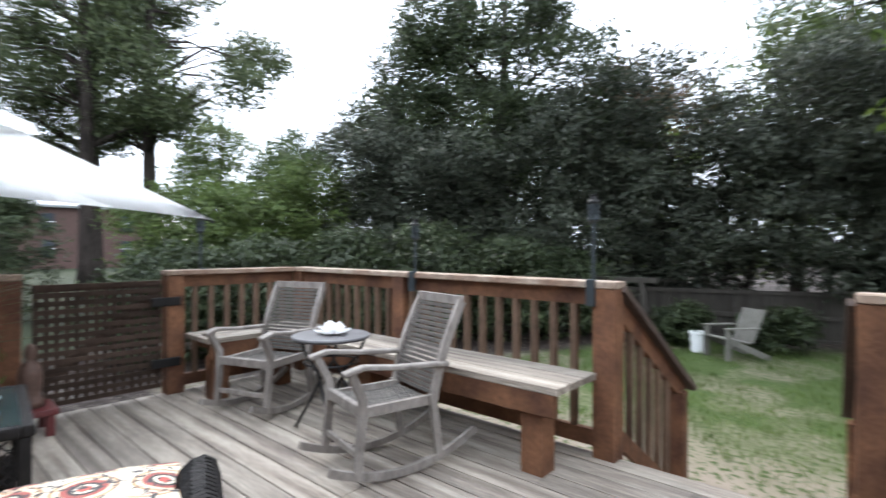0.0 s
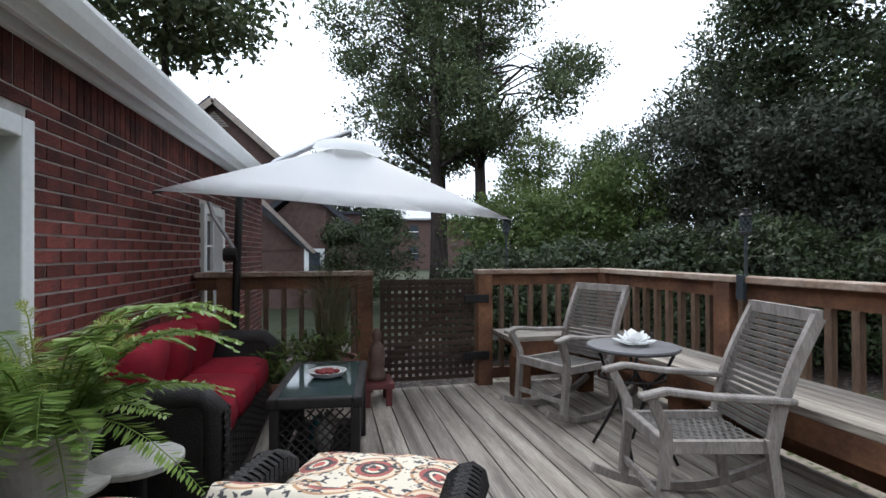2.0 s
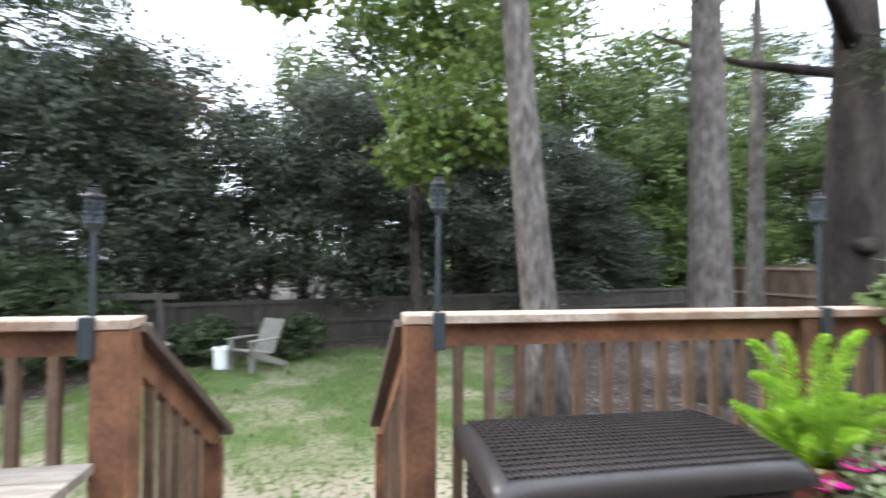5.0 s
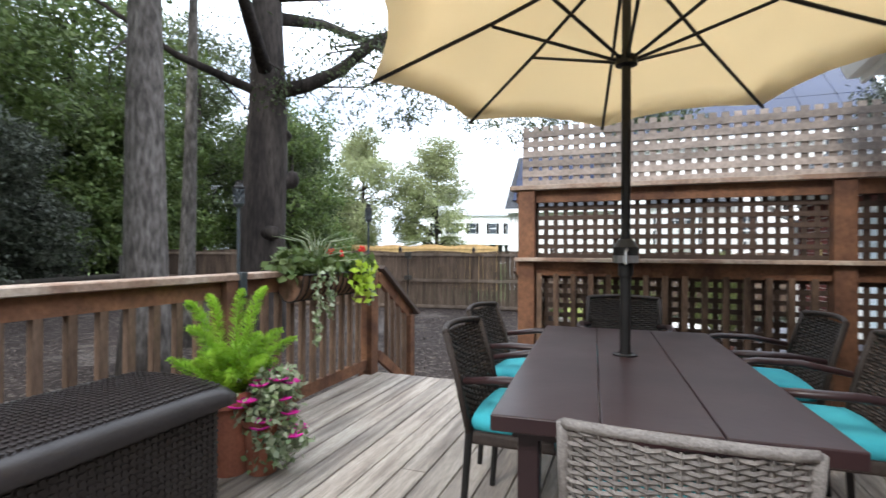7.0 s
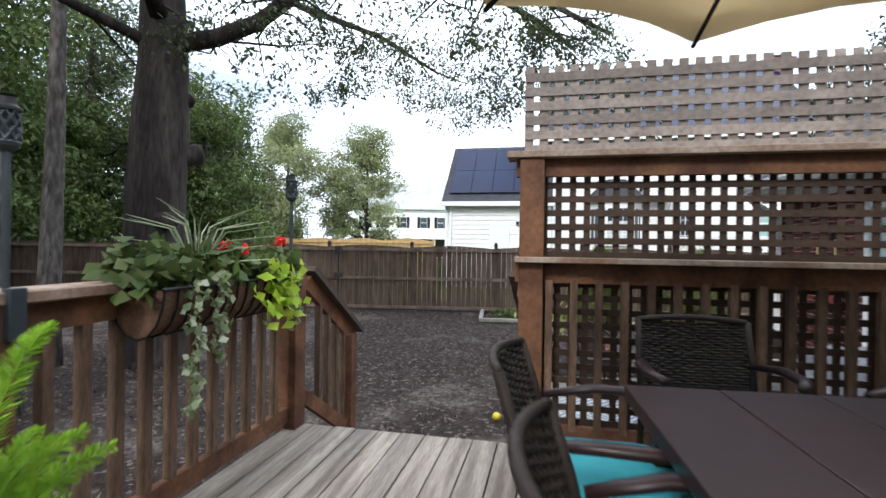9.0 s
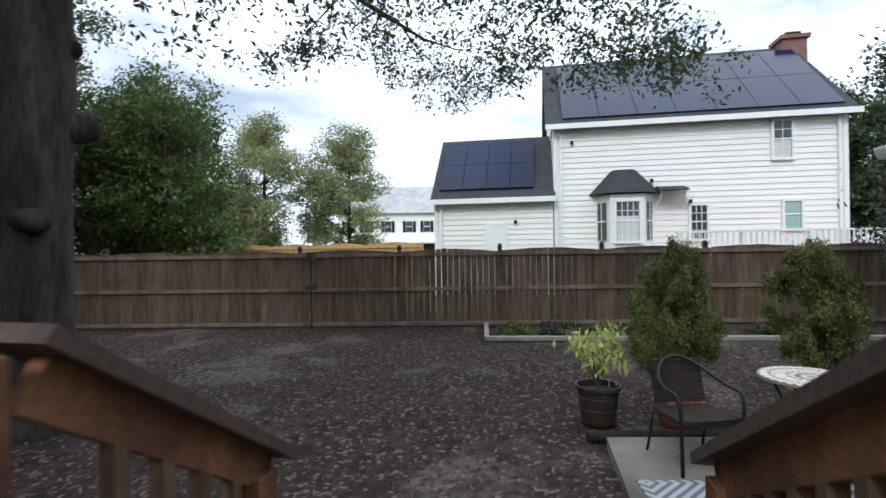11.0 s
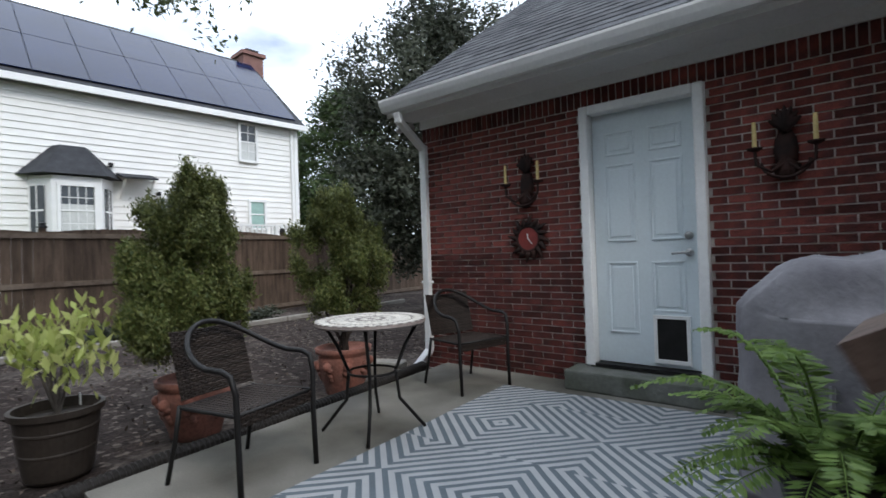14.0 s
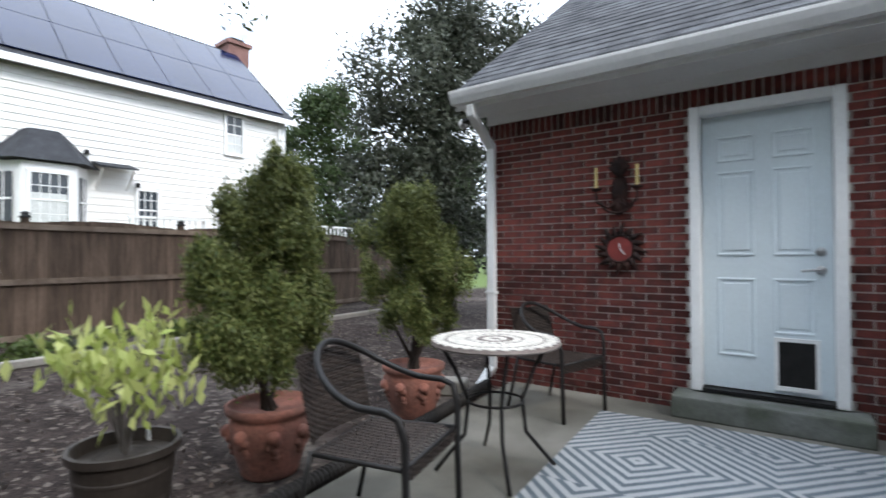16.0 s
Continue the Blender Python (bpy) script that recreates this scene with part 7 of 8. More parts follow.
for k in range(8):
    a = math.radians(45 * k)
    d = Vector((math.cos(a), math.sin(a), 0))
    bm = bmesh.new()
    tube(bm, [Vector((0, 0, UA - 0.03)) + d * 0.02, d * UR * 0.5 + Vector((0, 0, UA + (UZ - UA) * 0.5 ** 0.93 - 0.018)), d * (UR + 0.005) + Vector((0, 0, UZ - 0.014))], 0.009, 6)
    rib = part("rib", bm, M_BLACK, um)
    bm = bmesh.new()
    tube(bm, [Vector((0, 0, 1.925)) + d * 0.03, d * UR * 0.5 + Vector((0, 0, UA + (UZ - UA) * 0.5 ** 0.93 - 0.03))], 0.0075, 6)
    part("strut", bm, M_BLACK, rib)


# white cantilever umbrella over the sofa
cu = thing("cantilever_umbrella", "white cantilever umbrella, tilted, on a dark mast", "umbrella", pose(0, 0, 0))
ctr = Vector((-4.92, 1.16, 1.985))
ux, uy = Vector((0.03, 1.0, -0.068)).normalized(), Vector((-1.0, 0.03, 0.125)).normalized()
nn = ux.cross(uy).normalized()
if nn.z < 0:
    nn = -nn
HS = 1.07
bm = bmesh.new()
rings, per, N = [], [], 8
for side, (a, b) in enumerate((((-1, -1), (1, -1)), ((1, -1), (1, 1)), ((1, 1), (-1, 1)), ((-1, 1), (-1, -1)))):
    for k in range(N):
        f = k / N
        per.append((a[0] + (b[0] - a[0]) * f, a[1] + (b[1] - a[1]) * f, 4 * (f % 0.5) * 2 * (0.5 - f % 0.5)))
for j in range(1, 6):
    f = j / 5
    rings.append([bm.verts.new(ctr + ux * p[0] * HS * f + uy * p[1] * HS * f + nn * (0.02 - 0.46 * f ** 1.02 + 0.012 * p[2] * f)) for p in per])
top = bm.verts.new(ctr + nn * 0.02)
for k in range(len(per)):
    bm.faces.new((top, rings[0][k], rings[0][(k + 1) % len(per)]))
for a, b in zip(rings, rings[1:]):
    for k in range(len(per)):
        bm.faces.new((a[k], b[k], b[(k + 1) % len(per)], a[(k + 1) % len(per)]))
bmesh.ops.solidify(bm, geom=bm.faces[:], thickness=0.004)
can = part("canopy", bm, M_WCANVAS, cu, "white canvas canopy", smooth=True)
bm = bmesh.new()
vr = [[bm.verts.new(ctr + (ux * math.cos(a) + uy * math.sin(a)) * r + nn * z) for a in np.linspace(0, 2 * math.pi, 17)[:-1]] for r, z in ((0.30, -0.04), (0.26, 0.02), (0.12, 0.06), (0.02, 0.075))]
for a, b in zip(vr, vr[1:]):
    for k in range(16):
        bm.faces.new((a[k], a[(k + 1) % 16], b[(k + 1) % 16], b[k]))
part("vent", bm, M_WCANVAS, can, smooth=True)
for sx in (-1, 0, 1):
    for sy in (-1, 0, 1):
        if sx or sy:
            bm = bmesh.new()
            tube(bm, [ctr + nn * -0.03, ctr + ux * sx * HS + uy * sy * HS + nn * (-0.455)], 0.009, 6)
            part("rib", bm, M_BLACK, cu)
mast = Vector((-4.72, 0.34, 0))
bm = bmesh.new()
tube(bm, [mast, mast + Vector((0.0, 0.0, 0.7)), mast + Vector((0, 0.02, 1.3)), mast + Vector((-0.01, 0.03, 1.60))], 0.028, 12)
part("mast", bm, M_BLACK, cu, smooth=True)
bm = bmesh.new()
a, b = mast + Vector((-0.01, 0.03, 1.58)), ctr + Vector((0, 0.02, 0.13))
tube(bm, [a, a.lerp(b, 0.3) + Vector((0, 0, 0.08)), a.lerp(b, 0.7) + Vector((0, 0, 0.05)), b, ctr + nn * 0.02], [0.026, 0.026, 0.026, 0.024, 0.02], 10)
part("arm", bm, M_STEEL, cu, "pale metal arm", smooth=True)
bm = bmesh.new()
lathe(bm, [(0.05, 0), (0.05, 0.09)], 14, Matrix.Translation(mast + Vector((0.05, 0.02, 1.12))) @ Matrix.Rotation(math.pi / 2, 4, "X"))
part("crank_box", bm, M_BLACK, cu)
bm = bmesh.new()
tube(bm, [mast + Vector((0.05, 0.0, 1.16)), mast + Vector((0.05, -0.14, 1.4)), mast + Vector((0.05, -0.17, 1.50))], 0.014, 8)
part("strut", bm, M_STEEL, cu)
part("base_plate", boxed(mast + Vector((0, 0, 0.03)), (0.5, 0.5, 0.06), None, 0.01), M_BLACK, cu)


# small fan on a stand by the house wall
fan = thing("pedestal_fan", "small pale blue-grey fan on a thin stand", "fan", pose(-2.30, 0.02, 0, 0, 0, 62))
M_FAN = mat("pale blue-grey plastic", (0.45, 0.52, 0.58), 0.4, vary=0.08, scale=4, bump=0.03)
bm = bmesh.new()
lathe(bm, [(0.13, 0), (0.13, 0.015), (0.11, 0.03), (0.03, 0.045), (0, 0.05)], 28)
part("base", bm, M_FAN, fan, smooth=True)
bm = bmesh.new()
rod(bm, (0, 0, 0.04), (0, 0, 0.84), 0.014)
part("pole", bm, M_FAN, fan)
head_m = Matrix.Translation((0, 0, 0.90)) @ Matrix.Rotation(math.radians(90), 4, "X")
bm = bmesh.new()
lathe(bm, [(0.0, -0.10), (0.05, -0.095), (0.09, -0.06), (0.105, -0.01), (0.108, 0.02), (0.10, 0.03), (0.085, 0.02), (0.08, -0.02), (0.0, -0.03)], 32, head_m)
part("housing", bm, M_FAN, fan, smooth=True)
bm = bmesh.new()
for k in range(6):
    r = 0.015 + 0.016 * k
    tube(bm, [head_m @ Vector((r * math.cos(a), r * math.sin(a), 0.032 - 0.004 * k)) for a in np.linspace(0, 2 * math.pi, 25)[:-1]], 0.002, 4, True)
part("guard", bm, M_BLACK, fan, "black wire guard")


# plants and a figure by the gate
for x, y, r, h in ((-4.45, 0.72, 0.17, 0.26), (-4.7, 1.02, 0.2, 0.34)):
    pl = leafy("potted_plant", "grassy plant in a brown bowl by the railing", pose(x, y, 0), [((0, 0, h + 0.12), (r * 1.1, r * 1.1, 0.14))], L_MID, (0.09, 0.02), 30, 14, 0.06, int(100 * r))
    bm = bmesh.new()
    lathe(bm, [(r * 0.6, 0), (r * 0.95, h * 0.75), (r * 1.05, h * 0.85), (r * 1.05, h), (r * 0.92, h), (r * 0.9, h * 0.9), (0, h * 0.9)], 24)
    part("pot", bm, M_TERRA2, pl)
rng = np.random.default_rng(88)
gr = thing("ornamental_grass", "tall dry ornamental grass in a pot by the railing", "plant", pose(-4.66, 1.02, 0.30))
bm = bmesh.new()
for k in range(120):
    a, r, h = rng.random() * 6.28, rng.uniform(0.08, 0.45), rng.uniform(0.35, 0.85)
    p0, p1, p2 = Vector((0.05 * math.cos(a), 0.05 * math.sin(a), 0)), Vector((r * 0.4 * math.cos(a), r * 0.4 * math.sin(a), h * 0.8)), Vector((r * math.cos(a), r * math.sin(a), h * (1 - 0.35 * r)))
    tube(bm, [p0, p0.lerp(p1, 0.6), p1, p1.lerp(p2, 0.5), p2], [0.003, 0.003, 0.0025, 0.002, 0.0008], 3)
part("grass_blades", bm, leaf_mat("dry grass blades", (0.10, 0.10, 0.045), (0.17, 0.14, 0.08)), gr)
tb = thing("stool", "small maroon wooden stool by the gate", "stool", pose(-4.62, 1.36, 0))
part("seat", soften(boxed((0, 0, 0.15), (0.30, 0.24, 0.04)), 0.008), M_MAROON, tb)
for x in (-0.11, 0.11):
    for y in (-0.08, 0.08):
        part("leg", soften(boxed((x, y, 0.065), (0.045, 0.045, 0.13)), 0.006), M_MAROON, tb)
bm = bmesh.new()
lathe(bm, [(0.07, 0), (0.075, 0.04), (0.055, 0.06), (0.06, 0.12), (0.065, 0.2), (0.05, 0.26), (0.022, 0.29), (0.035, 0.32), (0.036, 0.35), (0.02, 0.385), (0.0, 0.40)], 20)
st = part("statue", bm, mat("brown carved wood", (0.10, 0.055, 0.04), 0.7, scale=8, bump=0.4), None, smooth=True)
st.matrix_basis = pose(-4.62, 1.36, 0.17)
tagged(st, "small brown carved statue on the maroon stool", "statue")

# things on the lawn
yc = thing("lawn_chair", "pale weathered wooden lawn chair on the lawn", "chair", pose(-2.63, 10.6, GROUND, 0, 0, -40))
M_PALEWOOD = mat("pale weathered wood", (0.19, 0.18, 0.155), 0.85, scale=6, bump=0.3)
for k in range(5):
    part("back_slat", (lambda q: (beam(q, (-0.2 + 0.1 * k, 0.18, 0.28), (-0.22 + 0.11 * k, 0.42, 0.85), 0.085, 0.018, up=(0, 1, 0)), q)[1])(bmesh.new()), M_PALEWOOD, yc)
    part("seat_slat", boxed((0, -0.28 + 0.1 * k, 0.37 - 0.02 * k), (0.5, 0.085, 0.02)), M_PALEWOOD, yc)
for s in (-1, 1):
    part("front_leg", boxed((s * 0.27, -0.3, 0.27), (0.03, 0.1, 0.54)), M_PALEWOOD, yc)
    part("armrest", boxed((s * 0.29, -0.06, 0.55), (0.11, 0.6, 0.022)), M_PALEWOOD, yc)
    part("back_leg", (lambda q: (beam(q, (s * 0.24, -0.3, 0.36), (s * 0.24, 0.5, 0.02), 0.03, 0.1), q)[1])(bmesh.new()), M_PALEWOOD, yc)
copy_thing(yc, pose(-4.3, 10.15, GROUND, 0, 0, 35))
bk = thing("bucket", "white plastic bucket beside the lawn chair", "bucket", pose(-3.2, 10.72, GROUND))
bm = bmesh.new()
lathe(bm, [(0.13, 0), (0.155, 0.33), (0.17, 0.34), (0.17, 0.38), (0.15, 0.38), (0.14, 0.05), (0, 0.04)], 24)
part("pail", bm, M_WHITE, bk)
sw = thing("timber_frame", "dark timber frame standing by the hedge", "frame", pose(-4.95, 10.6, GROUND, 0, 0, 14))
for s in (-1, 1):
    part("upright", (lambda q: (beam(q, (s * 0.85, -0.2, 0), (s * 0.7, 0, 1.25), 0.09, 0.09, up=(0, 1, 0)), q)[1])(bmesh.new()), M_GREYFENCE, sw)
part("crossbar", boxed((0, 0, 1.28), (2.0, 0.1, 0.1)), M_GREYFENCE, sw)
for x, y, s in ((-6.4, 10.4, 1), (-3.9, 11.2, 2), (-7.6, 9.4, 3), (-2.2, 11.6, 4), (0.6, 12.6, 5), (-9.0, 8.6, 6)):
    leafy("low_shrub", "low green shrub before the grey fence", pose(x, y, GROUND), [((0, 0, 0.35), (0.6, 0.45, 0.35)), ((0.3, 0.1, 0.55), (0.4, 0.35, 0.25))], L_DARK, (0.13, 0.05), 60, 22, 0.09, 200 + s, cat="shrub")


# ---- the patio's things ----
M_DOOR = mat("pale painted steel door", (0.66, 0.74, 0.78), 0.45, vary=0.05, scale=2, bump=0.03, fine=0.03)
M_RUSTIRON = mat("dark rusty iron", (0.018, 0.012, 0.012), 0.75, color2=(0.035, 0.016, 0.013), scale=12, bump=0.4, spec=0.2)
M_CANDLE = mat("yellowed candle sleeve", (0.62, 0.50, 0.22), 0.6, vary=0.15, bump=0.1)
M_COVER = mat("faded grey grill cover", (0.20, 0.195, 0.21), 0.9, color2=(0.14, 0.135, 0.15), scale=3, bump=0.4, bump_scale=30, fine=0.1)
M_PLASTICPOT = mat("dark brown plastic pot", (0.045, 0.036, 0.03), 0.5, scale=6, bump=0.1, spec=0.2)
M_PIPE = mat("black corrugated plastic", (0.025, 0.022, 0.02), 0.65, scale=6, bump=0.2, spec=0.2)
M_TIMBER = mat("pale landscape timber", (0.27, 0.25, 0.22), 0.85, scale=6, bump=0.3)
M_STEP = mat("mossy concrete step", (0.14, 0.145, 0.135), 0.9, color2=(0.08, 0.09, 0.07), scale=5, bump=0.4)

door = thing("door_2", "pale six-panel steel door with a pet flap and lever handle", "door", G_M, kind="structure")
dx0, dx1, dz0, dz1 = door_g
T = 0.075
for nm, c, sz in (("side_trim", (dx0 + T / 2, 0.0, (dz0 + dz1) / 2), (T, 0.12, dz1 - dz0)), ("side_trim", (dx1 - T / 2, 0.0, (dz0 + dz1) / 2), (T, 0.12, dz1 - dz0)), ("head_trim", ((dx0 + dx1) / 2, 0.0, dz1 - T / 2), (dx1 - dx0 - 2 * T, 0.12, T))):
    part(nm, boxed(c, sz, None, 0.012), M_WHITE, door)
sx0, sx1, sz1 = dx0 + T, dx1 - T, dz1 - T
slab_ob = part("door_slab", boxed(((sx0 + sx1) / 2, -0.055, (dz0 + 0.03 + sz1) / 2), (sx1 - sx0 - 0.006, 0.04, sz1 - dz0 - 0.036)), M_DOOR, door)
part("threshold", boxed(((sx0 + sx1) / 2, -0.02, dz0 + 0.012), (sx1 - sx0, 0.14, 0.024)), M_BLACK, door)
W2 = (sx1 - sx0)
flap = (2.665, 2.875, -0.37, -0.055)
for cx in (sx0 + W2 * 0.28, sx0 + W2 * 0.72):
    for z0, z1 in ((1.24, 1.41), (0.55, 1.15), (-0.18, 0.37)):
        w = W2 * 0.28
        if cx < sx0 + W2 * 0.5 and z0 < 0:
            z0 = 0.0
        bm = bmesh.new()
        for c, sz in (((cx, -0.033, z1), (w, 0.014, 0.018)), ((cx, -0.033, z0), (w, 0.014, 0.018)), ((cx - w / 2, -0.033, (z0 + z1) / 2), (0.018, 0.013, z1 - z0 + 0.018)), ((cx + w / 2, -0.033, (z0 + z1) / 2), (0.018, 0.013, z1 - z0 + 0.018))):
            box(bm, c, sz)
        box(bm, (cx, -0.034, (z0 + z1) / 2), (w - 0.06, 0.012, z1 - z0 - 0.06))
        soften(bm, 0.004, 1)
        part("raised_panel", bm, M_DOOR, slab_ob)
pf = part("pet_flap", boxed(((flap[0] + flap[1]) / 2, -0.03, (flap[2] + flap[3]) / 2), (flap[1] - flap[0], 0.012, flap[3] - flap[2])), M_BLACK, slab_ob, "black pet flap")
bm = bmesh.new()
for c, sz in ((((flap[0] + flap[1]) / 2, -0.026, flap[3] + 0.01), (flap[1] - flap[0] + 0.05, 0.03, 0.025)), (((flap[0] + flap[1]) / 2, -0.026, flap[2] - 0.012), (flap[1] - flap[0] + 0.05, 0.03, 0.03)), ((flap[0] - 0.012, -0.026, (flap[2] + flap[3]) / 2), (0.025, 0.029, flap[3] - flap[2])), ((flap[1] + 0.012, -0.026, (flap[2] + flap[3]) / 2), (0.025, 0.029, flap[3] - flap[2]))):
    box(bm, c, sz)
part("flap_frame", bm, M_WHITE, slab_ob)
bm = bmesh.new()
lathe(bm, [(0.03, 0), (0.03, 0.012), (0.012, 0.02)], 20, Matrix.Translation((2.63, -0.035, 0.44)) @ Matrix.Rotation(-math.pi / 2, 4, "X"))
tube(bm, [(2.63, -0.01, 0.44), (2.63, 0.02, 0.44), (2.66, 0.025, 0.443), (2.74, 0.022, 0.435)], 0.009, 8)
part("door_handle", bm, M_STEEL, slab_ob, "brushed steel lever handle", smooth=True)
bm = bmesh.new()
lathe(bm, [(0.03, 0), (0.03, 0.012), (0.02, 0.025), (0.0, 0.026)], 20, Matrix.Translation((2.63, -0.035, 0.565)) @ Matrix.Rotation(-math.pi / 2, 4, "X"))
part("deadbolt", bm, M_STEEL, slab_ob, "round steel deadbolt", smooth=True)
part("door_back", boxed(((dx0 + dx1) / 2, -0.13, (dz0 + dz1) / 2), (dx1 - dx0, 0.05, dz1 - dz0)), M_BLACK, door)
stp = part("door_step", soften(boxed(((dx0 + dx1) / 2, 0.11, (PATIO + dz0 - 0.01) / 2), (1.14, 0.3, dz0 - 0.01 - PATIO)), 0.012), M_STEP)
stp.matrix_basis = G_M
tagged(stp, "mossy grey concrete step under the garage door", "step", kind="structure")


# wall sconces and sun clock
def sconce(u, z, label):
    sc = thing("wall_sconce", label, "sconce", G_M @ pose(u, 0.0, z) @ Matrix.Scale(1.25, 4), "sconces beside the garage door")
    bm = bmesh.new()
    lathe(bm, [(0.05, 0), (0.055, 0.012), (0.03, 0.02), (0, 0.022)], 12, Matrix.Rotation(-math.pi / 2, 4, "X") @ Matrix.Diagonal((1, 2.2, 1, 1)))
    part("back_plate", bm, M_RUSTIRON, sc, smooth=True)
    for a in range(7):
        an = math.pi * (0.1 + 0.8 * a / 6)
        for pts, r in (([(0, 0.02, 0.10), (0.05 * math.cos(an), 0.03, 0.14 + 0.05 * math.sin(an)), (0.075 * math.cos(an), 0.03, 0.13 + 0.10 * math.sin(an))], [0.016, 0.020, 0.004]), ([(0, 0.02, -0.05), (0.05 * math.cos(an), 0.035, -0.08 - 0.05 * math.sin(an)), (0.05 * math.cos(an), 0.03, -0.10 - 0.06 * math.sin(an))], [0.018, 0.022, 0.005])):
            bm = bmesh.new()
            tube(bm, pts, r, 6)
            part("iron_leaf", bm, M_RUSTIRON, sc, smooth=True)
    for s in (-1, 1):
        bm = bmesh.new()
        tube(bm, [(0, 0.03, -0.06), (s * 0.06, 0.07, -0.11), (s * 0.125, 0.09, -0.07), (s * 0.13, 0.09, 0.0)], 0.008, 8)
        lathe(bm, [(0.012, 0), (0.035, 0.012), (0.038, 0.02), (0.01, 0.022)], 14, Matrix.Translation((s * 0.13, 0.09, 0.0)))
        arm = part("arm", bm, M_RUSTIRON, sc, smooth=True)
        bm = bmesh.new()
        rod(bm, (s * 0.13, 0.09, 0.02), (s * 0.13, 0.09, 0.155), 0.0115, 0.010, 12)
        part("candle", bm, M_CANDLE, arm, "yellowed candle sleeve")
    bm = bmesh.new()
    tube(bm, [(0.105 * math.cos(a), 0.07, -0.06 + 0.085 * math.sin(a)) for a in np.linspace(math.pi, 2 * math.pi, 13)], 0.009, 6)
    part("scroll", bm, M_RUSTIRON, sc, smooth=True)
    return sc


sconce(3.94, 1.07, "dark iron two-candle sconce above the sun clock")
sconce(2.02, 1.09, "dark iron two-candle sconce beside the door")
ck = thing("wall_clock", "rusty sun-shaped wall clock with a red dial", "clock", G_M @ pose(3.94, 0.0, 0.60))
bm = bmesh.new()
lathe(bm, [(0.125, 0.0), (0.13, 0.02), (0.115, 0.035), (0.10, 0.03), (0.10, 0.02), (0, 0.02)], 32, Matrix.Rotation(-math.pi / 2, 4, "X"))
part("rim", bm, M_RUSTIRON, ck, smooth=True)
bm = bmesh.new()
lathe(bm, [(0.101, 0.018), (0.101, 0.026), (0, 0.027)], 32, Matrix.Rotation(-math.pi / 2, 4, "X"))
part("dial", bm, mat("rust red dial", (0.22, 0.03, 0.025), 0.7, scale=10, bump=0.2), ck, "rust red dial")
for k in range(16):
    a = 2 * math.pi * k / 16
    L = 0.225 if k % 2 == 0 else 0.20
    bm = bmesh.new()
    tube(bm, [(0.12 * math.cos(a), 0.012, 0.12 * math.sin(a)), (0.16 * math.cos(a + 0.08), 0.014, 0.16 * math.sin(a + 0.08)), (L * math.cos(a + 0.16), 0.014, L * math.sin(a + 0.16))], [0.030, 0.020, 0.002], 6)
    part("ray", bm, M_RUSTIRON, ck, smooth=True)
for ang, L, w in ((95, 0.045, 0.008), (-50, 0.062, 0.007)):
    a = math.radians(ang)
    part("pointer", (lambda q: (beam(q, (0, 0.03, 0), (-L * math.cos(a), 0.03, L * math.sin(a)), w, 0.004, up=(0, 1, 0)), q)[1])(bmesh.new()), M_WHITE, ck)

# downspout at the corner
ds = thing("downspout", "white metal downspout at the garage corner", "downspout", G_M)
bm = bmesh.new()
for a, b in (((5.125, 0.42, 1.90), (5.125, 0.40, 1.80)), ((5.125, 0.41, 1.82), (5.125, 0.06, 1.58)), ((5.125, 0.055, 1.62), (5.125, 0.055, -0.52)), ((5.125, 0.05, -0.50), (5.155, 0.24, -0.66))):
    beam(bm, a, b, 0.08, 0.06, up=(0, 1, 0.2))
soften(bm, 0.008, 1)
part("pipe", bm, M_WHITE, ds)
for z in (1.3, 0.2):
    part("strap", boxed((5.125, 0.052, z), (0.1, 0.074, 0.025)), M_WHITE, ds)
fl = thing("flood_light", "twin flood light under the eave corner", "lamp", G_M @ pose(5.36, 0.10, 1.86))
for s in (-1, 1):
    bm = bmesh.new()
    lathe(bm, [(0.02, 0), (0.035, 0.03), (0.045, 0.09), (0.0, 0.092)], 14, pose(s * 0.05, 0.02, -0.05, 60, 0, s * 30))
    part("lamp_head", bm, M_POTGREY, fl, smooth=True)
part("mount", boxed((0, 0, 0.0), (0.09, 0.09, 0.04), None, 0.01), M_BLACK, fl)


# concrete block under the downspout
spl = part("splash_block", soften(boxed((0, 0, 0.07), (0.34, 0.2, 0.14)), 0.015, 1), M_TIMBER)
spl.matrix_basis = pose(7.95, -0.78, GROUND, 0, 0, 25)
tagged(spl, "pale concrete block beside the downspout", "block")


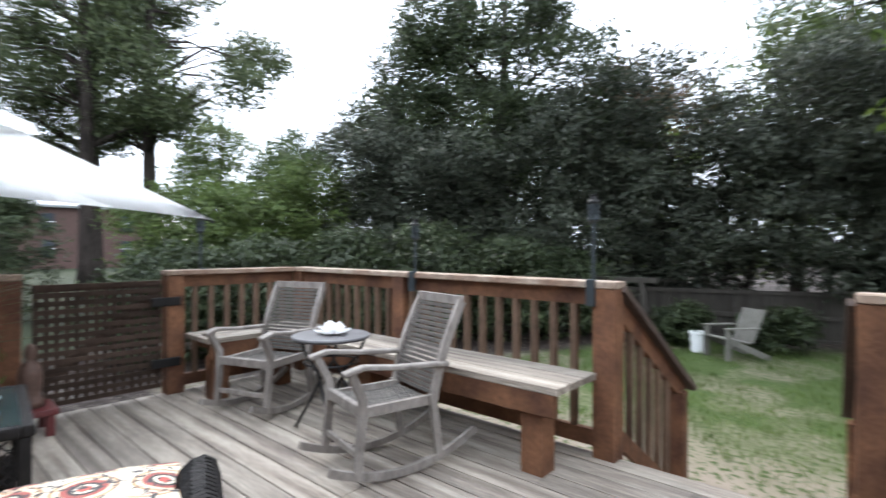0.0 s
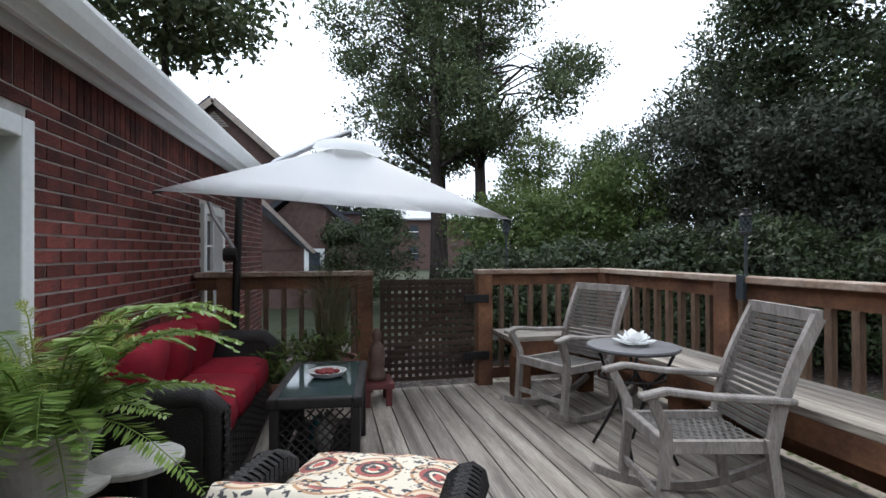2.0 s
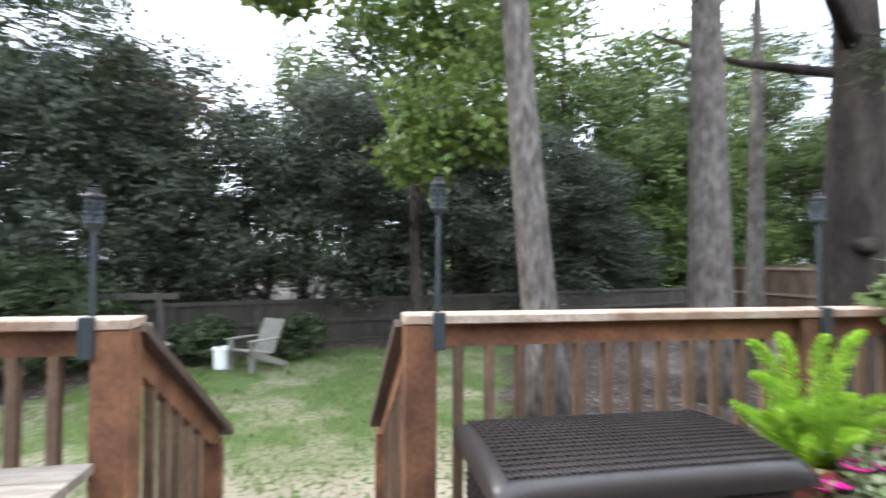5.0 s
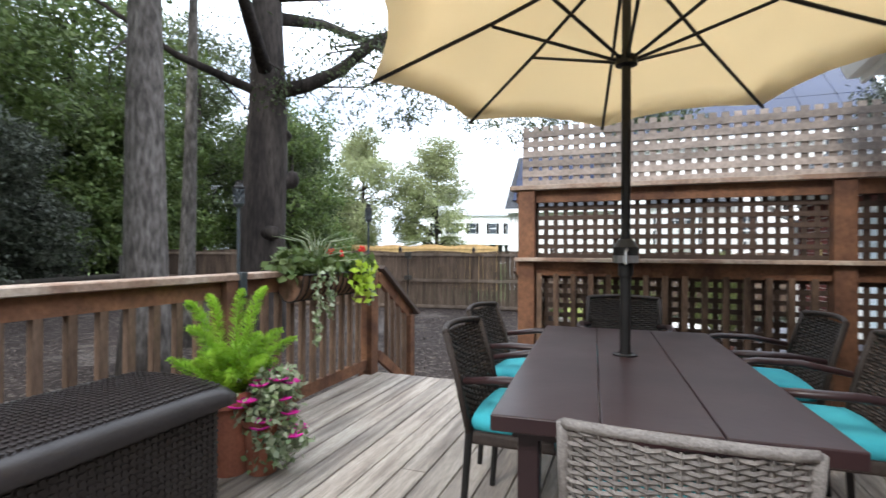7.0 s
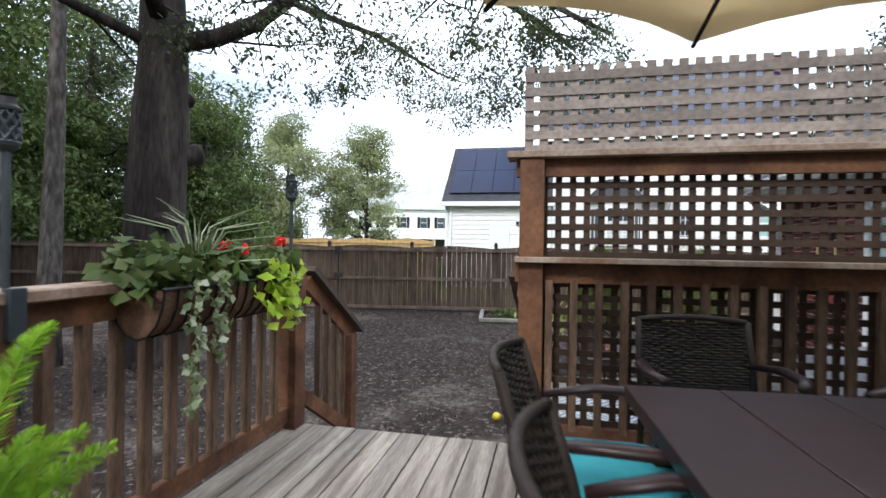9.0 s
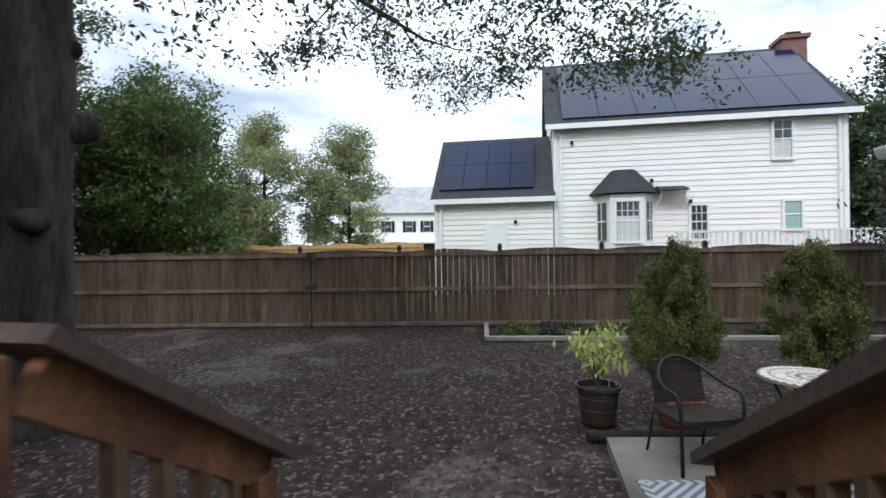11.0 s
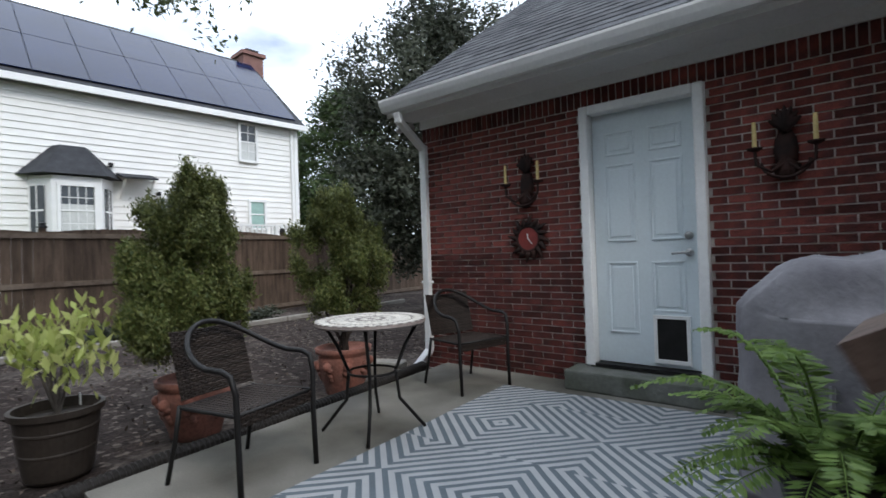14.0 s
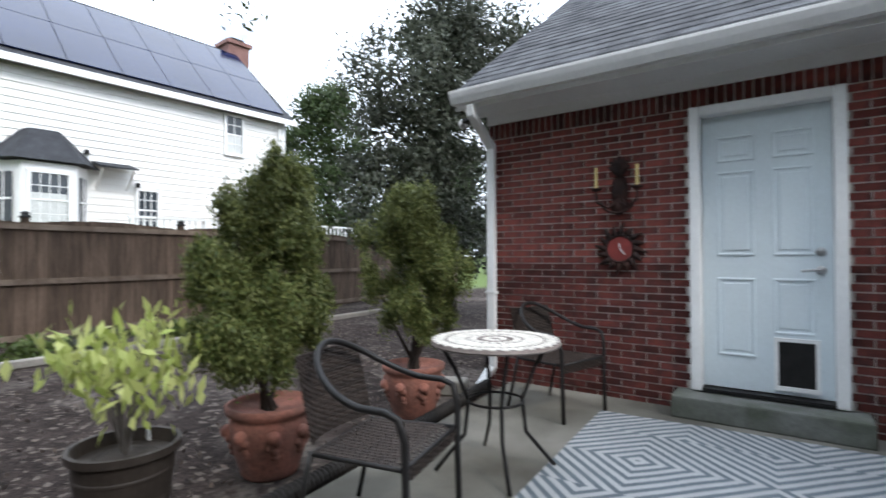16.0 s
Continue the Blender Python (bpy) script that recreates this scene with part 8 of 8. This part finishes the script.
# rug
def rug_mat():
    m = mat("blue-grey woven rug", (0.105, 0.13, 0.15), 0.9, vary=0.15, scale=3, bump=0.3, bump_scale=200, fine=0.1)
    nt = m.node_tree
    b = nt.nodes["Principled BSDF"]
    base = b.inputs["Base Color"].links[0].from_socket
    co = nt.nodes.new("ShaderNodeTexCoord")
    sep = nt.nodes.new("ShaderNodeSeparateXYZ")
    nt.links.new(co.outputs["Object"], sep.inputs["Vector"])

    def calc(op, a, b_):
        n = nt.nodes.new("ShaderNodeMath")
        n.operation = op
        for i, v in enumerate((a, b_)):
            if isinstance(v, (int, float)):
                n.inputs[i].default_value = v
            else:
                nt.links.new(v, n.inputs[i])
        return n.outputs["Value"]

    row = calc("FLOOR", calc("DIVIDE", calc("ADD", sep.outputs["Y"], 10.2), 0.92), 0)
    u = calc("PINGPONG", calc("ADD", calc("ADD", sep.outputs["X"], 10.0), calc("MULTIPLY", row, 0.47)), 0.66)
    v = calc("PINGPONG", calc("ADD", sep.outputs["Y"], 10.2), 0.46)
    s = calc("FRACT", calc("DIVIDE", calc("ADD", u, v), 0.092), 0)
    stripe = calc("GREATER_THAN", s, 0.47)
    mx = nt.nodes.new("ShaderNodeMix")
    mx.data_type = "RGBA"
    nt.links.new(stripe, mx.inputs["Factor"])
    nt.links.new(base, mx.inputs["A"])
    wn = nt.nodes.new("ShaderNodeTexNoise")
    wn.inputs["Scale"].default_value = 5
    nt.links.new(co.outputs["Object"], wn.inputs["Vector"])
    wr = nt.nodes.new("ShaderNodeValToRGB")
    wr.color_ramp.elements[0].color, wr.color_ramp.elements[1].color = (0.27, 0.28, 0.285, 1), (0.40, 0.41, 0.415, 1)
    nt.links.new(wn.outputs["Fac"], wr.inputs["Fac"])
    nt.links.new(wr.outputs["Color"], mx.inputs["B"])
    nt.links.new(mx.outputs["Result"], b.inputs["Base Color"])
    return m


bm = bmesh.new()
bmesh.ops.create_grid(bm, x_segments=40, y_segments=60, size=0.5)
for v in bm.verts:
    v.co = Vector((v.co.x * 1.80, v.co.y * 2.72, 0.008 + 0.003 * noise.noise(v.co * 9)))
r = bmesh.ops.extrude_edge_only(bm, edges=[e for e in bm.edges if e.is_boundary])
for v in r["geom"]:
    if isinstance(v, bmesh.types.BMVert):
        v.co.z = 0.0
rug = part("rug", bm, rug_mat())
rug.matrix_basis = pose(5.48, 0.40, PATIO + 0.001, 0, 0, 7)
tagged(rug, "blue-grey and white outdoor rug with striped diamonds", "rug")


# bistro chairs
def bistro_chair(m, label):
    """A woven metal armchair with one bent tube for back and arms; it faces its own +y."""
    ch = thing("bistro_chair", label, "chair", m, "bistro chairs on the patio")
    W = 0.25
    hoop = []
    for t in np.linspace(0, 1, 25):
        a = math.pi * t
        x = W * 1.06 * math.cos(a)
        y = 0.16 - 0.42 * math.sin(a) ** 0.75
        z = 0.60 + 0.19 * math.sin(a) ** 1.6
        hoop.append(Vector((x, y, z)))
    bm = bmesh.new()
    front = [Vector((W, 0.27, 0.0)), Vector((W, 0.26, 0.3)), Vector((W * 1.02, 0.26, 0.5)), Vector((W * 1.05, 0.235, 0.585))]
    tube(bm, front + [Vector((W * 1.06, 0.18, 0.605))] + hoop[1:-1] + [Vector((-W * 1.06, 0.18, 0.605))] + [Vector((-p.x, p.y, p.z)) for p in front[::-1]], 0.0145, 10)
    part("frame", bm, M_BLACK, ch, "black bent-tube frame", smooth=True)
    for s in (-1, 1):
        bm = bmesh.new()
        tube(bm, [(s * W * 0.93, -0.17, 0.40), (s * W * 0.96, -0.21, 0.2), (s * W, -0.26, 0.0)], 0.012, 8)
        part("back_leg", bm, M_BLACK, ch, smooth=True)
    bm = bmesh.new()
    tube(bm, [(-W, 0.25, 0.40), (W, 0.25, 0.40), (W * 0.93, -0.17, 0.39), (-W * 0.93, -0.17, 0.39)], 0.010, 8, True)
    part("seat_ring", bm, M_BLACK, ch, smooth=True)
    part("seat", weave((-W * 0.96, -0.17, 0.395), (2 * W * 0.96, 0, 0), (0, 0.43, 0.01), 16, 30, 0.004, lambda a, b: -0.012 * math.sin(math.pi * a) * math.sin(math.pi * b) - 0.03 * max(0, b - 0.85) / 0.15), M_BROWNWICKER, ch)
    part("seat_lip", weave((-W * 0.96, 0.262, 0.395), (2 * W * 0.96, 0, 0), (0, -0.02, -0.06), 16, 5, 0.004), M_BROWNWICKER, ch)
    part("backrest", weave((W * 0.90, -0.17, 0.42), (-2 * W * 0.90, 0, 0), (0, -0.085, 0.345), 16, 28, 0.004, lambda a, b: -0.075 * (1 - (2 * a - 1) ** 2)), M_BROWNWICKER, ch)
    return ch


bistro_chair(pose(6.64, 1.34, PATIO, 0, 0, 106), "black woven metal bistro chair at the patio edge")
bistro_chair(pose(6.84, -0.70, PATIO, 0, 0, 78), "black woven metal bistro chair against the brick wall")

# mosaic table
mt = thing("mosaic_table", "round mosaic-topped table on black iron legs", "table", pose(6.6, 0.50, PATIO))
M_TILE = mat("cream mosaic chips", (0.66, 0.63, 0.57), 0.55, vary=0.12, scale=14, bump=0.2, per_island=0.12)
M_TILED = mat("brown mosaic chips", (0.20, 0.165, 0.15), 0.5, vary=0.2, scale=14, bump=0.2, per_island=0.25)
bm = bmesh.new()
lathe(bm, [(0.0, 0.685), (0.345, 0.685), (0.355, 0.695), (0.35, 0.71), (0.0, 0.712)], 48)
part("tabletop", bm, M_TILED, mt)
verts = {0: ([], []), 1: ([], [])}
for r0, r1, n, dark in ((0.335, 0.35, 64, 1), (0.285, 0.332, 40, 0), (0.268, 0.280, 90, 1), (0.235, 0.26, 48, 0), (0.165, 0.232, 30, 0), (0.14, 0.162, 40, 1), (0.105, 0.138, 20, 0), (0.07, 0.10, 12, 1), (0.03, 0.068, 9, 0), (0.0, 0.028, 5, 1)):
    V, F = verts[dark]
    for k in range(n):
        if dark and n > 20 and k % 2:
            V2, F2 = verts[0]
        else:
            V2, F2 = V, F
        a0, a1 = 2 * math.pi * (k + 0.06) / n, 2 * math.pi * (k + 0.94) / n
        i = len(V2)
        for z in (0.711, 0.7145):
            V2 += [(r0 * math.cos(a0), r0 * math.sin(a0), z), (r1 * math.cos(a0), r1 * math.sin(a0), z), (r1 * math.cos(a1), r1 * math.sin(a1), z), (r0 * math.cos(a1), r0 * math.sin(a1), z)]
        F2 += [(i + 4, i + 5, i + 6, i + 7), (i, i + 1, i + 5, i + 4), (i + 1, i + 2, i + 6, i + 5), (i + 2, i + 3, i + 7, i + 6), (i + 3, i, i + 4, i + 7)]
for key, mtl in ((0, M_TILE), (1, M_TILED)):
    me = bpy.data.meshes.new("mosaic")
    me.from_pydata(verts[key][0], [], verts[key][1])
    me.materials.append(mtl)
    o = new("mosaic", me)
    o.parent = mt
for k in range(4):
    a = math.pi / 4 + k * math.pi / 2
    d = Vector((math.cos(a), math.sin(a), 0))
    bm = bmesh.new()
    tube(bm, [d * 0.30 + Vector((0, 0, 0.685)), d * 0.22 + Vector((0, 0, 0.55)), d * 0.15 + Vector((0, 0, 0.38)), d * 0.17 + Vector((0, 0, 0.2)), d * 0.33 + Vector((0, 0, 0.01))], 0.011, 8)
    part("leg", bm, M_BLACK, mt, smooth=True)
bm = bmesh.new()
tube(bm, [(0.155 * math.cos(a), 0.155 * math.sin(a), 0.38) for a in np.linspace(0, 2 * math.pi, 21)[:-1]], 0.008, 6, True)
part("ring", bm, M_BLACK, mt, smooth=True)

# grill under its cover
gc = thing("covered_grill", "barbecue grill under a faded grey fabric cover", "grill", pose(3.99, -0.29, PATIO))
bm = bmesh.new()
bmesh.ops.create_cube(bm, size=1.0)
bmesh.ops.subdivide_edges(bm, edges=bm.edges[:], cuts=22, use_grid_fill=True)
for v in bm.verts:
    x, y, z = v.co * 2
    t = (z + 1) / 2
    k = max(abs(x), abs(y), 1e-6)
    r = (abs(x) ** 6 + abs(y) ** 6) ** (1 / 6)
    x, y = (x * k / r, y * k / r) if r > 0 else (x, y)
    zz = 1.0 * t
    if t > 0.80:
        e = max(abs(x), abs(y) * 1.0)
        zz = 1.0 * t - 0.20 * (max(0.0, e - 0.55) / 0.45) ** 1.6 * (t - 0.8) / 0.2 + 0.05 * (1 - y * y) * (t - 0.8) / 0.2
    p = Vector((x * 0.66 * (1 + 0.03 * (1 - t)), y * 0.34 * (1 + 0.06 * (1 - t)), zz))
    fold = 0.03 * noise.noise(Vector((p.x * 7 + p.y * 3, p.y * 8, p.z * 1.3))) + 0.010 * noise.noise(Vector((p.x * 13, p.y * 13, p.z * 4)))
    n = Vector((x, y, 0.4 * (t > 0.85)))
    p += n.normalized() * fold * 1.6 if n.length > 0 else Vector()
    v.co = p
part("cover", bm, M_COVER, gc, smooth=True)
for s in (-1, 1):
    part("strap", (lambda q: (tube(q, [(s * 0.3, 0.365, 0.55), (s * 0.3, 0.385, 0.45), (s * 0.31, 0.375, 0.32)], 0.012, 6), q)[1])(bmesh.new()), M_COVER, gc)

# fern on a stand beside the steps
# darker copy of L_FERN, the patio's shade put into its leaf colour
L_FERN_SHADED = leaf_mat("shaded fern", (0.085, 0.15, 0.035), (0.18, 0.27, 0.07), 0.25)
fern("fern", "green sword fern hanging over the patio's edge", pose(4.22, 0.80, -0.32), 40, 0.44, 0.28, 0.38, L_FERN_SHADED, 71, 0.055, potmat=M_BLACK, pot_r=0.15, pot_h=0.2, width=0.016)
st = thing("plant_stand", "black iron plant stand under the fern", "stand", pose(4.22, 0.78, PATIO))
for k in range(3):
    a = k * 2.094
    bm = bmesh.new()
    tube(bm, [(0.13 * math.cos(a), 0.13 * math.sin(a), 0.30), (0.10 * math.cos(a), 0.10 * math.sin(a), 0.15), (0.15 * math.cos(a), 0.15 * math.sin(a), 0.0)], 0.009, 6)
    part("leg", bm, M_BLACK, st)
part("top_plate", (lambda q: (lathe(q, [(0.15, 0.29), (0.15, 0.303), (0, 0.304)], 20), q)[1])(bmesh.new()), M_BLACK, st)


# arborvitae in terracotta urns
def urn_shrub(x, y, seed, blobs, label):
    rng = np.random.default_rng(seed)
    us = thing("potted_arborvitae", label, "shrub", pose(x, y, GROUND))
    bm = bmesh.new()
    lathe(bm, [(0.15, 0), (0.165, 0.02), (0.17, 0.05), (0.20, 0.14), (0.225, 0.26), (0.225, 0.33), (0.215, 0.35), (0.245, 0.37), (0.25, 0.41), (0.225, 0.415), (0.21, 0.38), (0, 0.37)], 36)
    pot = part("urn", bm, M_TERRA2, us, "weathered terracotta urn", smooth=True)
    for k in range(8):
        a = k * math.pi / 4 + 0.3
        bm = bmesh.new()
        for q in range(5):
            bmesh.ops.create_icosphere(bm, subdivisions=2, radius=0.028 + 0.012 * (q == 0), matrix=Matrix.Translation(((0.232 - 0.01 * q) * math.cos(a + 0.10 * math.sin(q * 2.2)), (0.232 - 0.01 * q) * math.sin(a + 0.10 * math.sin(q * 2.2)), 0.27 - 0.028 * q)))
        part("relief_boss", bm, M_TERRA2, pot, smooth=True)
    for k in range(7):
        bm = bmesh.new()
        e = Vector((rng.normal() * 0.16, rng.normal() * 0.16, 1.0 + rng.random() * 0.4))
        tube(bm, [(rng.normal() * 0.03, rng.normal() * 0.03, 0.36), e.lerp(Vector((0, 0, 0.36)), 0.6), e], [0.018, 0.012, 0.004], 6)
        part("stem", bm, M_BARK_DARK, us)
    # upright plumes of sprays, uneven at the outside
    plumes = []
    for c, r in blobs:
        c, r = (c[0] * 0.9, c[1] * 0.9, 0.72 + (c[2] - 0.72) * 0.9), [v * 0.84 for v in r]
        for q in range(13):
            a, k = rng.random() * 6.283, 0.35 + 0.75 * math.sqrt(rng.random())
            h = rng.uniform(0.09, 0.17)
            plumes.append(((c[0] + r[0] * k * math.cos(a), c[1] + r[1] * k * math.sin(a), c[2] + r[2] * rng.uniform(-0.7, 0.8)), (0.055 + 0.03 * rng.random(), 0.055 + 0.03 * rng.random(), h)))
    cs, ns = crown_points(rng, plumes, 15, 54, 0.022, 0.2, 1.8)
    o = new("foliage", leaves_mesh("foliage", cs, ns, 0.036, 0.011, L_ARB, rng, -1.2))
    o.parent = us
    return us


L_ARB = leaf_mat("arborvitae sprays", (0.060, 0.090, 0.026), (0.21, 0.225, 0.075))
urn_shrub(7.74, 1.17, 81, [((0, 0, 0.80), (0.30, 0.32, 0.26)), ((-0.05, 0.1, 1.0), (0.40, 0.38, 0.30)), ((0.10, -0.08, 1.2), (0.34, 0.33, 0.34)), ((-0.06, 0.05, 1.4), (0.31, 0.30, 0.32)), ((0.06, 0.0, 1.6), (0.25, 0.25, 0.24)), ((-0.10, -0.06, 1.72), (0.15, 0.15, 0.16)), ((-0.2, 0.30, 0.85), (0.26, 0.26, 0.26)), ((0.2, 0.2, 1.1), (0.24, 0.24, 0.3)), ((0.15, -0.25, 0.9), (0.22, 0.22, 0.28)), ((0.0, 0.3, 1.15), (0.22, 0.24, 0.24))], "tall bushy arborvitae in a weathered terracotta urn")
urn_shrub(7.78, -0.12, 82, [((0, 0, 0.90), (0.30, 0.32, 0.26)), ((0.02, 0.04, 1.12), (0.40, 0.40, 0.32)), ((-0.06, -0.06, 1.36), (0.40, 0.38, 0.32)), ((0.1, 0.1, 1.5), (0.32, 0.32, 0.26)), ((-0.12, 0.1, 1.66), (0.22, 0.22, 0.2)), ((0.16, -0.1, 1.7), (0.18, 0.18, 0.16))], "broad arborvitae in a weathered terracotta urn")

# yellow-leaved shrub in a plastic pot
ys = thing("potted_shrub", "yellow-green leafy shrub in a dark plastic pot", "plant", pose(7.68, 1.95, GROUND + 0.01))
bm = bmesh.new()
lathe(bm, [(0.15, 0), (0.165, 0.02), (0.185, 0.15), (0.19, 0.155), (0.19, 0.165), (0.187, 0.17), (0.20, 0.27), (0.205, 0.275), (0.205, 0.285), (0.202, 0.29), (0.21, 0.36), (0.23, 0.365), (0.232, 0.40), (0.21, 0.40), (0.20, 0.34), (0, 0.33)], 36)
part("pot", bm, M_PLASTICPOT, ys)
bm = bmesh.new()
lathe(bm, [(0.199, 0.325), (0.1, 0.345), (0, 0.35)], 24)
part("soil", bm, M_SOIL, ys)
rng = np.random.default_rng(83)
bm = bmesh.new()
tips = []
for k in range(9):
    a = k * 2.4
    e = Vector((0.24 * math.cos(a) * (0.4 + 0.6 * rng.random()), 0.24 * math.sin(a) * (0.4 + 0.6 * rng.random()), 0.62 + 0.28 * rng.random()))
    tube(bm, [(0, 0, 0.33), e.lerp(Vector((0, 0, 0.4)), 0.55) + Vector((0, 0, 0.08)), e], [0.007, 0.005, 0.003], 6)
    tips.append(e)
part("stem", bm, M_BARK, ys)
cs = np.concatenate([np.array(t) + rng.normal(size=(38, 3)) * np.array([0.085, 0.085, 0.085]) for t in tips])
o = new("foliage", leaves_mesh("foliage", cs, np.tile([[0, 0, 1.0]], (len(cs), 1)), 0.10, 0.036, L_YELLOW, rng, 2.0))
o.parent = ys
bm = boxed((0.06, -0.12, 0.40), (0.035, 0.004, 0.07))
part("plant_tag", bm, M_WHITE, ys, "white plant tag")

# corrugated drain pipe along the slab
dp = thing("drain_pipe", "black corrugated drain pipe along the patio slab", "pipe")
path = [Vector((7.68, -1.02, GROUND + 0.08)), Vector((7.62, -0.6, GROUND + 0.065)), Vector((7.48, 0.1, GROUND + 0.06)), Vector((7.36, 0.9, GROUND + 0.06)), Vector((7.26, 1.6, GROUND + 0.06)), Vector((7.14, 2.12, GROUND + 0.055))]
pts, rad = [], []
for a, b in zip(path, path[1:]):
    n = int((b - a).length / 0.008)
    for i in range(n):
        pts.append(a.lerp(b, i / n))
for i in range(len(pts)):
    rad.append(0.052 if (i // 2) % 2 else 0.044)
bm = bmesh.new()
tube(bm, pts, rad, 12)
part("pipe", bm, M_PIPE, dp)

# planting bed by the fence
bed = thing("bed_edging", "pale landscape timbers edging the bed along the fence", "edging")
for a, b in (((12.2, 3.53), (14.0, 3.72)), ((12.2, 3.53), (12.5, 0.6)), ((12.5, 0.58), (12.85, -2.4)), ((12.85, -2.42), (13.3, -5.9))):
    bm = bmesh.new()
    beam(bm, (*a, GROUND + 0.05), (*b, GROUND + 0.05), 0.1, 0.10)
    soften(bm, 0.015, 1)
    part("timber", bm, M_TIMBER, bed)
for i, (x, y) in enumerate(((12.9, 3.0), (13.2, 2.2), (12.9, 1.3), (13.3, 0.4), (13.4, -0.8), (13.5, -2.2))):
    leafy("bed_plant", "low leafy plant in the bed by the fence", pose(x, y, GROUND), [((0, 0, 0.12), (0.35, 0.4, 0.13))], L_GREY if i % 2 else L_MID, (0.10, 0.045), 36, 14, 0.06, 300 + i)

# bird house on a pole by the fence
bh = thing("bird_feeder", "grey bird feeder on a slim dark pole", "bird feeder", pose(13.15, 7.7, GROUND))
bm = bmesh.new()
rod(bm, (0, 0, 0), (0, 0, 1.62), 0.018)
part("pole", bm, M_BLACK, bh)
part("box", boxed((0, 0, 1.70), (0.16, 0.16, 0.22), None, 0.01), M_GREYFENCE, bh)
part("baffle", boxed((0, 0, 1.0), (0.2, 0.2, 0.14), None, 0.02), M_GREYFENCE, bh)
ball = part("ball", (lambda q: (bmesh.ops.create_icosphere(q, subdivisions=3, radius=0.045), q)[1])(bmesh.new()), mat("yellow rubber", (0.62, 0.50, 0.03), 0.6, scale=20, bump=0.2), smooth=True)
ball.location = (5.35, 2.42, GROUND + 0.06)
tagged(ball, "small yellow ball on the mulch", "ball")

# scattered chips of bark and dry leaves on the ground
rng = np.random.default_rng(91)
n = 9000
xs = rng.uniform(3.2, 13.0, n)
yy = rng.uniform(-3.0, 12.0, n)
keep = ~((xs < 7.7) & (yy < 2.05)) & ~((xs < 4.0) & (yy < 3.6)) & (xs < 14.2 - 0.15 * yy)
c = np.stack([xs[keep], yy[keep], np.full(keep.sum(), GROUND + 0.03)], 1)
me = leaves_mesh("bark_chips", c, np.tile([[0, 0, 4.0]], (len(c), 1)), 0.05, 0.022, mat("bark chip", (0.11, 0.085, 0.07), 0.95, scale=30, bump=0.4, per_island=0.6), rng)
chips_ob = new("bark_chips", me)
tagged(chips_ob, "scattered bark chips and dry leaves on the mulch", "bark chips", kind="stuff")

# grass tufts on the lawn
n = 26000
xs, yy = rng.uniform(-9, 2.5, n), rng.uniform(3.6, 12.0, n)
nz = np.array([noise.noise(Vector((x * 0.8, y * 0.8, 0))) for x, y in zip(xs, yy)])
keep = (nz > -0.25) & (xs - 0.43 * yy > -8.9) & (xs < 0.3 + 0.33 * (yy - 5) + 0.6) & (yy > 5.4 + 1.4 * nz)
b0 = np.stack([xs[keep], yy[keep], np.full(keep.sum(), GROUND + 0.035)], 1)
me = leaves_mesh("grass", b0, np.tile([[1.0, 0, 0]], (len(b0), 1)), 0.09, 0.012, leaf_mat("lawn grass", (0.065, 0.112, 0.024), (0.12, 0.16, 0.045)), rng, -3.0)
tagged(new("grass", me), "thin lawn grass with bare patches", "grass", kind="stuff")

# woven parts and sprays are too fine to pick apart
for ob in list(scene.objects):
    if ob.type == "MESH" and ob.parent and ob.name.split(".")[0] in ("backrest", "seat", "seat_lip", "front_panel", "arm_weave", "arm_binding", "lattice_side", "cage", "grass_blades", "lime_leaf_spray", "trailing_vine", "foliage", "fronds", "wire_frame", "lid_weave", "side_weave", "mosaic", "siding", "lattice_panel", "top_lattice"):
        tagged(ob, kind="stuff")
